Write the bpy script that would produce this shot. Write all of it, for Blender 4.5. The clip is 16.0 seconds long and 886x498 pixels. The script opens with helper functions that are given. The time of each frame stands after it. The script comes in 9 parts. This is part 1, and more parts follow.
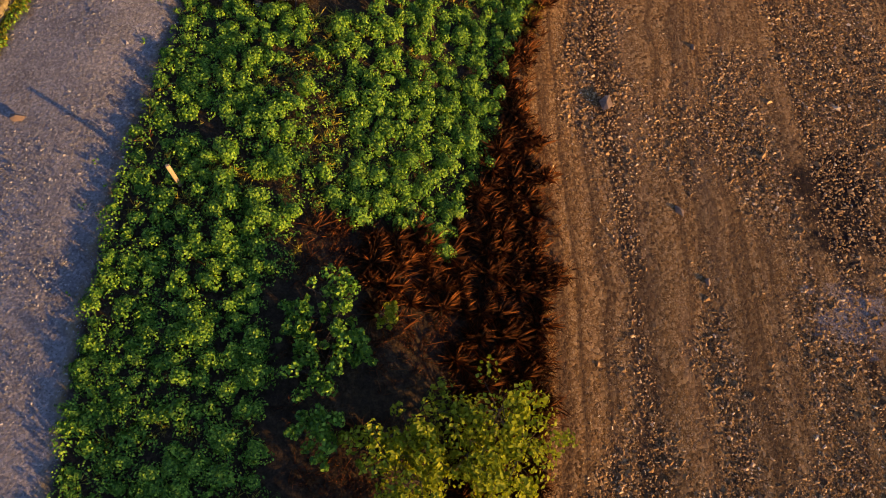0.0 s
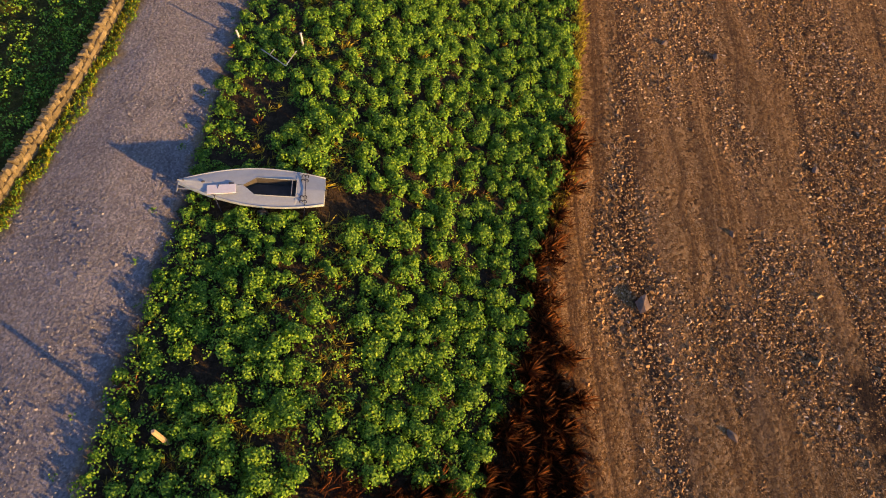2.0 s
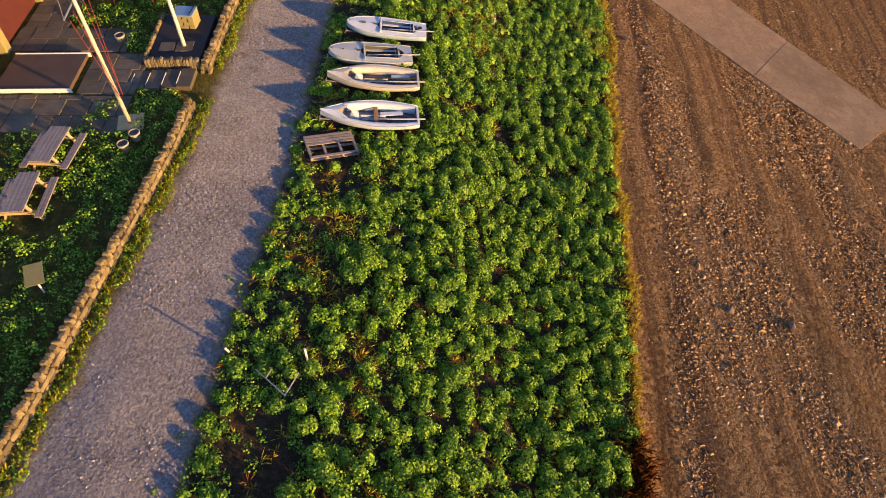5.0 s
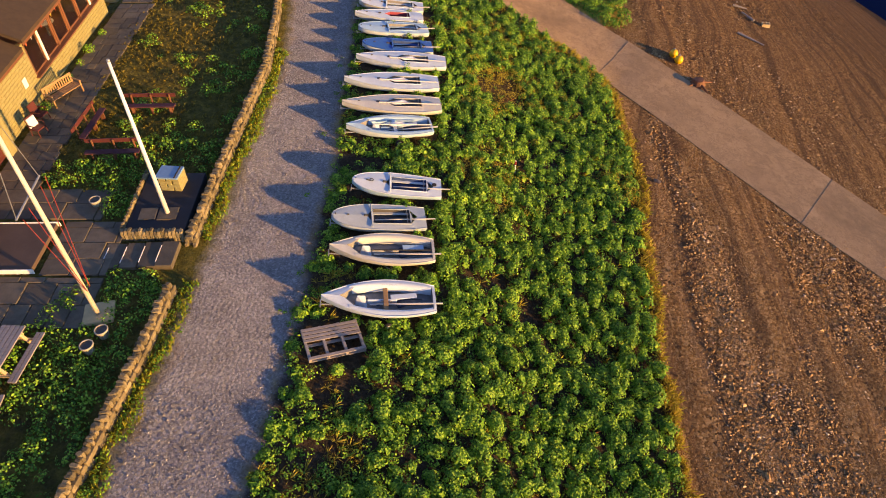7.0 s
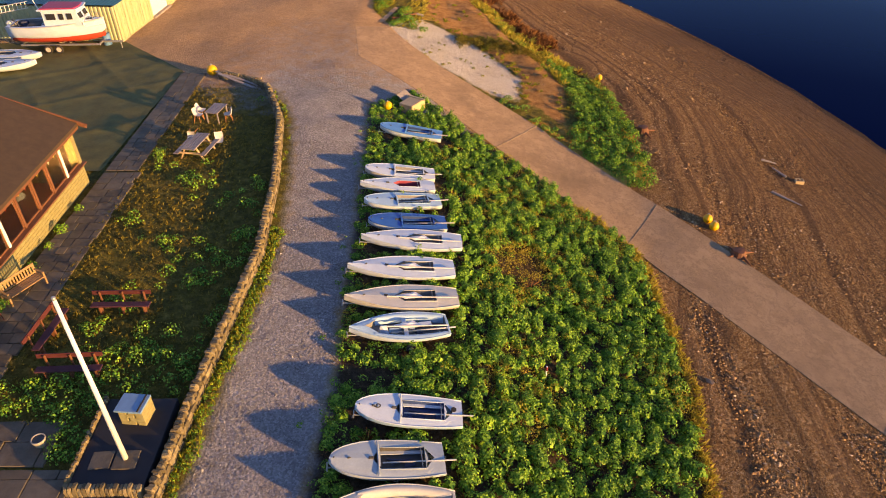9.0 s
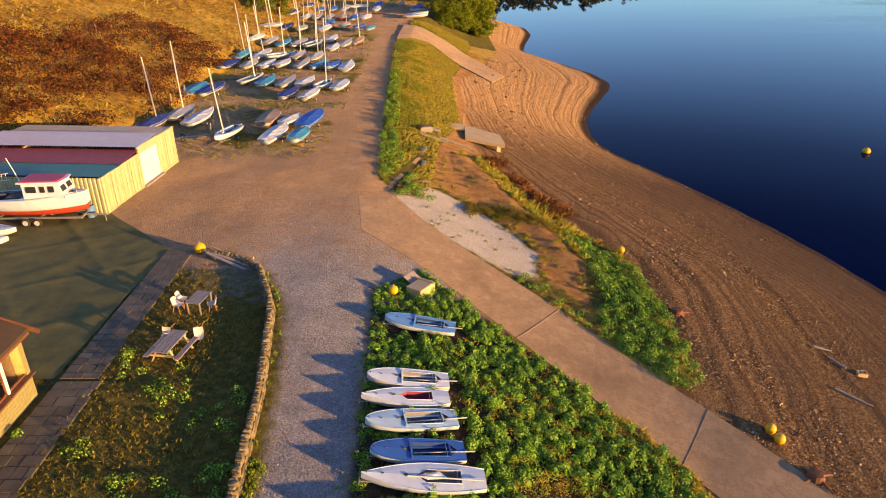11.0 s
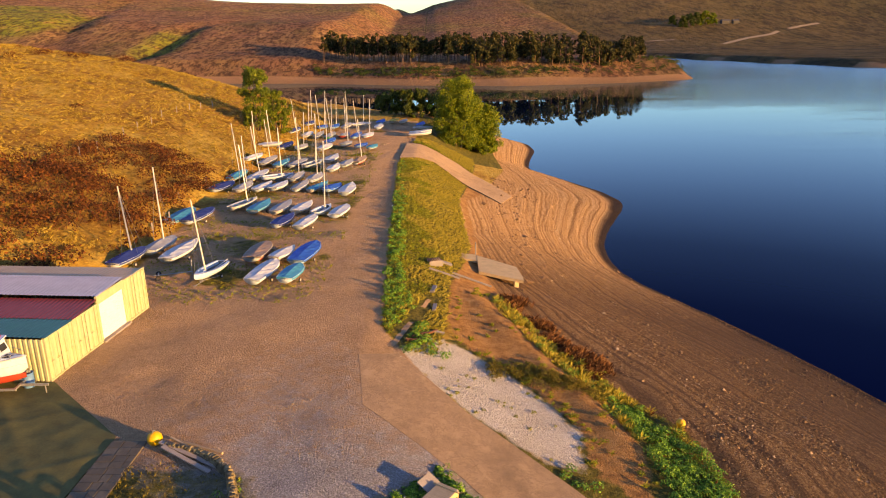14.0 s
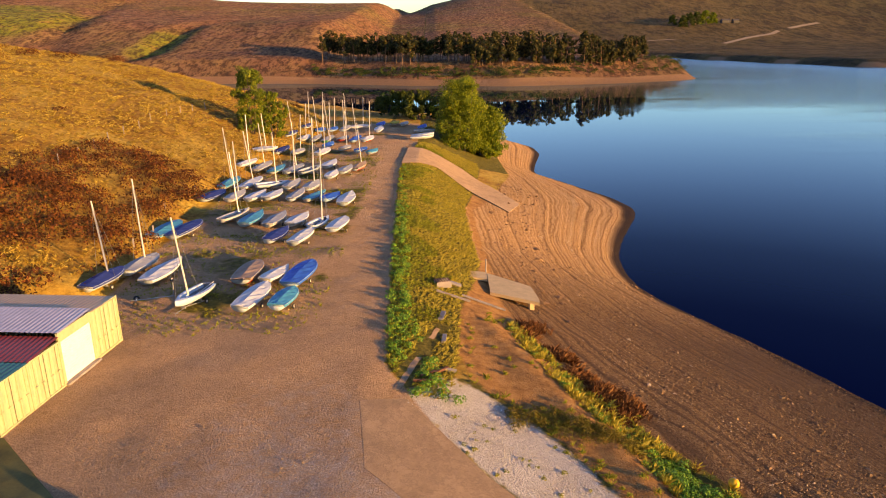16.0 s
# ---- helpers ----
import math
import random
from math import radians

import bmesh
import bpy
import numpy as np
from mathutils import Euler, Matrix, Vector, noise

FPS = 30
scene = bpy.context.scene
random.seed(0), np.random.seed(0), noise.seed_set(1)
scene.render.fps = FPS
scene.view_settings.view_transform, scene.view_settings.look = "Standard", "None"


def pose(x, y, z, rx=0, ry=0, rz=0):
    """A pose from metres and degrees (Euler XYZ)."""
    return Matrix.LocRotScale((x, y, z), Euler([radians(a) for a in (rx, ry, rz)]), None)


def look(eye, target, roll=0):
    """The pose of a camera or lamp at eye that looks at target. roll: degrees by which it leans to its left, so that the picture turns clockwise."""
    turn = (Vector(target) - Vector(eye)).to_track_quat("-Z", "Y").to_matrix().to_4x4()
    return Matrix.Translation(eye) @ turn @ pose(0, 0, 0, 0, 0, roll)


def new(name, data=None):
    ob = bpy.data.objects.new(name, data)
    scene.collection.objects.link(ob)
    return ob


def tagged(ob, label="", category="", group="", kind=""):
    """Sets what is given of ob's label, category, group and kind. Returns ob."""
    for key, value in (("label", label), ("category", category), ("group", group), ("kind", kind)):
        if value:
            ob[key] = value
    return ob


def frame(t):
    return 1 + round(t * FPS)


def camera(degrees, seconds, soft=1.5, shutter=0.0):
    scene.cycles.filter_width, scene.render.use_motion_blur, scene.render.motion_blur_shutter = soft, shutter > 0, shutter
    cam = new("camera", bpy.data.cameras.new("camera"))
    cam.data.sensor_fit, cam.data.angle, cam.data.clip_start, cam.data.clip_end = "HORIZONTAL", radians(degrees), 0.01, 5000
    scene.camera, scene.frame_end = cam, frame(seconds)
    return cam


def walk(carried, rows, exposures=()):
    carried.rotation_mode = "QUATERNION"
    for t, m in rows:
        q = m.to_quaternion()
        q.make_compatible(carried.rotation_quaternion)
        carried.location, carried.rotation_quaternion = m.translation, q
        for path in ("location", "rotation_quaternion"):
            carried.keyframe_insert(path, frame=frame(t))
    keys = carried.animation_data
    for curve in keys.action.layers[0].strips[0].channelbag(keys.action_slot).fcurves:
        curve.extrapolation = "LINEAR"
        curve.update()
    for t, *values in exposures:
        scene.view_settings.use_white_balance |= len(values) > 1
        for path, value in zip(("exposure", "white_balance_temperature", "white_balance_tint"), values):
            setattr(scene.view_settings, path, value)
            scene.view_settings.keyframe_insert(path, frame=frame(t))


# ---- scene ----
cam = camera(64.9, 16.0, 1.0)
METRES, EYE, TILT, LEAN, TURN = 47.5, 17.0, -65.0, 0.0, 0.0
ROWS = [
    (0.0, 0.0, 0.0, 0.0, -0.0, 0.0, 0.0),
    (0.5, -0.0035, 0.0119, 0.026, 0.01, 1.41, 0.03),
    (1.0, -0.0073, 0.0241, 0.0524, 0.01, 2.84, 0.08),
    (1.5, -0.0106, 0.0363, 0.0792, 0.06, 4.28, 0.11),
    (2.0, -0.0141, 0.0487, 0.1063, 0.09, 5.71, 0.15),
    (2.5, -0.0174, 0.0612, 0.1337, 0.14, 7.14, 0.21),
    (3.0, -0.0208, 0.074, 0.1614, 0.18, 8.56, 0.26),
    (3.5, -0.0245, 0.0871, 0.1891, 0.2, 10.0, 0.31),
    (4.0, -0.0281, 0.1, 0.2174, 0.2, 11.41, 0.35),
    (4.5, -0.0316, 0.113, 0.2457, 0.23, 12.8, 0.38),
    (7.0, -0.0492, 0.1786, 0.3885, 0.3, 19.76, 0.6),
    (7.5, -0.0527, 0.1918, 0.4172, 0.32, 21.15, 0.63),
    (8.0, -0.0562, 0.205, 0.4465, 0.33, 22.65, 0.66),
    (8.5, -0.0595, 0.2186, 0.4759, 0.35, 25.42, 0.67),
    (9.0, -0.0631, 0.2316, 0.5052, 0.33, 28.42, 0.69),
    (9.5, -0.0666, 0.2454, 0.5342, 0.33, 31.48, 0.7),
    (10.0, -0.0702, 0.2588, 0.5634, 0.3, 34.49, 0.71),
    (12.5, -0.0886, 0.3265, 0.7078, 0.27, 46.04, 0.88),
    (13.0, -0.0926, 0.3399, 0.7359, 0.25, 47.91, 0.91),
    (13.5, -0.0963, 0.3535, 0.7638, 0.26, 48.25, 0.94),
    (14.0, -0.1003, 0.3666, 0.7914, 0.24, 48.24, 0.96),
    (14.5, -0.1043, 0.3799, 0.8189, 0.24, 48.25, 0.99),
    (15.0, -0.108, 0.393, 0.8464, 0.22, 48.24, 1.0),
    (15.5, -0.1116, 0.4064, 0.8735, 0.21, 48.23, 1.02),
    (16.0, -0.1149, 0.4192, 0.9005, 0.2, 48.22, 1.05),
]
walk(cam, [(t, pose(0, 0, EYE, TILT, LEAN, TURN) @ pose(METRES * x, METRES * y, METRES * z, 90 + pitch, roll, yaw)) for t, x, y, z, yaw, pitch, roll in ROWS], [(0.0, 1.28, 7900, 15), (4.5, 1.62, 7900, 15), (9.0, 1.64, 7900, 15), (16.0, 1.62, 8100, 16)])

# ---- light: a low evening sun over the beach, and a clear sky ----
SUN_ELEVATION, SUN_X, SUN_Y = 5.6, 0.845, -0.535
world = bpy.data.worlds.new("sky")
scene.world = world
world.use_nodes = True
sky = world.node_tree.nodes.new("ShaderNodeTexSky")
sky.sky_type, sky.sun_disc = "NISHITA", False
sky.sun_elevation, sky.sun_rotation = radians(SUN_ELEVATION), math.atan2(SUN_X, SUN_Y)
sky.air_density, sky.dust_density, sky.ozone_density = 0.95, 0.1, 3.0
background = world.node_tree.nodes["Background"]
background.inputs["Strength"].default_value = 0.15
deepen = world.node_tree.nodes.new("ShaderNodeHueSaturation")
deepen.inputs["Hue"].default_value = 0.522
deepen.inputs["Saturation"].default_value = 1.0
world.node_tree.links.new(sky.outputs["Color"], deepen.inputs["Color"])
world.node_tree.links.new(deepen.outputs["Color"], background.inputs["Color"])
sun_data = bpy.data.lights.new("sun", "SUN")
sun_data.energy, sun_data.angle, sun_data.color = 3.6, radians(0.8), (1.0, 0.60, 0.24)
sun = new("sun", sun_data)
flat = math.cos(radians(SUN_ELEVATION)) / math.hypot(SUN_X, SUN_Y)
sun.matrix_world = look((60, -40, 30), (60 - SUN_X * flat, -40 - SUN_Y * flat, 30 - math.sin(radians(SUN_ELEVATION))))

# ---- materials ----
def material(name, rough=0.8, metal=0.0):
    m = bpy.data.materials.new(name)
    m.use_nodes = True
    b = m.node_tree.nodes["Principled BSDF"]
    b.inputs["Roughness"].default_value, b.inputs["Metallic"].default_value = rough, metal
    return m, m.node_tree, b


def node(tree, kind, **values):
    n = tree.nodes.new(kind)
    for key, value in values.items():
        n.inputs[key.replace("_", " ")].default_value = value
    return n


def coords(tree):
    return tree.nodes.new("ShaderNodeTexCoord").outputs["Object"]


def noise_tex(tree, scale, detail=4.0, rough=0.6, where=None, stretch=None):
    n = node(tree, "ShaderNodeTexNoise", Scale=scale, Detail=detail, Roughness=rough)
    v = where if where is not None else coords(tree)
    if stretch:
        mp = tree.nodes.new("ShaderNodeMapping")
        mp.inputs["Scale"].default_value = stretch
        tree.links.new(v, mp.inputs["Vector"])
        v = mp.outputs["Vector"]
    tree.links.new(v, n.inputs["Vector"])
    return n.outputs["Fac"]


def ramp(tree, fac, *stops):
    r = tree.nodes.new("ShaderNodeValToRGB")
    e = r.color_ramp.elements
    while len(e) < len(stops):
        e.new(0.5)
    for k, (at, c) in enumerate(stops):
        e[k].position = at
        e[k].color = (*c, 1) if len(c) == 3 else c
    tree.links.new(fac, r.inputs["Fac"])
    return r.outputs["Color"]


def mix(tree, fac, a, b, how="MIX"):
    n = tree.nodes.new("ShaderNodeMix")
    n.data_type, n.blend_type = "RGBA", how
    for key, v in ((0, fac), (6, a), (7, b)):
        if hasattr(v, "links"):
            tree.links.new(v, n.inputs[key])
        else:
            n.inputs[key].default_value = v if key == 0 else (*v, 1)
    return n.outputs[2]


def maths(tree, how, a, b=0.0):
    n = tree.nodes.new("ShaderNodeMath")
    n.operation = how
    for key, v in ((0, a), (1, b)):
        if hasattr(v, "links"):
            tree.links.new(v, n.inputs[key])
        else:
            n.inputs[key].default_value = v
    return n.outputs[0]


def bump(tree, bsdf, height, strength=0.4, distance=0.02):
    n = node(tree, "ShaderNodeBump", Strength=strength, Distance=distance)
    tree.links.new(height, n.inputs["Height"])
    tree.links.new(n.outputs["Normal"], bsdf.inputs["Normal"])


def grey(v):
    return (v, v, v)


def plain(name, colour, rough=0.6, metal=0.0, vary=0.25, scale=6.0, relief=0.15, gloss=None):
    """A painted or natural surface: two scales of variation, dirt and a fine relief."""
    m, t, b = material(name, rough, metal)
    big, fine = noise_tex(t, scale), noise_tex(t, scale * 9, 3)
    dark = tuple(c * (1 - vary) for c in colour)
    light = tuple(min(1, c * (1 + vary * 0.6)) for c in colour)
    c1 = ramp(t, big, (0.3, dark), (0.7, light))
    c2 = ramp(t, fine, (0.25, tuple(c * (1 - vary) for c in colour)), (0.75, light))
    t.links.new(mix(t, 0.45, c1, c2), b.inputs["Base Color"])
    t.links.new(maths(t, "ADD", maths(t, "MULTIPLY", fine, 0.2), rough - 0.1), b.inputs["Roughness"])
    bump(t, b, fine, relief, 0.01)
    return m


def foliage(name, dark, mid, light, rough=0.55, through_light=0.25, patches=0.5):
    """Leaves that differ from one to the next, a little light passing through."""
    m, t, b = material(name, rough)
    geo = t.nodes.new("ShaderNodeNewGeometry")
    patch = noise_tex(t, patches, 3)
    pick = maths(t, "ADD", maths(t, "MULTIPLY", geo.outputs["Random Per Island"], 0.65), maths(t, "MULTIPLY", patch, 0.35))
    c = ramp(t, pick, (0.12, dark), (0.5, mid), (0.88, light))
    t.links.new(c, b.inputs["Base Color"])
    b.inputs["Diffuse Roughness"].default_value = 0.4
    b.inputs["Specular IOR Level"].default_value = 0.2
    tr = t.nodes.new("ShaderNodeBsdfTranslucent")
    t.links.new(c, tr.inputs["Color"])
    ms = t.nodes.new("ShaderNodeMixShader")
    ms.inputs["Fac"].default_value = through_light
    t.links.new(b.outputs[0], ms.inputs[1])
    t.links.new(tr.outputs[0], ms.inputs[2])
    t.links.new(ms.outputs[0], t.nodes["Material Output"].inputs["Surface"])
    return m


def attribute(tree, name):
    n = tree.nodes.new("ShaderNodeAttribute")
    n.attribute_name = name
    return n.outputs["Fac"]


def ragged(tree, name, wobble=0.5, scale=3.0, width=0.12):
    """A region's weight with an uneven edge."""
    v = maths(tree, "ADD", attribute(tree, name), maths(tree, "MULTIPLY", maths(tree, "SUBTRACT", noise_tex(tree, scale, 5), 0.5), wobble))
    return ramp(tree, v, (0.5 - width, grey(0)), (0.5 + width, grey(1)))


def ground_material():
    m, t, b = material("ground_cover", 0.95)
    where = coords(t)
    sep = t.nodes.new("ShaderNodeSeparateXYZ")
    t.links.new(where, sep.inputs[0])
    # moor: bleached grass, russet bracken, green flushes
    moor = ramp(t, noise_tex(t, 0.09, 8, 0.7), (0.36, (0.11, 0.045, 0.008)), (0.44, (0.26, 0.135, 0.02)), (0.51, (0.41, 0.27, 0.045)), (0.6, (0.58, 0.45, 0.10)))
    moor = mix(t, 0.55, moor, ramp(t, noise_tex(t, 1.3, 6, 0.75), (0.36, (0.07, 0.032, 0.01)), (0.5, (0.36, 0.21, 0.04)), (0.68, (0.60, 0.43, 0.10))))
    far = ramp(t, noise_tex(t, 0.006, 7, 0.65), (0.32, (0.25, 0.21, 0.05)), (0.44, (0.58, 0.27, 0.145)), (0.55, (0.52, 0.31, 0.115)), (0.64, (0.36, 0.33, 0.06)))
    far = mix(t, 0.55, far, ramp(t, noise_tex(t, 0.06, 8, 0.75, stretch=(1.0, 0.25, 1.0)), (0.36, (0.10, 0.055, 0.03)), (0.5, (0.38, 0.195, 0.095)), (0.64, (0.60, 0.38, 0.15))))
    far = mix(t, ragged(t, "flush", 0.9, 0.02, 0.25), far, ramp(t, noise_tex(t, 0.05, 6, 0.7), (0.35, (0.20, 0.25, 0.025)), (0.55, (0.46, 0.44, 0.045)), (0.7, (0.60, 0.34, 0.09))))
    far = mix(t, ramp(t, noise_tex(t, 0.25, 5, 0.8, stretch=(1.0, 0.4, 1.0)), (0.44, grey(0.8)), (0.54, grey(0))), far, (0.07, 0.035, 0.022))
    # pasture to the east: shade on the far hills is put into its dark colour
    pasture = ramp(t, noise_tex(t, 0.012, 6, 0.7), (0.38, (0.03, 0.04, 0.014)), (0.48, (0.085, 0.088, 0.026)), (0.58, (0.21, 0.155, 0.05)))
    pasture = mix(t, 0.5, pasture, ramp(t, noise_tex(t, 0.09, 6, 0.7, stretch=(1.0, 0.3, 1.0)), (0.43, (0.022, 0.02, 0.014)), (0.56, (0.23, 0.16, 0.062))))
    east = maths(t, "ADD", maths(t, "MULTIPLY", sep.outputs["X"], 0.004), maths(t, "MULTIPLY", noise_tex(t, 0.004, 4), 0.8))
    far = mix(t, ramp(t, maths(t, "SUBTRACT", east, 0.75), (0.05, grey(0)), (0.5, grey(0.85))), far, pasture)
    colour = mix(t, ragged(t, "far", 0.2, 0.05), moor, far)
    # short grass
    grass = ramp(t, noise_tex(t, 2.2, 6, 0.7), (0.3, (0.045, 0.045, 0.009)), (0.52, (0.135, 0.118, 0.02)), (0.72, (0.27, 0.205, 0.045)))
    colour = mix(t, ragged(t, "grass", 0.6, 1.2), colour, grass)
    # soil and dead litter under the leaves
    soil = ramp(t, noise_tex(t, 3.5, 7, 0.75), (0.25, (0.02, 0.014, 0.008)), (0.5, (0.06, 0.041, 0.023)), (0.75, (0.15, 0.10, 0.052)))
    colour = mix(t, ragged(t, "soil", 0.5, 1.5), colour, soil)
    # shingle beach: stones at three sizes, strandlines that follow the water's old levels
    stones = t.nodes.new("ShaderNodeTexVoronoi")
    stones.inputs["Scale"].default_value = 9.0
    t.links.new(where, stones.inputs["Vector"])
    small = t.nodes.new("ShaderNodeTexVoronoi")
    small.inputs["Scale"].default_value = 26.0
    t.links.new(where, small.inputs["Vector"])
    pebble = ramp(t, stones.outputs["Color"], (0.1, (0.06, 0.03, 0.011)), (0.5, (0.38, 0.20, 0.068)), (0.93, (0.82, 0.53, 0.24)))
    grit = ramp(t, small.outputs["Color"], (0.1, (0.08, 0.04, 0.014)), (0.6, (0.42, 0.225, 0.075)), (0.97, (0.86, 0.64, 0.37)))
    beach = mix(t, ramp(t, noise_tex(t, 0.8, 5), (0.35, grey(0.15)), (0.65, grey(0.85))), grit, pebble)
    level = maths(t, "ADD", sep.outputs["Z"], maths(t, "MULTIPLY", noise_tex(t, 0.06, 2), 0.22))
    lines = node(t, "ShaderNodeTexNoise", Scale=8.0, Detail=5.0, Roughness=0.7)
    lines.noise_dimensions = "1D"
    t.links.new(level, lines.inputs["W"])
    beach = mix(t, ramp(t, lines.outputs["Fac"], (0.38, grey(0.72)), (0.56, grey(0.0))), beach, (0.085, 0.045, 0.024))
    # wheel ruts and raked lines along the near beach
    ruts = noise_tex(t, 1.5, 4, 0.6, stretch=(1.0, 0.035, 0.2))
    south = ramp(t, maths(t, "MULTIPLY", sep.outputs["Y"], 0.01), (0.40, grey(1)), (0.75, grey(0.25)))
    beach = mix(t, maths(t, "MULTIPLY", south, ramp(t, ruts, (0.36, grey(0.35)), (0.46, grey(0.0)))), beach, (0.10, 0.05, 0.02))
    beach = mix(t, maths(t, "MULTIPLY", south, ramp(t, ruts, (0.54, grey(0.0)), (0.68, grey(0.4)))), beach, (0.38, 0.225, 0.115))
    # the headland is finer and sandier, in pale and dark terraces
    terrace = ramp(t, lines.outputs["Fac"], (0.38, (0.27, 0.14, 0.055)), (0.47, (0.52, 0.30, 0.13)), (0.57, (0.76, 0.51, 0.26)))
    terrace = mix(t, ramp(t, noise_tex(t, 1.6, 6, 0.75), (0.5, grey(0)), (0.75, grey(0.4))), terrace, (0.17, 0.09, 0.045))
    terrace = mix(t, 0.5, terrace, pebble)
    north = maths(t, "ADD", maths(t, "MULTIPLY", sep.outputs["Y"], 0.03), maths(t, "MULTIPLY", noise_tex(t, 0.12, 4), 0.7))
    beach = mix(t, ramp(t, maths(t, "SUBTRACT", north, 3.3), (0.05, grey(0)), (0.95, grey(0.82))), beach, terrace)
    beach = mix(t, ramp(t, noise_tex(t, 0.22, 5, 0.7), (0.60, grey(0)), (0.76, grey(0.35))), beach, (0.075, 0.038, 0.018))
    beach = mix(t, ragged(t, "weed", 1.7, 1.2), beach, ramp(t, noise_tex(t, 5.0, 5), (0.3, (0.012, 0.007, 0.005)), (0.7, (0.055, 0.03, 0.02))))
    beach = mix(t, ragged(t, "pale", 1.7, 1.6), beach, ramp(t, small.outputs["Color"], (0.1, (0.22, 0.16, 0.12)), (0.9, (0.60, 0.50, 0.42))))
    # damp low shingle, with the pebbles' shaded sides painted in over mid-distance Y
    damp_shade = ramp(t, maths(t, "MULTIPLY", maths(t, "ADD", level, 9.8), 0.2), (0.0, grey(0.9)), (0.55, grey(0.68)), (1.0, grey(0.42)))
    shade_band = ramp(t, maths(t, "MULTIPLY", sep.outputs["Y"], 0.005), (0.2, grey(0.22)), (0.32, grey(1)), (0.50, grey(1)), (0.61, grey(0.0)))
    beach = mix(t, maths(t, "MULTIPLY", shade_band, maths(t, "MULTIPLY", damp_shade, maths(t, "SUBTRACT", 1.0, attribute(t, "far")))), beach, (0.075, 0.04, 0.02))
    beach = mix(t, maths(t, "MULTIPLY", attribute(t, "far"), 0.6), beach, (0.60, 0.35, 0.20))
    wet = ramp(t, maths(t, "MULTIPLY", maths(t, "ADD", level, 9.6), 1.0), (0.0, grey(1)), (0.22, grey(0)))
    wet = maths(t, "MULTIPLY", wet, maths(t, "SUBTRACT", 1.0, attribute(t, "far")))
    beach = mix(t, wet, beach, (0.035, 0.02, 0.012))
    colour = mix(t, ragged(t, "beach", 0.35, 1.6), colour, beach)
    # bare sandy earth of the mound, and a spread of pale crushed stone
    sand = ramp(t, noise_tex(t, 1.1, 7, 0.75), (0.3, (0.21, 0.10, 0.036)), (0.55, (0.45, 0.24, 0.08)), (0.8, (0.60, 0.37, 0.15)))
    colour = mix(t, ragged(t, "sandy", 1.2, 0.9), colour, sand)
    crushed = ramp(t, small.outputs["Color"], (0.05, (0.30, 0.27, 0.22)), (0.5, (0.62, 0.58, 0.50)), (0.95, (0.80, 0.77, 0.70)))
    colour = mix(t, ragged(t, "rubble", 1.3, 0.9, 0.2), colour, mix(t, 0.3, crushed, ramp(t, noise_tex(t, 0.6, 6), (0.35, (0.34, 0.27, 0.19)), (0.6, (0.60, 0.56, 0.50)))))
    # yard: trodden dirt and fine stone
    dirt = ramp(t, noise_tex(t, 0.35, 7, 0.7), (0.3, (0.37, 0.23, 0.118)), (0.7, (0.66, 0.435, 0.235)))
    dirt = mix(t, 0.5, dirt, ramp(t, small.outputs["Color"], (0.1, (0.18, 0.105, 0.055)), (0.9, (0.66, 0.45, 0.27))))
    dirt = mix(t, ramp(t, noise_tex(t, 2.6, 6, 0.8), (0.36, grey(0.4)), (0.5, grey(0))), dirt, (0.20, 0.125, 0.07))
    colour = mix(t, ragged(t, "yard", 0.5, 1.2), colour, dirt)
    # gravel track, with paler wheel lines
    chips = t.nodes.new("ShaderNodeTexVoronoi")
    chips.inputs["Scale"].default_value = 17.0
    t.links.new(where, chips.inputs["Vector"])
    gravel = ramp(t, chips.outputs["Color"], (0.05, (0.12, 0.114, 0.114)), (0.5, (0.29, 0.28, 0.28)), (0.95, (0.62, 0.60, 0.59)))
    gravel = mix(t, 0.55, gravel, ramp(t, noise_tex(t, 0.7, 7, 0.7), (0.3, (0.175, 0.168, 0.168)), (0.7, (0.42, 0.40, 0.39))))
    colour = mix(t, ragged(t, "gravel", 0.9, 1.4, 0.3), colour, gravel)
    t.links.new(colour, b.inputs["Base Color"])
    b.inputs["Specular IOR Level"].default_value = 0.2
    b.inputs["Diffuse Roughness"].default_value = 1.0
    h = maths(t, "ADD", maths(t, "MULTIPLY", stones.outputs["Distance"], -0.8), maths(t, "MULTIPLY", noise_tex(t, 7.0, 6, 0.8), 1.4))
    h = maths(t, "ADD", h, maths(t, "MULTIPLY", small.outputs["Distance"], -0.35))
    h = maths(t, "ADD", h, maths(t, "MULTIPLY", attribute(t, "far"), maths(t, "MULTIPLY", noise_tex(t, 0.06, 9, 0.8), 170.0)))
    h = maths(t, "ADD", h, maths(t, "MULTIPLY", attribute(t, "moor"), maths(t, "MULTIPLY", noise_tex(t, 0.8, 7, 0.75), 20.0)))
    bump(t, b, h, 0.9, 0.12)
    return m


GROUND = ground_material()


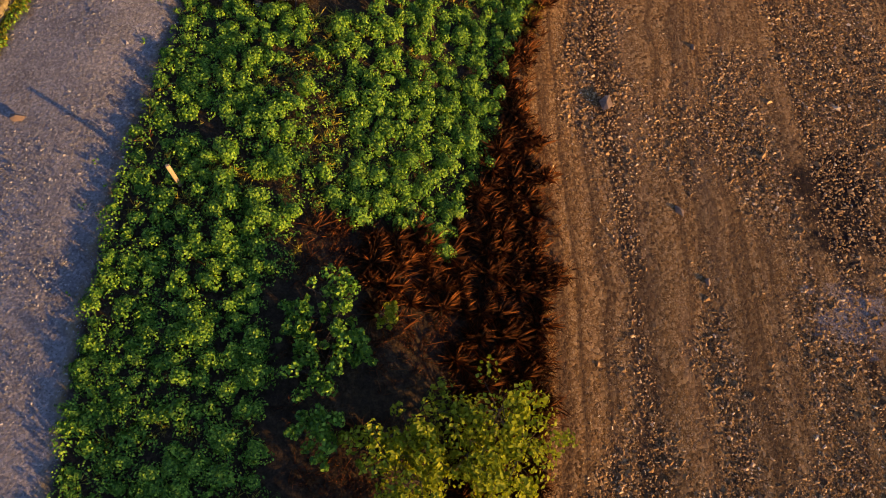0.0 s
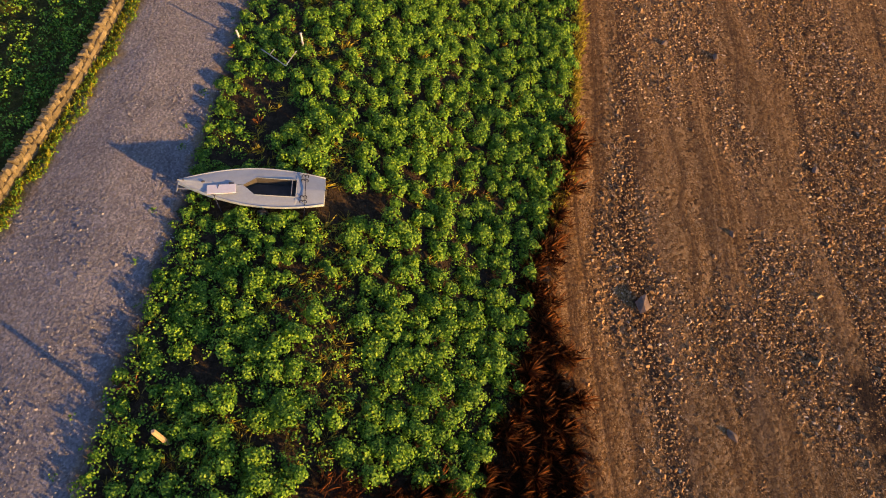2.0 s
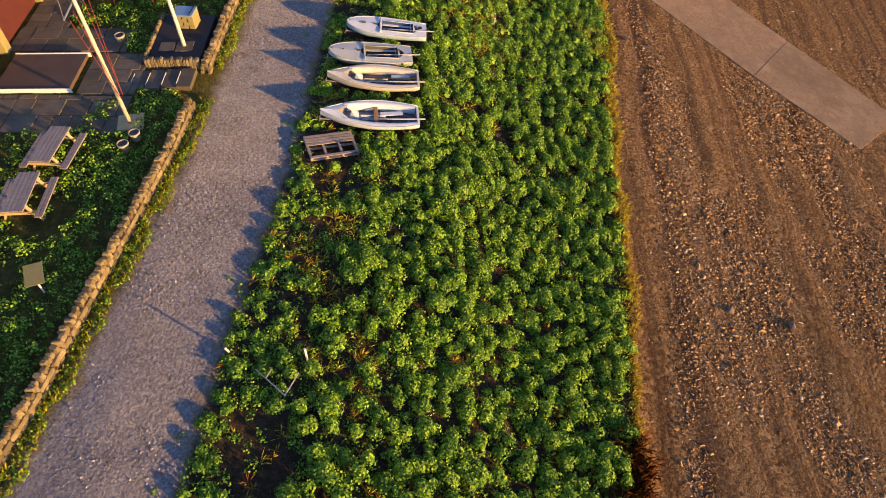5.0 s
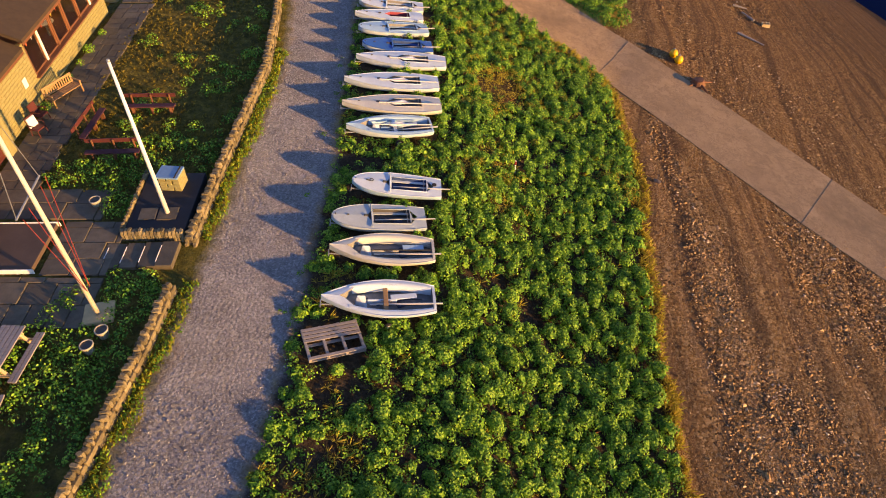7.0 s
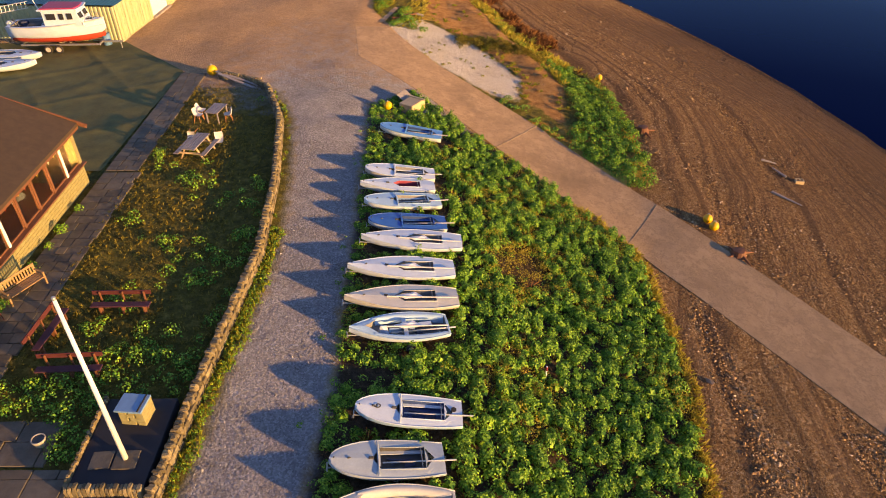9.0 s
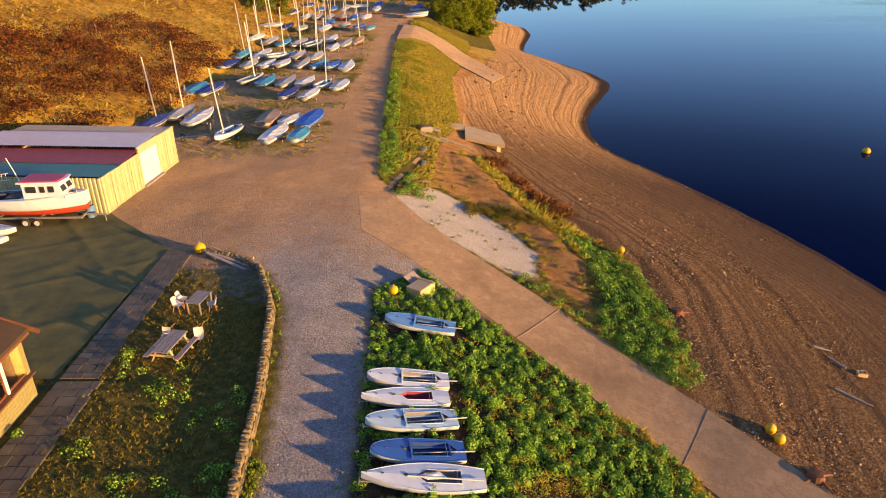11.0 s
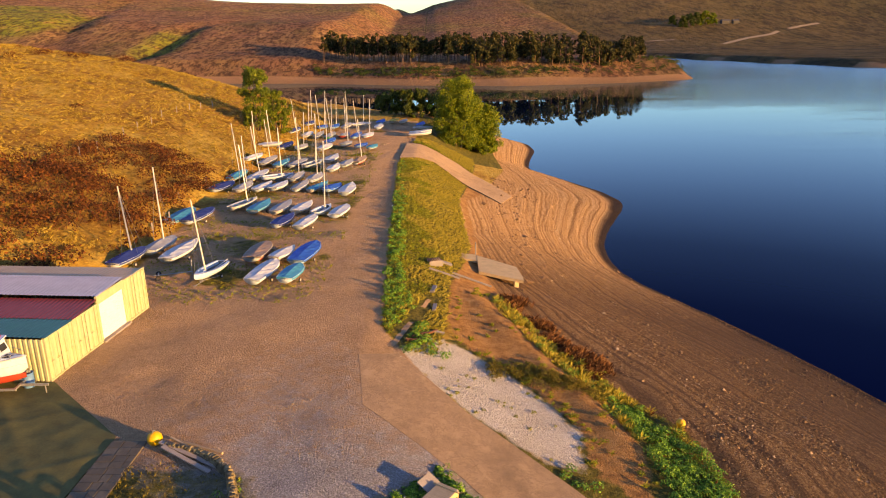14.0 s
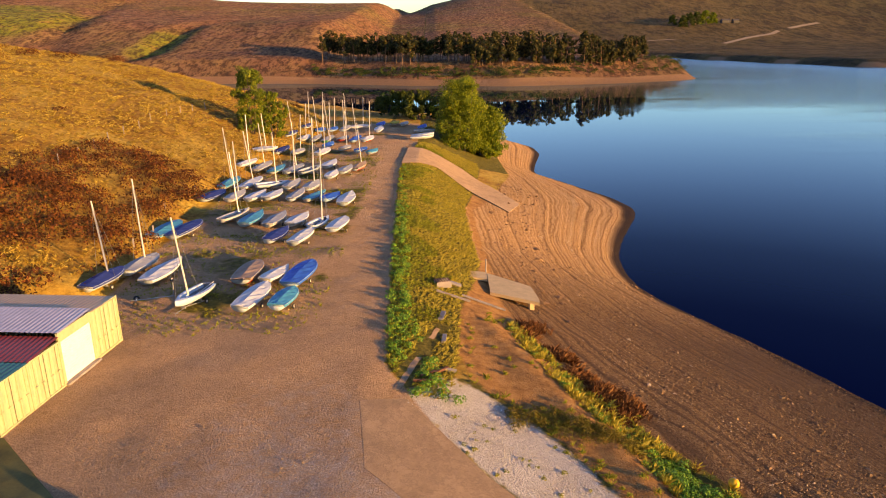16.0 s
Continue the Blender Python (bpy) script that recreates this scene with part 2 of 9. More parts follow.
def water_material():
    m, t, b = material("lake_water", 0.03)
    b.inputs["Base Color"].default_value = (0.001, 0.005, 0.034, 1)
    b.inputs["Specular IOR Level"].default_value = 0.0
    # a breeze ruffles the open water; the sheltered bay lies smooth
    sep = t.nodes.new("ShaderNodeSeparateXYZ")
    t.links.new(coords(t), sep.inputs[0])
    open_water = maths(t, "ADD", maths(t, "ADD", maths(t, "MULTIPLY", sep.outputs["X"], 0.005), maths(t, "MULTIPLY", sep.outputs["Y"], 0.0012)), maths(t, "MULTIPLY", noise_tex(t, 0.012, 4, stretch=(0.5, 2.0, 1.0)), 1.6))
    wind = ramp(t, maths(t, "MULTIPLY", maths(t, "SUBTRACT", open_water, 1.4), 0.55), (0.1, grey(0.0)), (0.95, grey(1)))
    waves = maths(t, "ADD", noise_tex(t, 0.35, 3, stretch=(0.6, 1.6, 1.0)), maths(t, "MULTIPLY", noise_tex(t, 1.6, 3), 0.35))
    n = node(t, "ShaderNodeBump", Strength=0.6, Distance=0.3)
    t.links.new(maths(t, "MULTIPLY", waves, wind), n.inputs["Height"])
    gloss = node(t, "ShaderNodeBsdfGlossy", Color=(0.58, 0.79, 1.0, 1))
    t.links.new(n.outputs["Normal"], gloss.inputs["Normal"])
    t.links.new(maths(t, "ADD", maths(t, "MULTIPLY", wind, 0.16), 0.015), gloss.inputs["Roughness"])
    share = node(t, "ShaderNodeFresnel", IOR=1.33)
    t.links.new(n.outputs["Normal"], share.inputs["Normal"])
    ms = t.nodes.new("ShaderNodeMixShader")
    t.links.new(ramp(t, share.outputs["Fac"], (0.07, grey(0.0)), (0.13, grey(0.02)), (0.20, grey(0.09)), (0.33, grey(0.34)), (0.60, grey(0.84))), ms.inputs["Fac"])
    t.links.new(b.outputs[0], ms.inputs[1])
    t.links.new(gloss.outputs[0], ms.inputs[2])
    t.links.new(ms.outputs[0], t.nodes["Material Output"].inputs["Surface"])
    return m


LEAF = foliage("dock_leaves", (0.022, 0.085, 0.012), (0.118, 0.285, 0.03), (0.38, 0.58, 0.065), 0.5, 0.08)
DRY = foliage("dead_stems", (0.05, 0.018, 0.006), (0.17, 0.065, 0.02), (0.34, 0.17, 0.06), 0.8, 0.1)
DEAD = foliage("dead_rushes", (0.014, 0.006, 0.003), (0.08, 0.024, 0.007), (0.32, 0.11, 0.028), 0.85, 0.1)
SHRUB = foliage("willow_leaves", (0.12, 0.17, 0.012), (0.32, 0.39, 0.025), (0.58, 0.60, 0.06), 0.5, 0.4)
HAY = foliage("drying_bank_grass", (0.20, 0.18, 0.02), (0.42, 0.36, 0.045), (0.62, 0.49, 0.10), 0.75, 0.25)
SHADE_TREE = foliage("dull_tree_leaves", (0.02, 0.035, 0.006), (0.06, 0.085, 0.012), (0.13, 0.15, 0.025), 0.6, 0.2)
TREE_LEAF = foliage("tree_leaves", (0.045, 0.085, 0.008), (0.17, 0.225, 0.015), (0.38, 0.40, 0.03), 0.55, 0.3)
MOOR_TREE = foliage("birch_leaves", (0.035, 0.065, 0.007), (0.12, 0.165, 0.014), (0.26, 0.28, 0.025), 0.55, 0.25)
PINE = foliage("pine_needles", (0.008, 0.012, 0.004), (0.035, 0.04, 0.010), (0.15, 0.115, 0.028), 0.7, 0.1, 0.09)
STRAW = foliage("moor_grass", (0.13, 0.07, 0.01), (0.35, 0.235, 0.035), (0.60, 0.47, 0.11), 0.8, 0.15, 0.15)
BRACKEN = foliage("heather_and_bracken", (0.022, 0.008, 0.003), (0.085, 0.028, 0.008), (0.23, 0.08, 0.02), 0.85, 0.08)
GRASS = foliage("bank_grass", (0.09, 0.12, 0.009), (0.26, 0.285, 0.02), (0.50, 0.44, 0.06), 0.7, 0.25)
OLIVE = foliage("mossy_lawn_grass", (0.07, 0.062, 0.009), (0.19, 0.155, 0.022), (0.34, 0.26, 0.045), 0.8, 0.15)
BARK = plain("bark", (0.12, 0.085, 0.06), 0.9, vary=0.4, scale=6.0, relief=0.6)
PEBBLE = plain("beach_stone", (0.24, 0.165, 0.115), 0.85, vary=0.45, scale=2.0, relief=0.3)

# ---- terrain ----
def fade(a, b, v):
    s = np.clip((v - a) / (b - a), 0, 1)
    return s * s * (3 - 2 * s)


def rough_field(x, y, scale, seed=0):
    """Smooth random values between -1 and 1, for arrays."""
    x, y = np.asarray(x, float) / scale, np.asarray(y, float) / scale
    ix, iy = np.floor(x), np.floor(y)
    fx, fy = x - ix, y - iy
    fx, fy = fx * fx * (3 - 2 * fx), fy * fy * (3 - 2 * fy)

    def at(a, b):
        v = np.sin(a * 127.1 + b * 311.7 + seed * 74.7) * 43758.5453
        return (v - np.floor(v)) * 2 - 1

    return (at(ix, iy) * (1 - fx) + at(ix + 1, iy) * fx) * (1 - fy) + (at(ix, iy + 1) * (1 - fx) + at(ix + 1, iy + 1) * fx) * fy


WATER = -10.0
# bank: its top and foot across the way, with their heights; shore: the water's edge
BANK_Y = (-60, 0, 20, 48, 62, 76, 90, 104, 120, 136, 160, 200)
TOP_X = (-11, -11, -11, -11, -10.5, -10, -9, -8, -8, -8, -8, -6)
FOOT_X = (5, 5, 5, 7, 8.5, 9, 5, 2, 0.5, 0, 3, 5)
TOP_Z = (-.4, -.4, -.4, -.5, -.7, -.9, -1.0, -1.0, -1.1, -1.2, -1.2, -1.3)
FOOT_Z = (-4.5, -4.5, -4.5, -4.5, -4.3, -4.2, -4.3, -4.5, -4.6, -4.6, -5.5, -6)
SHORE_Y = (-60, 20, 48, 76, 90, 97, 105, 110, 115, 118.6, 123.3, 130.6, 139, 147.3, 153.6, 157.8, 164.7, 174.3, 184.7, 190, 200, 215, 228, 236, 250, 280, 340, 600)
SHORE_X = (46, 40, 37, 32.4, 29.5, 27, 24, 21.6, 19.5, 18.0, 17.2, 17.8, 20.3, 23.9, 26.7, 27.5, 26.3, 22.5, 17.9, 15.4, 17, 20.4, 20.1, 13.3, 5, -30, -80, -330)
FAR_X = (-900, -420, -180, -83, -20, 39, 110, 160, 174, 180, 196, 292, 330, 370, 450, 560, 900, 1600)
FAR_Y = (720, 570, 530, 512, 480, 464, 478, 505, 529, 600, 1030, 1030, 800, 634, 640, 760, 1200, 2000)
HILL_Y = (0, 60, 74, 88, 95, 120, 150, 200, 280)
HILL_X = (-60, -60, -58, -36, -30, -32, -31, -28, -50)


def shore(y):
    y = np.asarray(y, float)
    return sum(np.interp(y + o, SHORE_Y, SHORE_X) for o in (-3, -2, -1, 0, 1, 2, 3)) / 7


def terrain(x, y):
    x, y = np.asarray(x, float), np.asarray(y, float)
    xt, xe, zt, ze = (np.interp(y, BANK_Y, v) for v in (TOP_X, FOOT_X, TOP_Z, FOOT_Z))
    xs = shore(y)
    s = np.clip((x - xt) / (xe - xt), 0, 1)
    brow = np.interp(s, (0, .14, .28, .41, .59, .72, .875, 1), (0, .073, .136, .235, .457, .70, .877, 1))
    even = 0.5 * s + 0.5 * s * s * (3 - 2 * s)
    bank = zt + (ze - zt) * (brow + (even - brow) * fade(52, 66, y))
    level = zt + np.clip((xt - x) * 0.03, 0, 0.2)
    u = np.maximum((x - xe) / np.maximum(xs - xe, 3), 0)
    p = np.interp(y, (20, 48, 73, 82, 100), (1.1, 1.28, 1.5, 1.3, 1.0))
    beach = ze + (WATER - ze) * np.where(u < 1, u ** p, 1 + (u - 1) * 1.2)
    z = np.where(x < xt, level, np.where(x < xe, bank, beach))
    # a mound of sand above the slipway, and the ridge that runs on from it
    z = z + 0.62 * np.exp(-np.abs((x - 1.5 - (y - 84) * -0.32 - 0.4 * rough_field(x, y, 3.3, 84)) / 1.8) ** 1.6) * fade(66, 74, y) * (1 - fade(90, 98, y))
    lump = np.exp(-((x - 1.8 - (y - 84) * -0.3) / 2.6) ** 2) * fade(66, 74, y) * (1 - fade(92, 99, y))
    z = z + lump * (rough_field(x, y, 3.1, 81) * 0.07 + rough_field(x, y, 1.1, 82) * 0.06 + rough_field(x, y, 0.55, 83) * 0.04)
    # the land ends at the bay
    out = np.maximum(x - xs, 0)
    z = np.where(y > 230, np.minimum(z, WATER + np.maximum(xs - x, 0) * 0.25 - out * 0.2), z)
    # the near hill
    d = np.maximum(np.interp(y, HILL_Y, HILL_X) - x, 0)
    rise = 24 * (1 - np.exp(-d / 50)) * (1 - fade(190, 330, y)) * fade(40, 90, y + 0.0 * x)
    z = z + rise + fade(0, 14, d) * (rough_field(x, y, 9, 3) * 0.5 + rough_field(x, y, 2.3, 4) * 0.22)
    z = np.maximum(z, -16)
    # the far shore, its spit and the moors behind
    fy = np.interp(x, FAR_X, FAR_Y)
    b = y - fy
    wob = rough_field(x, y, 60, 8) * 4
    spit = WATER + np.where(b < 0, b * 0.1, np.minimum(np.maximum(b + wob * 0.5, 0.0) * 0.16 + np.maximum(b - 14 + wob, 0) * 0.16, np.interp(x, (160, 200), (12.5, 6)))) + 26 * fade(5, 220, b) * (1 - fade(-110, -60, x))
    dx, dy = x + 5, y - 43
    r, az = np.hypot(dx, dy), np.degrees(np.arctan2(dx, dy))
    crest = np.interp(az, (-60, -40, -26, -20, -14, -8, -3, -0.8, 1.2, 5, 16, 30, 50), (260, 230, 175, 137, 121, 115, 112, 117, 126, 139, 141, 141, 138))
    shaved = np.interp(az, (-34, -26, -20, -14, -8, -3, 0, 3, 7), (0, 26, 55, 46, 47, 43, 12, 2, 0))
    inland = np.interp(x, (-900, -180, 0, 200, 420, 900, 1600), (800, 640, 520, 640, 720, 1100, 1800))
    up = (r - inland) / np.maximum(2100 - inland, 300)
    slope = fade(0, 1, up) * 0.35 + 0.65 * np.clip(up, 0, 1)
    summit = fade(0.4, 1, up) * shaved
    far = spit + fade(30, np.where(x > 185, 900, 200), np.where(x > 185, y - np.interp(x, (185, 300, 450, 900), (1000, 980, 960, 1150)), b)) * slope * crest - summit + fade(60, 400, b) * np.where(x > 150, 0.45, 1.0) * (rough_field(x, y, 300, 5) * 3.5 + rough_field(x, y, 90, 6) * 1.0)
    # ravines in the far moor
    for ax, ay, bx, by, deep in ((-325, 640, -345, 735, 5), (-345, 735, -372, 830, 6), (-372, 830, -453, 1120, 6), (-236, 590, -230, 620, 4), (-230, 620, -229, 715, 5), (-229, 715, -215, 800, 3)):
        t = np.clip(((x - ax) * (bx - ax) + (y - ay) * (by - ay)) / ((bx - ax) ** 2 + (by - ay) ** 2), 0, 1)
        far = far - deep * np.exp(-(np.hypot(x - ax - t * (bx - ax), y - ay - t * (by - ay)) / 10) ** 2) * (1 + 0.5 * rough_field(x, y, 25, 9))
    return np.where(y > 360, np.maximum(far, -16), z)


def steps(*runs):
    out = []
    for a, b, n in runs:
        out.extend(np.linspace(a, b, n, endpoint=False))
    return np.array(out)


def edge(v, soft=0.5):
    """1 where v is well above 0, 0 well below."""
    return np.clip(0.5 + v / (2 * soft), 0, 1)


def inside_edge(x, y, poly, soft=0.5):
    """1 well inside a polygon, 0 well outside."""
    x, y = np.asarray(x, float), np.asarray(y, float)
    hit, near_by = np.zeros(x.shape, bool), np.full(x.shape, 1e9)
    for (ax, ay), (bx, by) in zip(poly, poly[1:] + poly[:1]):
        cross = ((ay > y) != (by > y)) & (x < (bx - ax) * (y - ay) / (by - ay + 1e-12) + ax)
        hit ^= cross
        t = np.clip(((x - ax) * (bx - ax) + (y - ay) * (by - ay)) / ((bx - ax) ** 2 + (by - ay) ** 2), 0, 1)
        near_by = np.minimum(near_by, np.hypot(x - ax - t * (bx - ax), y - ay - t * (by - ay)))
    return edge(np.where(hit, near_by, -near_by), soft)


SLIP_AREA = [(-9.6, 79.8), (-8.8, 73.7), (-3.9, 68.5), (3.7, 59.1), (7.0, 54.4), (14.3, 44.2), (18.5, 39.1), (22, 42.1), (15.5, 50.8), (9.0, 59.7), (1.7, 69.4), (-7.1, 80.6)]
MAT_AREA = [(-40, 56.8), (-18.4, 56.8), (-18.4, 70.4), (-25.7, 76.5), (-40, 76.5)]

XS = np.concatenate([-np.geomspace(34, 2600, 110)[::-1], steps((-33.6, 42, 189)), np.geomspace(42, 2600, 60)])
YS = np.concatenate([-np.geomspace(10, 300, 10)[::-1], steps((-9, 130, 300)), steps((130, 240, 110), (240, 460, 36), (460, 620, 64), (620, 1400, 60)), np.geomspace(1400, 3600, 30)])
gx, gy = np.meshgrid(XS, YS)
gz = terrain(gx, gy)
near = (1 - fade(40, 90, np.hypot(gx, np.maximum(gy - 120, 0))))
levelled = np.clip(2 * np.maximum(inside_edge(gx, gy, SLIP_AREA, 1.0), inside_edge(gx, gy, MAT_AREA, 0.8)), 0, 1)
masks_later = np.clip((gx - np.interp(gy, BANK_Y, FOOT_X)) / 2, 0, 1) * (gy < 300) * (1 - levelled)
old_levels = gz + 0.06 * rough_field(gx, gy, 14, 14) + 0.008 * rough_field(gx, gy, 3, 15)
gz = gz + masks_later * np.where(gz < -4.4, 0.09, 0.0) * np.sin(old_levels * 2 * np.pi / 0.52) * (0.06 + 0.4 * fade(95, 120, gy)) * fade(40, 60, gy)
gz = gz + masks_later * (1 - fade(70, 95, gy)) * (rough_field(gx * 1.0, gy * 0.05, 0.9, 16) * 0.065 + rough_field(gx, gy * 0.08, 2.2, 17) * 0.06)

TRACK_Y = (-60, -20, 0, 6, 11, 17, 25, 30, 35, 44, 50, 58, 66, 68.5, 72)
TRACK_E = (-9.0, -9.3, -9.5, -9.7, -9.6, -8.9, -8.3, -7.7, -7.3, -6.9, -7.0, -7.1, -7.4, -5.2, -4.0)
WALL_Y = (-60, -20, 0, 10, 16.6, 20, 23, 27, 33, 36, 38, 43, 50, 56, 63, 67, 68.3)
WALL_X = (-30, -22.5, -18, -15.8, -14.4, -13.6, -13.0, -12.5, -11.7, -11.5, -11.4, -11.2, -10.75, -11.2, -12.2, -13.6, -15.1)
FIELD_Y = (-20, 0, 7.5, 11, 16.5, 20, 22, 29, 36, 41, 47, 52, 55, 59, 63, 68)
FIELD_E = (2.0, 2.5, 3.2, 3.4, 2.6, 3.5, 4.2, 5.2, 5.8, 6.3, 7.2, 7.0, 6.7, 3.6, 0.3, -4.0)


def track_e(y):
    return np.interp(y, TRACK_Y, TRACK_E)


def wall_x(y):
    return np.interp(y, WALL_Y, WALL_X)


def field_e(y):
    return np.interp(y, FIELD_Y, FIELD_E)


RUBBLE = [(-7.5, 80.7), (-4.4, 83.7), (-0.6, 80.5), (2.7, 74.2), (2.3, 70.9), (0.5, 70.9), (-3.4, 74.8)]
MOUND = [(-4.0, 86.3), (-3.6, 95.5), (-0.3, 96.5), (1.6, 89), (4.9, 82), (5.8, 72), (5.0, 68.0), (2.9, 70.9), (2.9, 74.5), (-0.4, 80.8), (-3.2, 83.5)]


def regions(x, y):
    te, wx, fe, xs = track_e(y), wall_x(y), field_e(y), shore(y)
    south = edge(68.2 - y)
    gravel = edge(te - x) * edge(x - wx - 0.75) * edge(72 - y, 6)
    gravel = np.maximum(gravel, edge(-2.0 - x - (y - 68) * 0.6) * edge(x + 17, 4) * edge(y - 65, 3) * np.clip((88 - y) / 24, 0, 1) * 0.78)
    soil = edge(x - te) * edge(fe + 0.1 - x) * south
    garden = edge(wx - x) * edge(69 - y)
    yard_e = np.interp(y, (66, 72, 80, 84, 96, 120, 148, 175, 205), (-3.5, -3, -6.5, -8.4, -8.9, -9.6, -10.5, -8.4, -8.4))
    yard_w = np.interp(y, (66, 74, 88, 95, 120, 150, 200), (-30, -48, -36, -29.5, -31, -29.5, -24))
    green_yard = edge(y - 88, 2) * edge(-13.5 - x, 1) * np.clip(rough_field(x, y, 5.5, 71) + 0.45 * rough_field(x, y, 1.6, 72) + 0.25, 0, 1)
    yard = (1 - 0.75 * green_yard) * edge(y - 67.5) * edge(yard_e - x) * edge(x - yard_w, 0.8) * edge(206 - y, 3)
    foot = np.interp(y, (0, 56, 62, 66, 70, 76, 80, 86, 97, 104, 111, 125, 136, 150, 170, 200), (0, 0, 9.4, 9.7, 9.7, 9.2, 6.8, 3.5, -0.5, -1.5, -1.2, -1.5, -1.5, 3.5, 8, 8))
    beach = edge(x - np.where(y < 57, fe, foot), 0.45) * edge(340 - y, 20)
    fy = np.interp(x, FAR_X, FAR_Y)
    beach = np.maximum(beach, edge(y - fy + 12, 3) * edge(fy + 17 - y, 5))
    rubble = inside_edge(x, y, RUBBLE, 0.5)
    bank_foot = np.interp(y, (80, 86, 97, 104, 111, 125, 136, 150, 170), (-5.0, -4.2, -3.4, -2.0, -1.0, -1.3, -1.3, 0.7, 2.7))
    grass = edge(x - yard_e) * edge(np.where((y > 84) & (y < 172), np.minimum(foot, bank_foot), foot) - x) * edge(y - 68, 1) * edge(216 - y, 4) * (1 - rubble) + garden + edge(x - wx) * edge(wx + 0.9 - x) + edge(y - 88, 2) * edge(-13.5 - x, 1) * edge(x - yard_w - 0.5, 1) * edge(205 - y, 4) * np.clip(rough_field(x, y, 5.5, 71) + 0.45 * rough_field(x, y, 1.6, 72) + 0.25, 0, 1)
    far = edge(y - 330, 40)
    sandy = np.maximum(inside_edge(x, y, MOUND, 0.7), edge(y - 86, 1) * edge(150 - y, 4) * edge(x - bank_foot) * edge(foot + 1.0 - x))
    flush = np.maximum(edge(1 - np.hypot((x + 400) / 45, (y - 765) / 90), 0.5), edge(1 - np.hypot((x + 470) / 60, (y - 850) / 70), 0.5)) + 0.8 * edge(1 - np.abs(x + 232) / 22, 0.4) * edge(y - 610, 15) * edge(720 - y, 20)
    return dict(flush=flush, gravel=gravel, soil=np.clip(soil + garden * np.interp(y, (36, 44), (0.42, 0.30)), 0, 1), yard=yard, beach=beach, grass=np.clip(grass, 0, 1), far=far, moor=fade(0, 4, np.interp(y, HILL_Y, HILL_X) - x) * edge(330 - y, 20) * edge(y - 60, 10), sandy=sandy, rubble=rubble, weed=edge(1 - np.hypot((x - 15.0) / 2.2, (y - 12.4) / 3.4), 0.7) * 0.75, pale=edge(1 - np.hypot((x - 14.1) / 1.5, (y - 8.0) / 1.3), 0.7) * 0.75)


def grid_mesh(name, x, y, z, mat, values=None):
    """One sheet over a grid of points, with its regions as point values."""
    rows, cols = x.shape
    v = np.stack([x, y, z], -1).reshape(-1, 3)
    k = np.arange(rows * cols).reshape(rows, cols)
    f = np.stack([k[:-1, :-1], k[:-1, 1:], k[1:, 1:], k[1:, :-1]], -1).reshape(-1, 4)
    me = raw_mesh(name, v, f, mat, True)
    for key, value in (values or {}).items():
        a = me.attributes.new(key, "FLOAT", "POINT")
        a.data.foreach_set("value", np.ascontiguousarray(value.reshape(-1), dtype=np.float32))
    return me


def raw_mesh(name, v, f, mat, smooth=False):
    """A mesh from arrays of points and of faces that all have one number of corners."""
    me = bpy.data.meshes.new(name)
    v, f = np.ascontiguousarray(v, np.float32), np.ascontiguousarray(f, np.int32)
    n, c = f.shape
    me.vertices.add(len(v))
    me.vertices.foreach_set("co", v.reshape(-1))
    me.loops.add(n * c)
    me.loops.foreach_set("vertex_index", f.reshape(-1))
    me.polygons.add(n)
    me.polygons.foreach_set("loop_start", np.arange(n, dtype=np.int32) * c)
    me.polygons.foreach_set("use_smooth", np.full(n, smooth))
    me.update(calc_edges=True)
    me.materials.append(mat)
    return me


gz = gz + (1 - levelled) * near * (rough_field(gx, gy, 1.7, 1) * 0.035 + rough_field(gx, gy, 5.0, 2) * 0.05)
tagged(new("ground", grid_mesh("ground", gx, gy, gz, GROUND, regions(gx, gy))), "shingle beach, gravel track, dirt yard and moorland in one sheet", "ground", kind="structure")

lx, ly = np.meshgrid(np.array([-900.0, -200, 0, 200, 2600]), np.array([-300.0, 100, 400, 1200, 2600]))
tagged(new("water", grid_mesh("water", lx, ly, lx * 0 + WATER, water_material())), "calm dark blue reservoir water reflecting the sky", "water", kind="structure")


def height(x, y):
    return float(terrain(x, y))

# ---- low plants ----
def leaf_quads(c, nrm, s, rng, slim=0.8):
    """Folded four-cornered leaves at places c, facing nrm."""
    nrm = nrm / np.linalg.norm(nrm, axis=1, keepdims=True)
    t = np.cross(nrm, rng.normal(0, 1, (len(c), 3)))
    t = t / np.linalg.norm(t, axis=1, keepdims=True)
    w = np.cross(nrm, t)
    s = np.asarray(s)[:, None]
    v = np.stack([c - t * s, c - w * s * slim + nrm * s * 0.22, c + t * s, c + w * s * slim + nrm * s * 0.22], 1).reshape(-1, 3)
    return v, np.arange(len(v)).reshape(-1, 4)


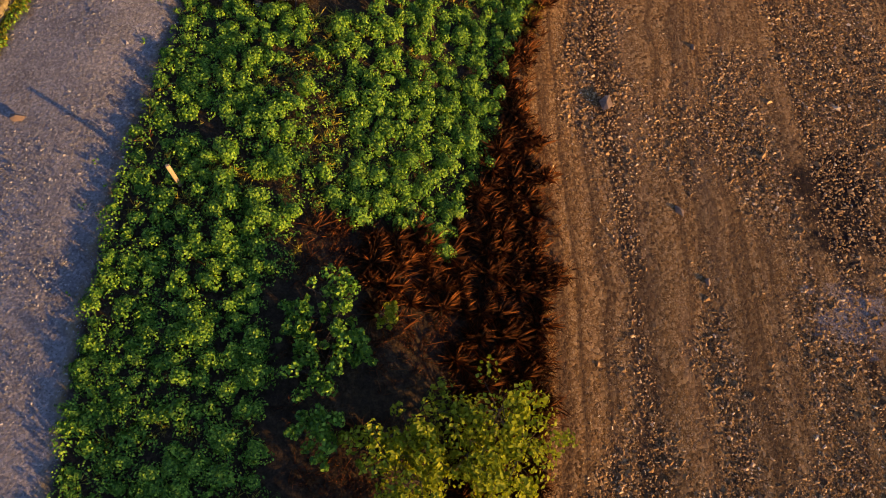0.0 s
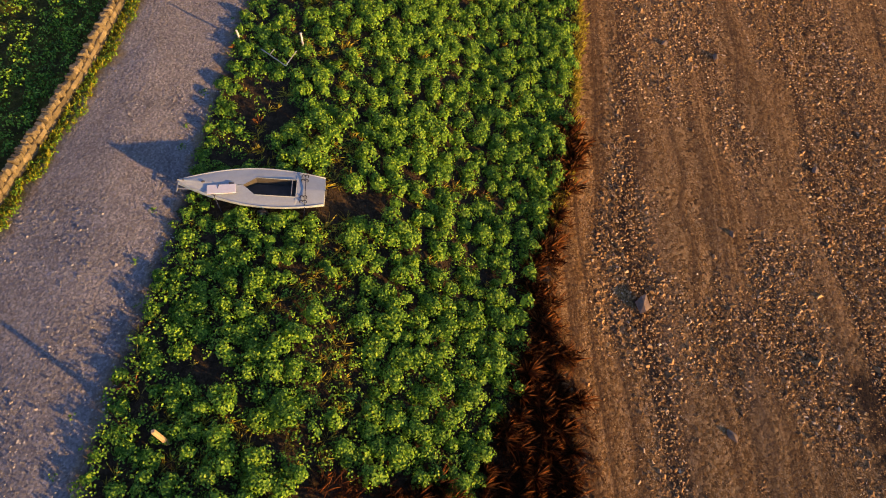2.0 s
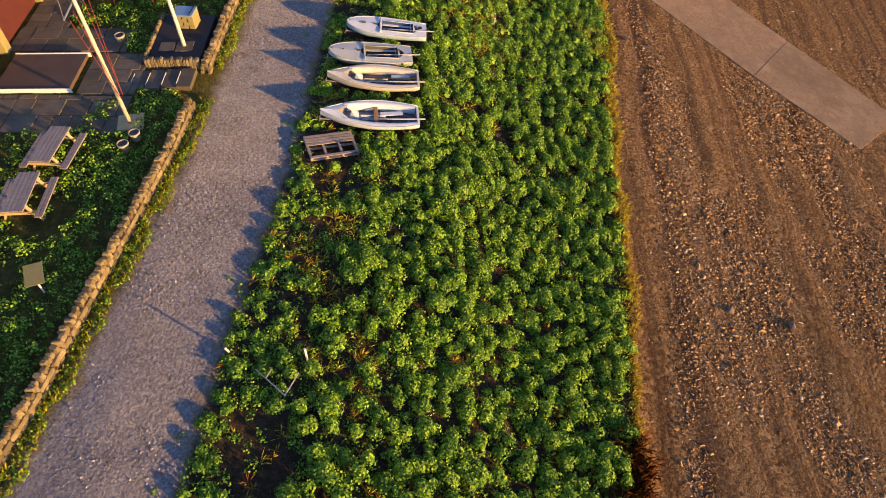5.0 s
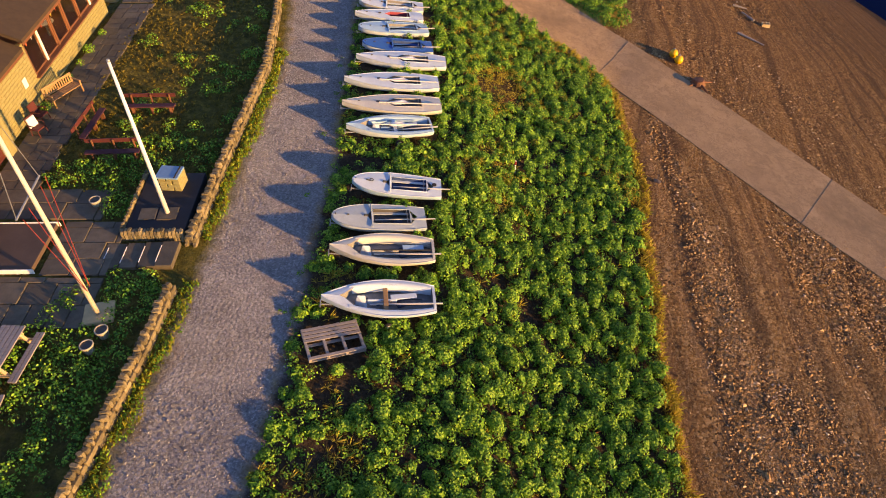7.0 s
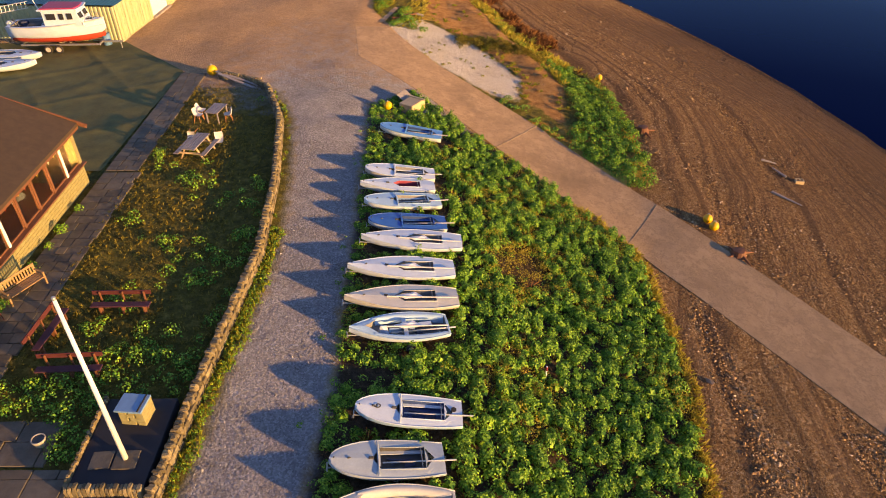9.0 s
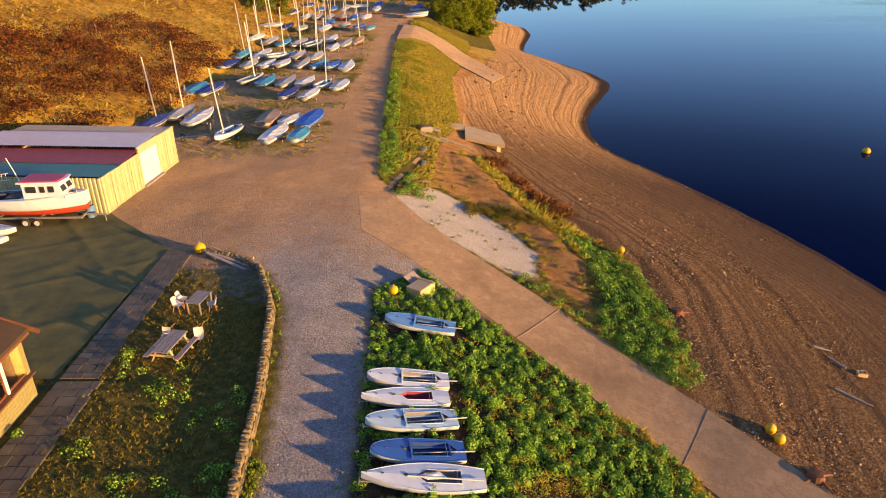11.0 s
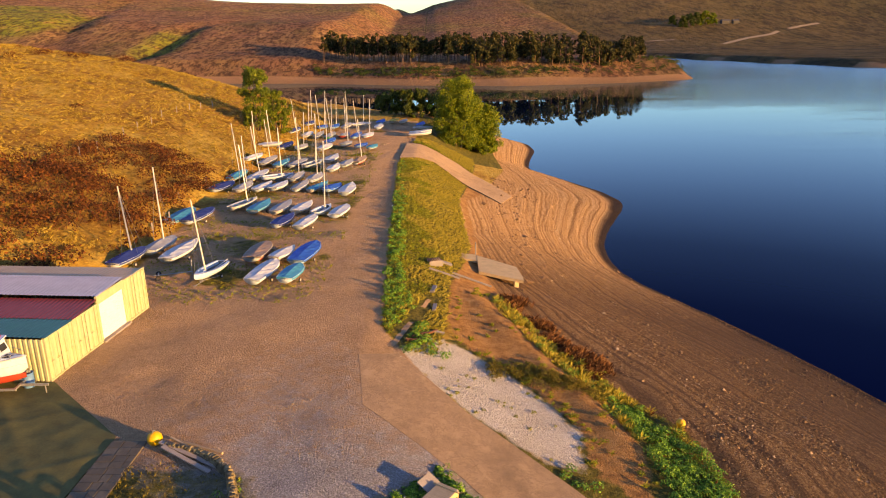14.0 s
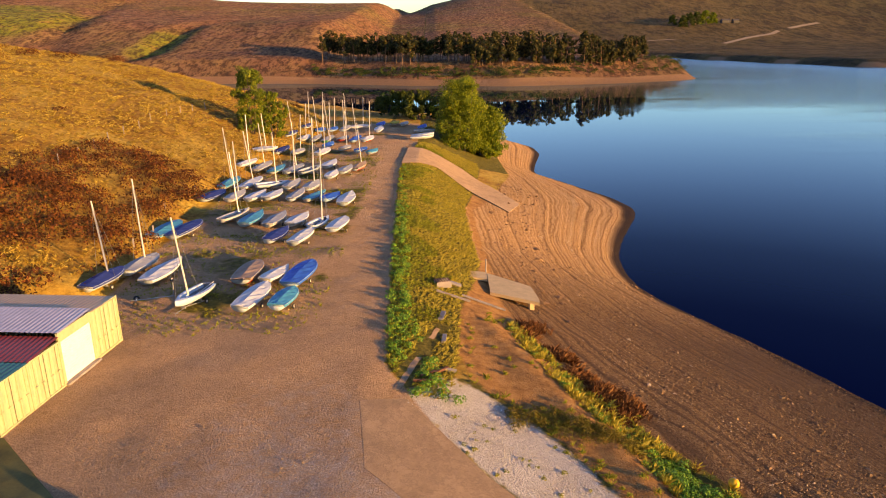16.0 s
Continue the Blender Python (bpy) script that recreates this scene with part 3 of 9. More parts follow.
def leaf_cloud(points, radius, tall, leaves, size, rng, lift=0.0, slim=0.8, scruff=0.33):
    """Domes of small leaves: one dome on each ground point. Returns corners and faces."""
    n = len(points)
    count = np.maximum((leaves * (radius / radius.mean()) ** 2 * rng.uniform(0.8, 1.2, n)).astype(int), 4)
    own = np.repeat(np.arange(n), count)
    m = len(own)
    a, q = rng.uniform(0, 2 * np.pi, m), np.sqrt(rng.uniform(0, 1, m))
    ca, sa = np.cos(a), np.sin(a)
    lobes = 1 + 0.22 * np.sin(a * 3 + own * 1.7) + 0.12 * np.sin(a * 5 + own)
    rr = radius[own] * q * lobes * rng.uniform(0.85, 1.1, m)
    up = tall[own] * np.sqrt(np.clip(1 - q * q * 0.94, 0, 1)) * rng.uniform(0.74, 1.06, m)
    c = points[own] + np.stack([ca * rr, sa * rr, up + lift], -1)
    nrm = np.stack([ca * q * 0.95, sa * q * 0.95, 0.35 + 0.6 * (1 - q)], -1) + rng.normal(0, scruff, (m, 3))
    return leaf_quads(c, nrm, size * rng.uniform(0.65, 1.3, m), rng, slim)


def tufts(points, tall, spread, blades, rng, width=0.03):
    """Tussocks of narrow bent blades."""
    n = len(points)
    own = np.repeat(np.arange(n), blades)
    m = len(own)
    a = rng.uniform(0, 2 * np.pi, m)
    out = np.stack([np.cos(a), np.sin(a), np.zeros(m)], -1)
    side = np.stack([-np.sin(a), np.cos(a), np.zeros(m)], -1) * (width * rng.uniform(0.6, 1.4, m))[:, None]
    h = (tall[own] * rng.uniform(0.6, 1.15, m))[:, None]
    sp = (spread[own] * rng.uniform(0.3, 1.1, m))[:, None]
    foot = points[own] + out * sp * 0.15
    up = np.array([0, 0, 1.0])
    v = np.stack([foot - side, foot + side, foot + out * sp * 0.6 + up * h * 0.75 + side * 0.7, foot + out * sp * 1.25 + up * h - side * 0.3], 1).reshape(-1, 3)
    return v, np.arange(len(v)).reshape(-1, 4)


def scatter(x0, x1, y0, y1, step, rng):
    x, y = np.meshgrid(np.arange(x0, x1, step), np.arange(y0, y1, step))
    x, y = x.ravel(), y.ravel()
    return x + rng.uniform(-0.45, 0.45, len(x)) * step, y + rng.uniform(-0.45, 0.45, len(x)) * step


def on_ground(x, y):
    return np.stack([x, y, terrain(x, y)], -1)


def stuff(name, parts, mat, label, category):
    """One object out of several heaps of leaves or stones."""
    vs, fs, o = [], [], 0
    for v, f in parts:
        vs.append(v)
        fs.append(f + o)
        o += len(v)
    return tagged(new(name, raw_mesh(name, np.concatenate(vs), np.concatenate(fs), mat)), label, category, kind="stuff")


rng = np.random.default_rng(4)
BARE = ((-6.9, 22.0, 1.0, 1.5), (-7.0, 19.8, 1.0, 0.55), (-5.6, 27.0, 1.2, 0.35), (-5.8, 28.6, 1.3, 0.4), (-5.4, 30.3, 1.1, 0.35), (-5.5, 32.3, 1.2, 0.7), (-7.0, 12.4, 1.0, 0.35), (-5.6, 10.6, 0.9, 0.3), (-0.8, 37.7, 1.1, 0.45), (0.7, 36.7, 0.6, 0.5), (-6.0, 63.2, 0.9, 0.6), (-6.0, 43.6, 1.4, 0.5), (-6.0, 36.8, 1.3, 0.4), (0.5, 51.5, 1.2, 1.6))


def bare_at(x, y):
    b = np.zeros(len(x), bool)
    for bx, by, bw, bh in BARE:
        b |= ((x - bx) / bw) ** 2 + ((y - by) / bh) ** 2 < 1 + 0.5 * rough_field(x, y, 0.5, 2)
    return b


def bramble_at(x, y):
    return (y < 9.4 + 0.6 * rough_field(x, y, 1.0, 3)) & (x > -4.3 + 0.8 * rough_field(x, y, 1.2, 5)) | (x > np.interp(y, (9, 10.7, 13.8, 17.8, 20), (0.1, 0.7, 1.7, 2.5, 3.4)) + 0.3 * rough_field(x, y, 0.9, 6)) & (y < 20)


BERTHS = (18.2, 35.7, 38.05, 39.7, 41.65, 45.7, 47.4, 49.3, 51.4, 52.8, 54.6, 56.0, 57.4, 62.15)


def dry_band(x, y):
    """The strip of dry grass that parts the two halves of the bank."""
    return (np.abs(x + 3.85 - 0.35 * np.sin(y * 0.6) - 0.5 * rough_field(x, y, 1.4, 13)) < 0.34 + 0.25 * rough_field(x, y, 0.8, 14)) & (y > 7.5) & (y < 21)


def in_field(x, y):
    under = np.zeros(len(x), bool)
    for by in BERTHS:
        under |= (np.abs(y - by - 0.06 * (x + 4.7)) < 0.55) & (x < -2.6) & (x > (-8.0 if by < 20 else -6.4))
    under |= (np.abs(x + 5.95) < 1.1) & (np.abs(y - 34.05) < 0.9)
    return (x > track_e(y) + 0.12) & (x < field_e(y) - 0.2) & ~under


# mounds of leaves over the bank
x, y = scatter(-11, 8.5, -7, 69, 0.52, rng)
keep = in_field(x, y) & ~bare_at(x, y) & ~dry_band(x, y) & ~bramble_at(x, y) & ~((np.abs(rough_field(x, y, 2.6, 11)) < 0.06) & (rng.uniform(0, 1, len(x)) > 0.35))
x, y = x[keep], y[keep]
low = np.clip((x - track_e(y)) / 3.0, 0.35, 1)
rad = rng.uniform(0.2, 0.4, len(x)) * (0.75 + 0.25 * low)
tall = np.maximum((rng.uniform(0.26, 0.72, len(x)) + 0.16 * rough_field(x, y, 2.5, 7)) * low, 0.1)
close = y < 38
mounds = leaf_cloud(on_ground(x, y)[close], rad[close], tall[close], 175, 0.036, rng, slim=0.92, scruff=0.26)
mounds2 = leaf_cloud(on_ground(x, y)[~close], rad[~close], tall[~close], 118, 0.039, rng, slim=0.92, scruff=0.26)
# broad leaves added inside each mound to block light and darken the gaps
hearts = leaf_cloud(on_ground(x, y), rad * 0.78, tall * 0.7, 12, 0.13, rng, slim=0.9, scruff=0.2)
# smaller plants between them and along the track
x, y = scatter(-11, 8.5, -7, 69, 0.36, rng)
keep = in_field(x, y) & ~(bare_at(x, y) & (rng.uniform(0, 1, len(x)) > 0.28)) & ~bramble_at(x, y) & (rng.uniform(0, 1, len(x)) < np.where((x < track_e(y) + 2.8) | (y < 15), 0.97, 0.6))
x, y = x[keep], y[keep]
fill = leaf_cloud(on_ground(x, y), rng.uniform(0.15, 0.26, len(x)), rng.uniform(0.1, 0.26, len(x)) + np.where(y < 15, 0.12, 0.0), 32, 0.034, rng, slim=0.9)
# stragglers on the track's edge
x, y = scatter(-11.5, -6.5, -7, 66, 0.3, rng)
keep = (np.abs(x - track_e(y)) < 0.75) & (rng.uniform(0, 1, len(x)) < 0.10 + 0.12 * rough_field(x, y, 2, 4))
x, y = x[keep], y[keep]
strag = leaf_cloud(on_ground(x, y), rng.uniform(0.06, 0.16, len(x)), rng.uniform(0.04, 0.1, len(x)), 16, 0.035, rng)
stuff("leafy_plants", [mounds, mounds2, hearts, fill, strag], LEAF, "dense low green leafy plants covering the bank", "plants")

# leafy strip beyond the slipway
x, y = scatter(2.5, 10.5, 60, 80, 0.5, rng)
GREEN = [(4.9, 78.8), (7, 77.8), (9.6, 72.5), (9.8, 66), (9.5, 61.4), (8.6, 60.6), (5.2, 65.2), (6.1, 69.0), (6.2, 72.0)]
keep = inside_edge(x, y, GREEN, 0.4) > 0.5
x, y = x[keep], y[keep]
strip = leaf_cloud(on_ground(x, y), rng.uniform(0.26, 0.5, len(x)), rng.uniform(0.12, 0.62, len(x)), 150, 0.046, rng)
x, y = scatter(1.5, 6.5, 63, 71, 0.7, rng)
keep = (np.abs((x - 2.4) + (y - 69.2) * 0.80) < 0.7) & (rng.uniform(0, 1, len(x)) < 0.7)
x, y = x[keep], y[keep]
strip2 = leaf_cloud(on_ground(x, y), rng.uniform(0.2, 0.4, len(x)), rng.uniform(0.15, 0.35, len(x)), 70, 0.05, rng)
stuff("beach_plants", [strip, strip2], LEAF, "bright green leafy plants between slipway and beach", "plants")

# garden: weeds in patches
x, y = scatter(-24, -10.5, -8, 68, 0.45, rng)
hard = ((x < -17.9) & (y > 40.5)) | ((y > 36.2) & (y < 39.4) & (x < -13.9)) | ((y > 34.1) & (y < 41.2) & (x < -15.2)) | ((x > -14.0) & (y > 36.6) & (y < 42.2)) | (x < -19.9) & (y > 33.5)
thick = np.where(y < 34, 0.85, np.where(y < 43, 0.72, np.where(y < 57, 0.12 + 0.07 * (x + 15), -0.12))) + 0.45 * rough_field(x, y, 2.2, 21)
keep = (x < wall_x(y) - 0.45) & ~hard & (rng.uniform(0, 1, len(x)) < thick)
x, y = x[keep], y[keep]
weeds = leaf_cloud(on_ground(x, y), rng.uniform(0.2, 0.42, len(x)), rng.uniform(0.1, 0.4, len(x)), 56, 0.044, rng)
y = np.array([46.4, 48.9, 50.4, 51.6, 53.4])
footings = leaf_cloud(on_ground(y * 0 - 19.72, y), np.array([0.3, 0.26, 0.2, 0.28, 0.22]), np.array([0.5, 0.4, 0.3, 0.45, 0.3]), 110, 0.04, rng)
stuff("garden_weeds", [weeds, footings], LEAF, "patches of leafy weeds in the rough garden", "plants")

# short grass: along the wall's foot, on the lawn and at the paving's edge
x, y = scatter(-15.5, -9.5, -8, 68, 0.14, rng)
keep = (x > wall_x(y) + 0.25) & (x < wall_x(y) + np.where(y < 52, 0.75, 0.5) + 0.25 * rough_field(x, y, 1.0, 6)) & (rng.uniform(0, 1, len(x)) < np.where(y < 52, 1.0, 0.35 + 0.5 * rough_field(x, y, 2.5, 8))) & ~((y > 36.3) & (y < 38.2))
x, y = x[keep], y[keep]
verge = tufts(on_ground(x, y), rng.uniform(0.06, 0.2, len(x)), rng.uniform(0.05, 0.14, len(x)), 7, rng, 0.016)
vleaf = leaf_cloud(on_ground(x, y)[::2], rng.uniform(0.08, 0.17, len(x))[::2], rng.uniform(0.05, 0.15, len(x))[::2], 18, 0.032, rng)
x, y = scatter(-18.2, -10.8, 41, 68, 0.22, rng)
keep = (x < wall_x(y) - 0.3) & (rng.uniform(0, 1, len(x)) < 0.6 + 0.4 * rough_field(x, y, 1.5, 31))
x, y = x[keep], y[keep]
lawn = tufts(on_ground(x, y), rng.uniform(0.05, 0.16, len(x)), rng.uniform(0.06, 0.16, len(x)), 6, rng, 0.014)
stuff("verge_weeds", [vleaf], LEAF, "bright green weeds along the foot of the garden wall", "plants")
stuff("lawn_grass", [lawn], OLIVE, "short olive grass and moss on the garden lawn", "grass")
stuff("verge_grass", [verge], GRASS, "short green grass along the garden wall", "grass")

# long grass on the bank beside the boat park
x, y = scatter(-11, 4, 81, 176, 0.30, rng)
bank_w = np.interp(y, (66, 72, 80, 84, 96, 120, 148, 175), (-3.5, -3, -6.5, -8.4, -8.9, -9.6, -10.5, -8.4))
bank_e = np.interp(y, (80, 86, 97, 104, 111, 125, 136, 150, 170), (-5.0, -4.2, -3.6, -2.2, -1.2, -1.5, -1.5, 0.5, 2.5))
ramp_side = inside_edge(x, y, [(-11, 152.2), (-5, 154.4), (0.1, 146.6), (4.5, 139), (7.4, 146), (3.4, 156), (-0.4, 164), (-6, 168), (-10, 171)], 0.2) > 0.5
path_side = (np.abs(x + 7.75 - (y - 81.2) * 0.265) < 0.55) & (y < 91.5)
keep = (x > bank_w) & (x < bank_e) & ~ramp_side & ~path_side
x, y = x[keep], y[keep]
dry = (x - bank_w[keep]) / (bank_e - bank_w)[keep] + 0.5 * rough_field(x, y, 3.0, 91) + np.clip((y - 110) / 60, 0, 0.3) > 0.52
for name, sel, mat, label in (("bank_grass", ~dry, GRASS, "long yellow-green grass on the bank above the beach"), ("bank_hay", dry, HAY, "dry golden grass on the bank above the beach")):
    gx2, gy2 = x[sel], y[sel]
    blades = tufts(on_ground(gx2, gy2), rng.uniform(0.08, 0.24, len(gx2)), rng.uniform(0.12, 0.32, len(gx2)), 12, rng, 0.02)
    stuff(name, [blades], mat, label, "grass")
x, y = scatter(-11, 1, 81, 150, 0.6, rng)
bank_w = np.interp(y, (80, 84, 96, 120, 148), (-6.5, -8.4, -8.9, -9.6, -10.5))
keep = (x > bank_w) & (x < bank_w + 1.3 + np.clip(95 - y, 0, 8) * 0.2) & (np.abs(x + 7.75 - (y - 81.2) * 0.265) > 0.6) & (rng.uniform(0, 1, len(x)) < np.clip((140 - y) / 40, 0.15, 0.9))
x, y = x[keep], y[keep]
docks = leaf_cloud(on_ground(x, y), rng.uniform(0.25, 0.45, len(x)), rng.uniform(0.2, 0.5, len(x)), 80, 0.05, rng)
stuff("bank_docks", [docks], LEAF, "leafy green plants along the yard's edge", "plants")

# dead grass, rushes and brambles: at the field's end, along its foot, on the mound's ridge
x, y = scatter(-5, 4.2, -7, 22, 0.15, rng)
keep = bramble_at(x, y) & (x < field_e(y) + 0.15 + 0.4 * rough_field(x, y, 0.8, 19)) & (x > -4.2) & (rng.uniform(0, 1, len(x)) < np.where((x < 0.4) & (y < 7.6), 0.08, 0.42) + 0.5 * rough_field(x, y, 0.6, 18))
x, y = x[keep], y[keep]
tangle = tufts(on_ground(x, y), 0.05 + 0.25 * rng.uniform(0, 1, len(x)) ** 2, rng.uniform(0.15, 0.6, len(x)), 8, rng, 0.004)
humps = leaf_cloud(on_ground(x, y)[::6], rng.uniform(0.25, 0.6, len(x))[::6], rng.uniform(0.12, 0.4, len(x))[::6], 70, 0.028, rng, slim=0.35, scruff=0.8)
y = rng.uniform(-4, 25, 34)
x = field_e(y) + rng.uniform(-0.5, 0.4, 34)
own = np.repeat(np.arange(34), 26)
cx, cy = x[own] + rng.normal(0, 0.2, len(own)), y[own] + rng.normal(0, 0.2, len(own))
clumps = tufts(on_ground(cx, cy), rng.uniform(0.3, 0.65, 34)[own], rng.uniform(0.1, 0.5, len(own)), 6, rng, 0.006)
x, y = scatter(-2.2, 3.6, -2, 19.5, 0.42, rng)
keep = bramble_at(x, y) & (x < field_e(y) + 0.1) & ((x > 0.3) | (y > 6.8)) & (rng.uniform(0, 1, len(x)) < 0.75)
x, y = x[keep], y[keep]
rosettes = tufts(on_ground(x, y), rng.uniform(0.22, 0.6, len(x)), rng.uniform(0.25, 0.5, len(x)), 85, rng, 0.0045)
stuff("dead_rushes", [tangle, humps, clumps, rosettes], DEAD, "dark tangled dead rushes and bramble stems", "dead grass")
x, y = scatter(1, 8.5, 10, 58, 0.32, rng)
keep = (np.abs(x - field_e(y) - 0.1) < 0.45) & (rng.uniform(0, 1, len(x)) < 0.85)
x, y = x[keep], y[keep]
fringe = tufts(on_ground(x, y)[y < 21], rng.uniform(0.12, 0.38, (y < 21).sum()), rng.uniform(0.15, 0.35, (y < 21).sum()), 12, rng, 0.008)
x, y = scatter(1, 8.5, 19, 58, 0.13, rng)
keep = (np.abs(x - field_e(y) - 0.02) < 0.26 + 0.2 * rough_field(x, y, 1.3, 23)) & (rng.uniform(0, 1, len(x)) < 0.85)
x, y = x[keep], y[keep]
hem = tufts(on_ground(x, y), rng.uniform(0.06, 0.24, len(x)), rng.uniform(0.1, 0.25, len(x)), 11, rng, 0.01)
x, y = scatter(-2, 9, 70, 97, 0.5, rng)
ridge = 3.4 - (y - 84) * 0.28
keep = (np.abs(x - ridge - 1.0 - 0.8 * rough_field(x, y, 4, 95)) < 0.4 + 0.9 * rng.uniform(0, 1, len(x)) ** 2) & (rng.uniform(0, 1, len(x)) < 0.08 + 0.3 * rough_field(x, y, 2.5, 96))
x, y = x[keep], y[keep]
crest = tufts(on_ground(x, y), rng.uniform(0.12, 0.45, len(x)), rng.uniform(0.2, 0.5, len(x)), 24, rng, 0.012)
sage = leaf_cloud(on_ground(x, y)[::3] + (0.5, 0.3, 0), rng.uniform(0.2, 0.45, len(x))[::3], rng.uniform(0.1, 0.35, len(x))[::3], 60, 0.05, rng)
x, y = scatter(-5, 6, 70, 97, 0.42, rng)
rim = inside_edge(x, y, RUBBLE, 1.0)
keep = (inside_edge(x, y, MOUND, 0.6) > 0.3) & (rng.uniform(0, 1, len(x)) < np.where((rim > 0.02) & (rim < 0.7), 0.5, 0.09) + 0.12 * rough_field(x, y, 1.6, 97))
x, y = x[keep], y[keep]
green = rng.uniform(0, 1, len(x)) < 0.6
earthy = tufts(on_ground(x, y), rng.uniform(0.08, 0.3, len(x)), rng.uniform(0.1, 0.3, len(x)), 16, rng, 0.014)
sage2 = leaf_cloud(on_ground(x, y)[green], rng.uniform(0.1, 0.28, green.sum()), rng.uniform(0.05, 0.2, green.sum()), 40, 0.04, rng)
x, y = rng.uniform(-7, 2.5, 60), rng.uniform(71, 83, 60)
keep = inside_edge(x, y, RUBBLE, 0.3) > 0.5
x, y = x[keep], y[keep]
sprigs = leaf_cloud(on_ground(x, y), rng.uniform(0.08, 0.2, len(x)), rng.uniform(0.05, 0.14, len(x)), 30, 0.035, rng)
stuff("ridge_weeds", [sage, sage2, earthy, sprigs], GRASS, "low green weeds along the sandy ridge", "plants")
x, y = scatter(-9, 6, 12, 60, 0.8, rng)
keep = in_field(x, y) & (rng.uniform(0, 1, len(x)) < 0.05)
x, y = x[keep], y[keep]
among = tufts(on_ground(x, y), rng.uniform(0.15, 0.4, len(x)), rng.uniform(0.15, 0.35, len(x)), 12, rng, 0.004)
y = np.array([84.6, 85.4, 86.2, 87.0, 87.6, 88.5, 90.2, 90.9, 92.9, 93.6, 91.5])
x = np.array([6.0, 5.6, 5.0, 4.4, 3.2, 3.6, 3.3, 2.8, 1.3, 0.9, 2.2])
own = np.repeat(np.arange(11), 12)
cx, cy = x[own] + rng.normal(0, 0.26, len(own)), y[own] + rng.normal(0, 0.26, len(own))
rush = tufts(on_ground(cx, cy), rng.uniform(0.3, 0.65, 11)[own], rng.uniform(0.15, 0.6, len(own)), 8, rng, 0.007)
x, y = scatter(-9, 6.5, -6, 66, 0.3, rng)
keep = in_field(x, y) & ~bramble_at(x, y) & ((np.abs(rough_field(x, y, 2.6, 11)) < 0.06) | dry_band(x, y) | bare_at(x, y) & (rng.uniform(0, 1, len(x)) < 0.04))
x, y = x[keep], y[keep]
gaps = tufts(on_ground(x, y), rng.uniform(0.06, 0.22, len(x)), rng.uniform(0.12, 0.3, len(x)), 16, rng, 0.0045)
x, y = scatter(-9, 7, 42, 66, 0.42, rng)
keep = in_field(x, y) & ((rough_field(x, y, 3.0, 12) + 0.5 * rough_field(x, y, 1.1, 15) + np.clip((x + 1.5) * 0.12, -0.3, 0.4) > 0.45) | (np.hypot((x - 0.6) / 2.0, (y - 51.5) / 1.8) < 1))
x, y = x[keep], y[keep]
scurf = leaf_cloud(on_ground(x, y), rng.uniform(0.18, 0.36, len(x)), rng.uniform(0.2, 0.48, len(x)), 60, 0.034, rng, slim=0.5, scruff=0.6)
stuff("dry_gap_grass", [gaps, hem, scurf], HAY, "dry yellow grass showing between the leafy mounds", "grass")
x, y = scatter(0, 9, 72, 95, 0.28, rng)
foot = np.interp(y, (70, 76, 80, 86, 97), (9.4, 8.9, 6.6, 3.6, 0.0))
keep = (x < foot - 0.1) & (x > 3.6 - (y - 80) * 0.34) & (inside_edge(x, y, GREEN, 0.4) < 0.6) & (rng.uniform(0, 1, len(x)) < 0.75 + 0.5 * rough_field(x, y, 1.8, 98))
x, y = x[keep], y[keep]
slope_grass = tufts(on_ground(x, y), rng.uniform(0.12, 0.5, len(x)), rng.uniform(0.12, 0.4, len(x)), 15, rng, 0.012)
greener = rng.uniform(0, 1, len(x)) < 0.3
slope_weeds = leaf_cloud(on_ground(x, y)[greener], rng.uniform(0.15, 0.4, greener.sum()), rng.uniform(0.1, 0.45, greener.sum()), 50, 0.04, rng)
stuff("ridge_grass", [slope_grass], HAY, "yellow grass along the foot of the sandy ridge", "grass")
stuff("ridge_shrubs", [slope_weeds], LEAF, "small green shrubs along the sandy ridge", "plants")
brng = np.random.default_rng(77)
own = np.repeat(np.arange(7), 110)
cx = np.array([1.7, 3.3, 3.8, 4.6, 5.5, 5.9, 5.1])[own] + brng.normal(0, 0.36, len(own))
cy = np.array([95.0, 90.3, 87.4, 85.2, 84.2, 83.5, 82.4])[own] + brng.normal(0, 0.36, len(own))
bracken = tufts(on_ground(cx, cy), brng.uniform(0.35, 0.75, 7)[own] * brng.uniform(0.6, 1, len(own)), brng.uniform(0.15, 0.4, len(own)), 14, brng, 0.012)
along = brng.uniform(-1.6, 4.8, 230)
cx, cy = along + brng.normal(0, 0.25, 230), np.interp(along, (-1.6, 0.3, 2.5, 4.8), (80.2, 80.4, 79.3, 78.6)) + brng.normal(0, 0.55, 230)
scrub = leaf_cloud(on_ground(cx, cy), brng.uniform(0.14, 0.42, 230), brng.uniform(0.1, 0.45, 230), 50, 0.045, brng, slim=0.5, scruff=0.6)
stuff("ridge_scrub", [scrub], OLIVE, "low olive scrub between the rubble and the sandy ridge", "plants")
stuff("dead_grass", [fringe, crest, among, rush, bracken], DRY, "russet dead grass and rushes in tangled tufts", "dead grass")

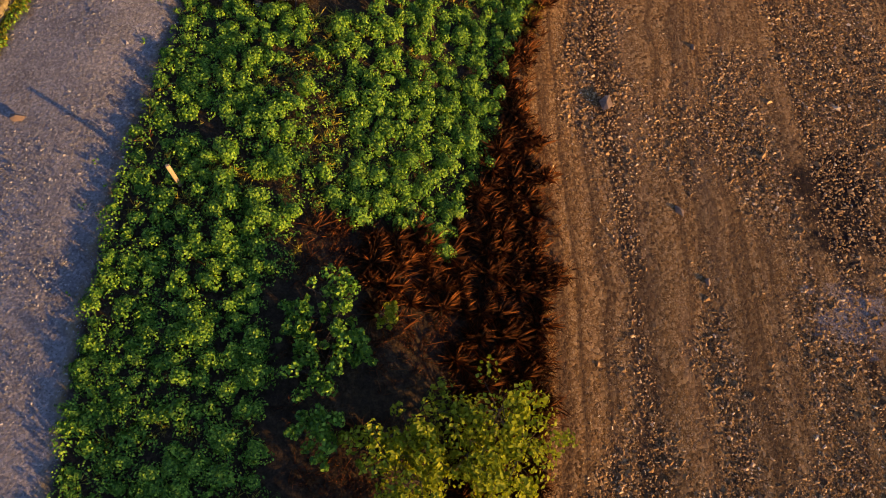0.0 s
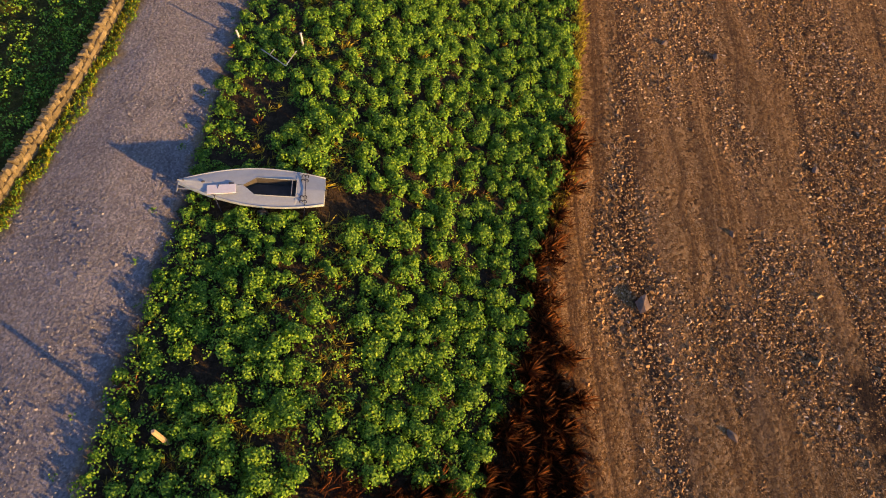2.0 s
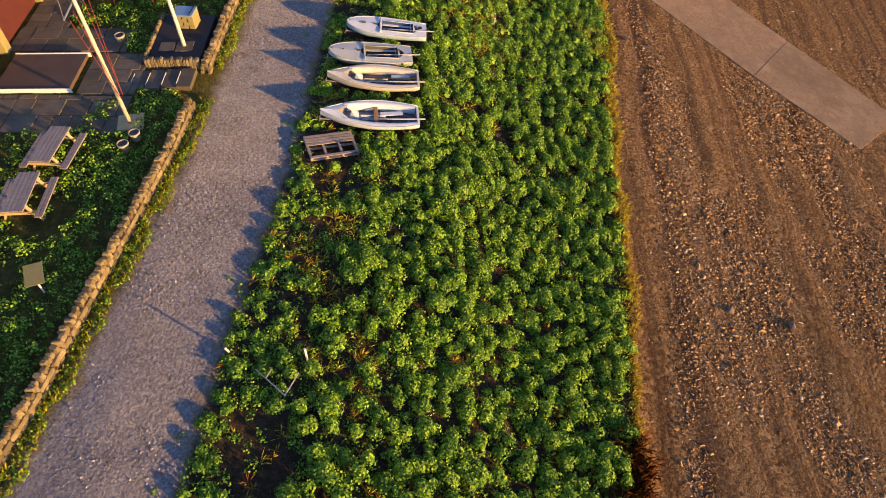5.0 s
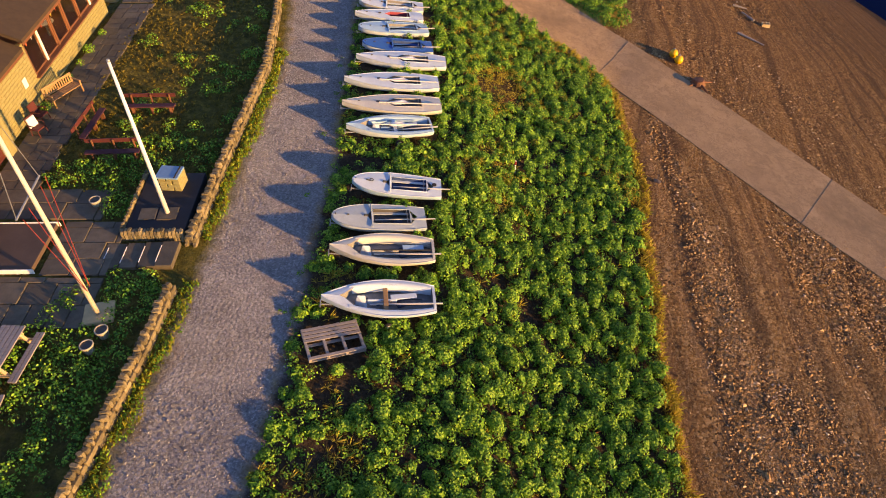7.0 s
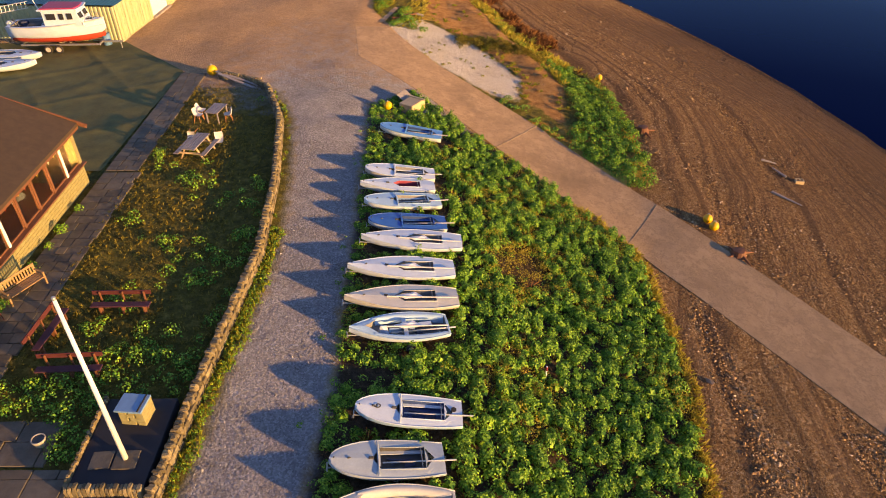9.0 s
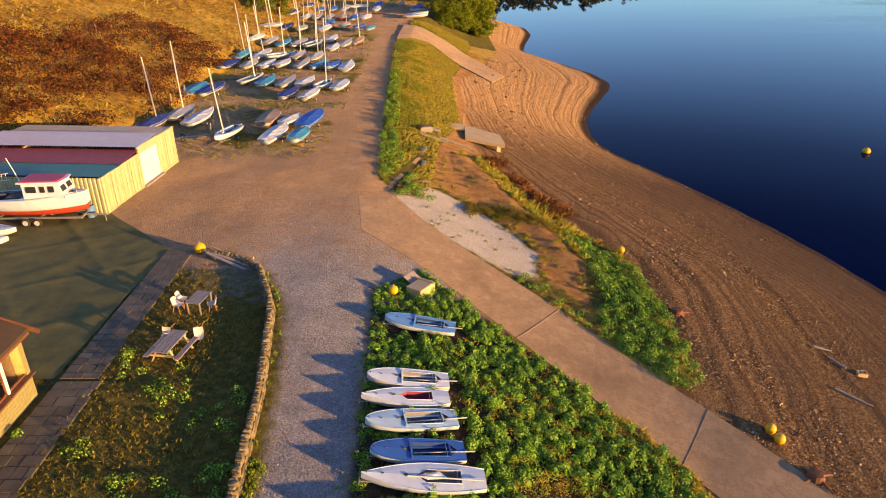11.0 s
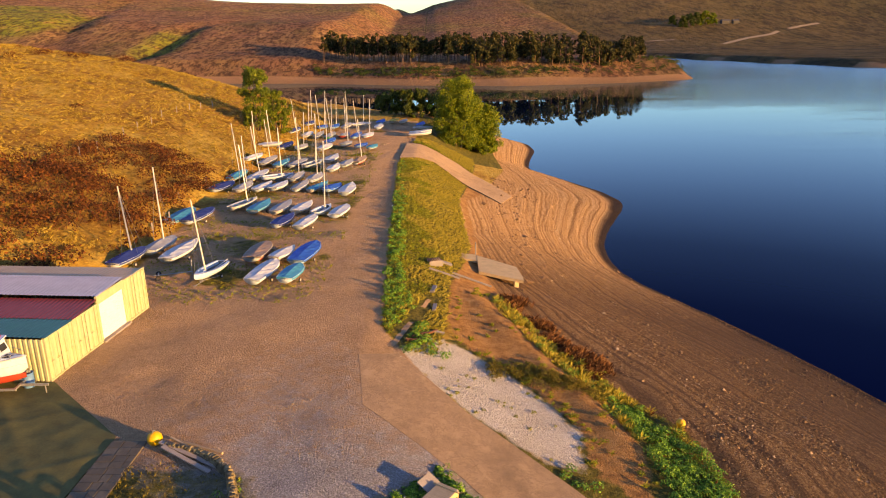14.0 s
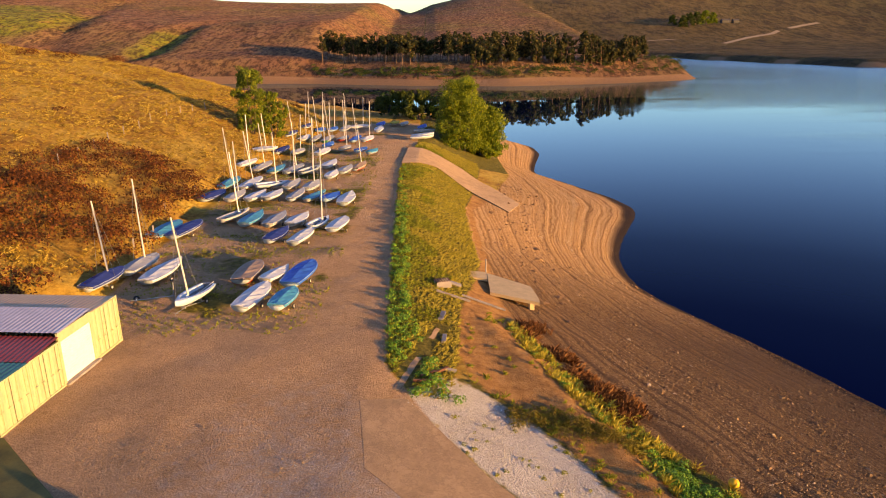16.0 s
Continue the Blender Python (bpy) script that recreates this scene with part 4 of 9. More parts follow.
# the hill: pale tussocks, dark heather and bracken
x, y = scatter(-140, -27, 84, 240, 0.85, rng)
d = np.interp(y, HILL_Y, HILL_X) - x
keep = (d > 0.2) & (y < 250) & (x > -36 - (y - 50) * 0.62)
x, y = x[keep], y[keep]
d = d[keep]
brown = (rough_field(x, y, 9, 41) + 0.7 * rough_field(x, y, 4, 42) + np.where((d < np.where(y < 110, 22, 15)) & (y < 134), np.where(y < 116, 1.15, 0.5), -0.85) - np.where(d < 1.2, 0.6, 0.0)) > 0.28
far_off = np.hypot(x + 5, y - 50)
h, b = on_ground(x[~brown], y[~brown]), on_ground(x[brown], y[brown])
back = h[:, 1] > 125
h1, h2 = h[~back], h[back][::2]
pale = tufts(h1, rng.uniform(0.12, 0.36, len(h1)), rng.uniform(0.15, 0.4, len(h1)), 10, rng, 0.012)
pale2 = tufts(h2, rng.uniform(0.14, 0.36, len(h2)), rng.uniform(0.25, 0.6, len(h2)), 14, rng, 0.014)
hump = h[rng.uniform(0, 1, len(h)) < np.clip(0.26 + 0.3 * rough_field(h[:, 0], h[:, 1], 6, 43), 0, 1)]
pale3 = leaf_cloud(hump, rng.uniform(0.3, 0.75, len(hump)), rng.uniform(0.2, 0.55, len(hump)), 20, 0.18, rng, slim=0.22, scruff=0.5)
stuff("moor_tussocks", [pale, pale2, pale3], STRAW, "bleached golden moor grass in tussocks on the hillside", "grass")
b = b[rng.uniform(0, 1, len(b)) < np.where((b[:, 1] < 114), 0.42, 0.32)]
heather = leaf_cloud(b, rng.uniform(0.7, 1.9, len(b)), rng.uniform(0.5, 1.9, len(b)), 84, 0.12, rng, slim=0.6, scruff=0.45)
stuff("heather", [heather], BRACKEN, "dark russet heather and bracken clumps on the hillside", "heather")

# rough grass between the rows of the boat park
x, y = scatter(-31, -13.5, 88, 168, 0.3, rng)
rows_y = np.min(np.abs(y[:, None] - np.array([91, 96.5, 106, 111.5, 123.5, 131, 142, 156])[None]), axis=1)
keep = (rng.uniform(0, 1, len(x)) < 0.55 * np.clip(1.1 - rows_y / 2.2, 0, 1) + 0.35 * rough_field(x, y, 2.6, 77)) & (x > np.interp(y, (84, 95, 120, 150, 200), (-36, -29, -30.5, -29, -24)))
x, y = x[keep], y[keep]
stuff("yard_grass", [tufts(on_ground(x, y), rng.uniform(0.05, 0.2, len(x)), rng.uniform(0.08, 0.24, len(x)), 7, rng, 0.02)], GRASS, "trodden green grass between the rows of boats", "grass")

# ---- building kit ----
class Kit:
    """Points and faces of one mesh, gathered piece by piece."""

    def __init__(self):
        self.v, self.f = [], []

    def add(self, points, faces):
        o = len(self.v)
        self.v += [tuple(p) for p in points]
        self.f += [tuple(o + i for i in f) for f in faces]
        return self

    def box(self, centre, size, turn=0.0, chamfer=0.0, tilt=None):
        """A box with cut-off edges along its top and upright corners; turn in degrees about z, or a matrix as tilt."""
        hx, hy, hz = (s / 2 for s in size)
        c = min(chamfer, hx * 0.9, hy * 0.9, hz * 0.9)
        ring = lambda a, b, z: [(-a + c, -b, z), (a - c, -b, z), (a, -b + c, z), (a, b - c, z), (a - c, b, z), (-a + c, b, z), (-a, b - c, z), (-a, -b + c, z)]
        m = tilt if tilt is not None else Matrix.Rotation(radians(turn), 3, "Z")
        if c <= 0:
            p = [(x, y, z) for z in (-hz, hz) for x, y in ((-hx, -hy), (hx, -hy), (hx, hy), (-hx, hy))]
            f = [(3, 2, 1, 0), (4, 5, 6, 7)] + [(i, (i + 1) % 4, (i + 1) % 4 + 4, i + 4) for i in range(4)]
        else:
            p = ring(hx, hy, -hz) + ring(hx, hy, hz - c) + ring(hx - c, hy - c, hz)
            f = [tuple(range(7, -1, -1)), tuple(range(16, 24))] + [(k * 8 + i, k * 8 + (i + 1) % 8, k * 8 + 8 + (i + 1) % 8, k * 8 + 8 + i) for k in range(2) for i in range(8)]
        return self.add([Vector(centre) + m @ Vector(q) for q in p], f)

    def rod(self, a, b, r0, r1=None, n=8):
        a, b = Vector(a), Vector(b)
        r1 = r0 if r1 is None else r1
        w = (b - a).normalized()
        s = w.orthogonal().normalized()
        t = w.cross(s)
        p = [q + (s * math.cos(2 * math.pi * i / n) + t * math.sin(2 * math.pi * i / n)) * r for q, r in ((a, r0), (b, r1)) for i in range(n)]
        return self.add(p, [tuple(range(n - 1, -1, -1)), tuple(range(n, 2 * n))] + [(i, (i + 1) % n, n + (i + 1) % n, n + i) for i in range(n)])

    def rings(self, rows, closed=True, cap=True):
        """A skin over rings of equally many points."""
        n = len(rows[0])
        o = []
        for k in range(len(rows) - 1):
            for i in range(n if closed else n - 1):
                j = (i + 1) % n
                o.append((k * n + i, k * n + j, (k + 1) * n + j, (k + 1) * n + i))
        if cap:
            o += [tuple(range(n - 1, -1, -1)), tuple((len(rows) - 1) * n + i for i in range(n))]
        return self.add([p for r in rows for p in r], o)

    def ball(self, c, r, n=12, squash=1.0):
        rows = [[(c[0] + r * math.sin(a) * math.cos(b), c[1] + r * math.sin(a) * math.sin(b), c[2] - r * squash * math.cos(a)) for b in (2 * math.pi * i / n for i in range(n))] for a in (math.pi * (k + 0.15) / (n // 2 + 0.3) for k in range(n // 2 + 1))]
        return self.rings(rows)

    def torus(self, c, axis, r, s, n=14, m=7):
        axis = Vector(axis).normalized()
        u = axis.orthogonal().normalized()
        w = axis.cross(u)
        rows = []
        for k in range(n + 1):
            d = u * math.cos(2 * math.pi * k / n) + w * math.sin(2 * math.pi * k / n)
            rows.append([Vector(c) + d * (r + s * math.cos(2 * math.pi * j / m)) + axis * s * math.sin(2 * math.pi * j / m) for j in range(m)])
        return self.rings(rows, cap=False)

    def mesh(self, name, mat, smooth=False):
        me = bpy.data.meshes.new(name)
        me.from_pydata(self.v, [], self.f)
        if smooth:
            me.polygons.foreach_set("use_smooth", [True] * len(me.polygons))
        me.materials.append(mat)
        me.update()
        return me


def part(name, kit, mat, parent=None, label="", smooth=False):
    ob = new(name, kit.mesh(name, mat, smooth))
    if parent is not None:
        ob.parent = parent
    if label:
        tagged(ob, label)
    return ob


def thing(name, m, label, category, group="", kind=""):
    ob = new(name)
    ob.empty_display_size = 0.2
    ob.matrix_basis = m
    return tagged(ob, label, category, group, kind)


def wood_material(name, dark, light, rough=0.75, along=(0.6, 9.0, 9.0)):
    m, t, b = material(name, rough)
    oi = t.nodes.new("ShaderNodeObjectInfo")
    g1, g2 = noise_tex(t, 4.0, 6, 0.7, stretch=along), noise_tex(t, 1.5, 3)
    c = ramp(t, g1, (0.3, dark), (0.7, light))
    c = mix(t, ramp(t, g2, (0.4, grey(0)), (0.8, grey(0.5))), c, tuple(v * 0.55 for v in dark))
    c = mix(t, maths(t, "MULTIPLY", oi.outputs["Random"], 0.3), c, light)
    t.links.new(c, b.inputs["Base Color"])
    bump(t, b, g1, 0.35, 0.01)
    return m


GEL_WHITE = plain("white_gelcoat", (0.54, 0.63, 0.71), 0.38, vary=0.14, scale=2.5, relief=0.03)
GEL_CREAM = plain("cream_gelcoat", (0.52, 0.52, 0.47), 0.42, vary=0.16, scale=2.5, relief=0.03)
GEL_GREY = plain("weathered_grey_gelcoat", (0.39, 0.45, 0.47), 0.5, vary=0.18, scale=2.0, relief=0.04)
GEL_BLUE = plain("blue_gelcoat", (0.025, 0.115, 0.40), 0.5, vary=0.2, scale=2.5, relief=0.03)
GEL_PALE = plain("pale_blue_gelcoat", (0.36, 0.53, 0.67), 0.42, vary=0.15, scale=2.5, relief=0.03)
GEL_SKY = plain("sky_blue_gelcoat", (0.10, 0.28, 0.58), 0.45, vary=0.15, scale=2.5, relief=0.03)
GEL_RED = plain("red_antifouling", (0.42, 0.05, 0.025), 0.55, vary=0.25, scale=3.0)
GEL_GREEN = plain("green_gelcoat", (0.04, 0.22, 0.10), 0.45, vary=0.2, scale=3.0)
WELL_GREY = plain("cockpit_grey", (0.22, 0.215, 0.205), 0.6, vary=0.3, scale=3.0)
WELL_DARK = plain("cockpit_dark", (0.075, 0.07, 0.06), 0.7, vary=0.5, scale=4.0)
WELL_RED = plain("cockpit_red", (0.30, 0.05, 0.08), 0.6, vary=0.3, scale=4.0)
WELL_BLUE = plain("cockpit_navy", (0.03, 0.06, 0.16), 0.55, vary=0.3, scale=4.0)
COVERS = {
    "blue": plain("blue_cover_cloth", (0.018, 0.12, 0.52), 0.65, vary=0.4, scale=2.0),
    "navy": plain("navy_cover_cloth", (0.02, 0.04, 0.20), 0.65, vary=0.3, scale=2.0),
    "turquoise": plain("turquoise_cover_cloth", (0.04, 0.28, 0.44), 0.7, vary=0.3, scale=2.0),
    "grey": plain("grey_cover_cloth", (0.34, 0.36, 0.38), 0.75, vary=0.35, scale=2.0),
    "white": plain("white_cover_cloth", (0.54, 0.58, 0.61), 0.7, vary=0.3, scale=2.0),
    "brown": plain("stained_cover_cloth", (0.34, 0.24, 0.17), 0.8, vary=0.4, scale=2.0),
}
ALLOY = plain("alloy_spar", (0.70, 0.66, 0.58), 0.4, 0.25, vary=0.12, scale=3.0, relief=0.02)
GALV = plain("galvanised_steel", (0.40, 0.40, 0.39), 0.5, 0.7, vary=0.25, scale=8.0)
RUBBER = plain("black_rubber", (0.025, 0.024, 0.023), 0.8, vary=0.3, scale=10.0)
RIM = plain("pale_wheel_rim", (0.55, 0.50, 0.43), 0.55, vary=0.25, scale=10.0)
ROPE = plain("dark_rope", (0.05, 0.06, 0.10), 0.9, vary=0.4, scale=20.0)
CLOTH_WHITE = plain("white_plastic_sheet", (0.75, 0.75, 0.75), 0.5, vary=0.1, scale=4.0)
WOOD_GREY = wood_material("weathered_timber", (0.17, 0.145, 0.13), (0.38, 0.335, 0.30))
WOOD_TEAK = wood_material("oiled_bench_timber", (0.22, 0.12, 0.05), (0.42, 0.26, 0.12))
WOOD_RED = wood_material("red_stained_timber", (0.05, 0.010, 0.009), (0.115, 0.02, 0.015))
WOOD_PALE = wood_material("pale_softwood", (0.40, 0.27, 0.13), (0.62, 0.46, 0.26))
WOOD_DARK = wood_material("brown_stained_timber", (0.10, 0.035, 0.015), (0.20, 0.08, 0.035))


# ---- dinghies: length along x, bow at +x, keel at z = 0 ----
def half_width(s, w, form):
    if form == "round":
        a = min(s / 0.52, 1)
        return w / 2 * max((1 - (1 - a) ** 2.3) ** 0.55, 0.02) * (1 - 0.18 * max(0, (s - 0.52) / 0.48) ** 2)
    a = min(s / 0.6, 1)
    return w / 2 * max(math.sin(math.pi / 2 * a) ** 0.88, 0.02) * (1 - 0.30 * max(0, (s - 0.6) / 0.4) ** 2)


def sheer(s, h):
    return h * (1 + 0.28 * (1 - s) ** 2)


def stations(*extra):
    return sorted({0, 0.02, 0.06, 0.12, 0.2, 0.28, 0.37, 0.46, 0.55, 0.64, 0.73, 0.82, 0.91, 1.0, *extra})


def hull_kit(l, w, h, form, upper=0.0):
    """The skin from keel to gunwale; upper: the share of the height that is left out below."""
    k, rows = Kit(), []
    for s in stations():
        hw, top = half_width(s, w, form), sheer(s, h)
        keel = top * 0.55 * max(0, 1 - s / 0.3) ** 2 + 0.06 * h * max(0, (s - 0.6) / 0.4)
        half = []
        for j in range(7):
            th = math.pi / 2 * j / 6
            half.append((hw * math.sin(th) ** 0.75, keel + (top - keel) * (1 - math.cos(th)) ** 0.9))
        rows.append([(l / 2 - s * l, -y, z) for y, z in reversed(half)] + [(l / 2 - s * l, y, z) for y, z in half[1:]])
    k.rings(rows, closed=False, cap=False)
    n = len(rows[0])
    last = (len(rows) - 1) * n
    k.f.append(tuple(last + i for i in range(n)))
    return k


def deck_kits(l, w, h, form, s0, s1, width, vee=0.0, depth=0.28):
    """The deck round a well from s0 to s1, and the well's walls and floor."""
    inner = lambda s: max(min(width * w / 2, half_width(s, w, form) * 0.82) * (min(1, (s - s0) / vee) if vee and s < s0 + vee else 1), 0.015)
    deck, well = Kit(), Kit()
    ss = stations(s0, s1, s0 + vee) if vee else stations(s0, s1)
    rowsl, rowsr, mid, wl = [], [], {}, []
    for s in ss:
        hw, top = half_width(s, w, form), sheer(s, h)
        x, crown = l / 2 - s * l, top + 0.035 * w
        open_here = s0 <= s <= s1
        c = inner(s) if open_here else 0.0
        zc = top + 0.035 * w * (1 - (c / max(hw, 0.01)) ** 2)
        rowsl.append([(x, hw, top), (x, (hw + c) / 2, (top + zc) / 2 + 0.006), (x, c, zc)])
        rowsr.append([(x, -c, zc), (x, -(hw + c) / 2, (top + zc) / 2 + 0.006), (x, -hw, top)])
        if open_here:
            fl = 0.30 * h if depth is None else zc - depth
            wl.append([(x, -c, zc), (x, -c * 0.92, fl), (x, c * 0.92, fl), (x, c, zc)])
    deck.rings(rowsl, closed=False, cap=False)
    deck.rings(rowsr, closed=False, cap=False)
    well.rings(wl, closed=False, cap=False)
    # end walls, and the deck that closes over the middle at the well's ends
    for row in (wl[0], wl[-1]):
        well.add(row, [(0, 1, 2, 3)])
    for edge_s, sign in ((s0, 1), (s1, -1)):
        c, x = inner(edge_s), l / 2 - edge_s * l
        top = sheer(edge_s, h) + 0.035 * w
        deck.add([(x, -c, top - 0.002), (x, c, top - 0.002), (x + sign * 0.1 * l / 4, 0, top)], [(0, 1, 2)])
    return deck, well


def gunwale_kit(l, w, h, form, r=0.022):
    k = Kit()
    for side in (1, -1):
        rows = []
        for s in stations():
            y, z, x = side * (half_width(s, w, form) + 0.004), sheer(s, h), l / 2 - s * l
            rows.append([(x, y + r * math.cos(a), z + r * math.sin(a)) for a in (0.4, 1.97, 3.54, 5.1)])
        k.rings(rows)
    return k


def trolley(m, l, w, clear, label):
    """A launching trolley under the hull, on its two wheels."""
    t = thing("launching_trolley", m, label, "trolley", "trolleys under the dinghies")
    f = Kit().rod((l * 0.52, 0, 0.16), (-l * 0.10, 0, 0.2), 0.025).rod((-l * 0.08, -w * 0.52, 0.19), (-l * 0.08, w * 0.52, 0.19), 0.024).rod((l * 0.52, -0.17, 0.2), (l * 0.52, 0.17, 0.2), 0.02)
    f.rod((l * 0.2, 0, 0.17), (-l * 0.08, w * 0.4, 0.19), 0.016).rod((l * 0.2, 0, 0.17), (-l * 0.08, -w * 0.4, 0.19), 0.016)
    f.box((-l * 0.08, 0, 0.16 + clear / 2), (0.08, w * 0.55, clear * 0.7), 0, 0.02).box((l * 0.3, 0, 0.16 + clear / 2), (0.07, w * 0.22, clear * 0.8), 0, 0.02).rod((l * 0.52, 0, 0.16), (l * 0.53, 0, 0.0), 0.02)
    part("frame", f, GALV, t)
    for side in (1, -1):
        wheel = part("wheel", Kit().rod((-l * 0.08, side * (w * 0.52 - 0.03), 0.19), (-l * 0.08, side * (w * 0.52 + 0.05), 0.19), 0.11, n=14), RIM, t, "pale plastic wheel hub")
        part("tyre", Kit().torus((-l * 0.08, side * w * 0.53, 0.19), (0, 1, 0), 0.135, 0.055), RUBBER, wheel, smooth=True)
    return t


def dinghy(m, l, w, label, form="point", hull=None, deck=None, well=None, lay="open", rail=None, mast=0.0, cover=None, h=0.42, group="dinghies on the bank", lean=0.0, bottom=None):
    """A sailing dinghy with its parts. lay: open, racer, moulded or covered."""
    hull, deck = hull or GEL_WHITE, deck or hull or GEL_WHITE
    d = thing("sailing_dinghy", m, label, "dinghy", group)
    part("hull", hull_kit(l, w, h, form), hull, d, smooth=True)
    part("gunwale", gunwale_kit(l, w, h, form), rail or deck, d, smooth=True)
    deckz = lambda s: sheer(s, h) + 0.035 * w
    if bottom:
        part("waterline_band", hull_kit(l * 0.985, w * 0.93, h * 0.55, form), bottom, d, smooth=True).location.z = -0.012
    if lay == "covered":
        k, rows = Kit(), []
        for s in stations():
            hw, top, x = half_width(s, w, form) + 0.02, sheer(s, h), l / 2 - s * l * 1.01 + 0.01 * l
            peak = 0.05 + (0.24 if mast else 0.13) * math.sin(math.pi * min(1, s * 0.9 + 0.05)) ** 1.5
            cr, cl = (0.035 * math.sin(s * q + l * 9) + 0.02 * math.sin(s * 41 + q) for q in (17, 26))
            rows.append([(x, -hw - 0.012, top - 0.14), (x, -hw, top + 0.01), (x, -hw * 0.72, top + peak * 0.3 + cr * 0.6), (x, -hw * 0.36, top + peak * 0.58 + cl), (x, 0, top + peak), (x, hw * 0.36, top + peak * 0.56 + cr), (x, hw * 0.72, top + peak * 0.3 + cl * 0.6), (x, hw, top + 0.01), (x, hw + 0.012, top - 0.14)])
        k.rings(rows, closed=False, cap=True)
        part("cover", k, cover, d, "cloth cover laced over the deck")
        part("lacing", Kit().rod((l * 0.1, -w * 0.51, h * 0.7), (l * 0.1, -w * 0.3, 0.06), 0.008, n=4), ROPE, d)
        part("lacing", Kit().rod((-l * 0.22, -w * 0.48, h * 0.7), (-l * 0.22, -w * 0.3, 0.06), 0.008, n=4), ROPE, d)
    elif lay == "open":
        dk, wl = deck_kits(l, w, h, form, 0.16, 0.975, 0.70, 0.14, 0.32)
        part("deck", dk, deck, d, smooth=False)
        part("cockpit", wl, well or WELL_GREY, d, "stained cockpit floor")
        part("side_tank", tank_kit(l, w, h, form, 1), deck, d, smooth=True)
        part("side_tank", tank_kit(l, w, h, form, -1), deck, d, smooth=True)
        part("mast_step", Kit().add([(l * 0.19, 0, deckz(0.3)), (l * 0.10, -w * 0.17, 0.12), (l * 0.10, w * 0.17, 0.12), (l * 0.21, -w * 0.06, 0.12), (l * 0.21, w * 0.06, 0.12), (l * 0.13, 0, deckz(0.3))], [(0, 5, 1, 3), (0, 4, 2, 5), (0, 3, 4), (5, 2, 1)]), GEL_WHITE, d)
        part("centreboard_case", Kit().box((-l * 0.03, 0, 0.22), (l * 0.26, 0.08, 0.24), 0, 0.02), deck, d)
        part("boom", Kit().rod((l * 0.08, w * 0.08, h * 0.55), (-l * 0.56, w * 0.16, h * 1.12), 0.03), ALLOY, d)
        part("rope_tangle", Kit().rod((l * 0.12, -0.12, 0.24), (-l * 0.14, 0.16, h * 0.9), 0.02, n=5).rod((l * 0.02, 0.2, 0.26), (-l * 0.28, -0.1, 0.25), 0.018, n=5).torus((-l * 0.18, -0.12, 0.24), (0.2, 0, 1), 0.09, 0.03, 9, 5).box((-l * 0.2, 0.14, 0.22), (0.3, 0.14, 0.06), 25, 0.03), ROPE, d, "tangled dark rope")
        part("toe_strap", Kit().box((-l * 0.27, 0.12, 0.21), (l * 0.24, 0.05, 0.012), 4), WELL_DARK, d)
        part("toe_strap", Kit().box((-l * 0.27, -0.14, 0.21), (l * 0.24, 0.05, 0.012), -3), WELL_DARK, d)
    else:
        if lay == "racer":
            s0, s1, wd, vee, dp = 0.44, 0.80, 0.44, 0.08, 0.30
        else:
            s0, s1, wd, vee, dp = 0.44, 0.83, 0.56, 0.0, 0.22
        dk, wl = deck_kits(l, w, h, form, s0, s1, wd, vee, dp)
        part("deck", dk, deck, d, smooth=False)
        part("cockpit", wl, well or WELL_DARK, d, "sunken cockpit with a mottled floor")
        cw = wd * w / 2
        rim = Kit()
        for side in (1, -1):
            rim.box((l / 2 - (s0 + s1 + vee) / 2 * l, side * (cw + 0.01), deckz(0.65) - 0.012), ((s1 - s0 - vee) * l, 0.02, 0.05), 0, 0.008)
        rim.box((l / 2 - s1 * l - 0.01, 0, deckz(s1) - 0.004), (0.02, cw * 2 + 0.04, 0.045), 0, 0.008)
        part("coaming", rim, deck, d)
        part("mast_gate", Kit().box((l / 2 - 0.36 * l, 0, deckz(0.36) + 0.015), (0.16, 0.09, 0.05), 0, 0.015), WELL_DARK, d)
        part("mainsheet_track", Kit().rod((l / 2 - (s1 - 0.03) * l, -cw, deckz(s1)), (l / 2 - (s1 - 0.03) * l, cw, deckz(s1)), 0.012, n=6), GALV, d)
        part("deck_fitting", Kit().box((l * 0.33, 0, deckz(0.17) + 0.01), (0.1, 0.05, 0.04), 12, 0.01), WELL_DARK, d)
        part("bow_cleat", Kit().rod((l * 0.46, 0, deckz(0.05) - 0.02), (l * 0.46, 0, deckz(0.05) + 0.05), 0.02, n=6), WELL_DARK, d)
        if lay == "moulded":
            part("breakwater", Kit().box((l / 2 - (s0 - 0.02) * l, 0, deckz(s0) + 0.02), (0.05, half_width(s0, w, form) * 1.85, 0.05), 0, 0.015), deck, d)
            part("spar", Kit().rod((l * 0.04, 0.05, h * 0.8), (-l * 0.60, 0.14, h * 1.22), 0.024), ALLOY, d)
            part("loose_gear", Kit().rod((l * 0.0, -0.1, h * 0.72), (-l * 0.26, 0.02, h * 0.74), 0.03, n=6).rod((-l * 0.04, 0.12, h * 0.7), (-l * 0.22, -0.14, h * 0.72), 0.02, n=5).box((-l * 0.2, 0.1, h * 0.68), (0.36, 0.16, 0.05), 12, 0.02), ROPE, d, "dark ropes and battens")
            part("inner_bench", Kit().box((-l * 0.135, cw * 0.82, h * 0.78), ((s1 - s0) * l * 0.98, cw * 0.34, 0.03), 0, 0.01), deck, d)
            part("inner_bench", Kit().box((-l * 0.135, -cw * 0.82, h * 0.78), ((s1 - s0) * l * 0.98, cw * 0.34, 0.03), 0, 0.01), deck, d)
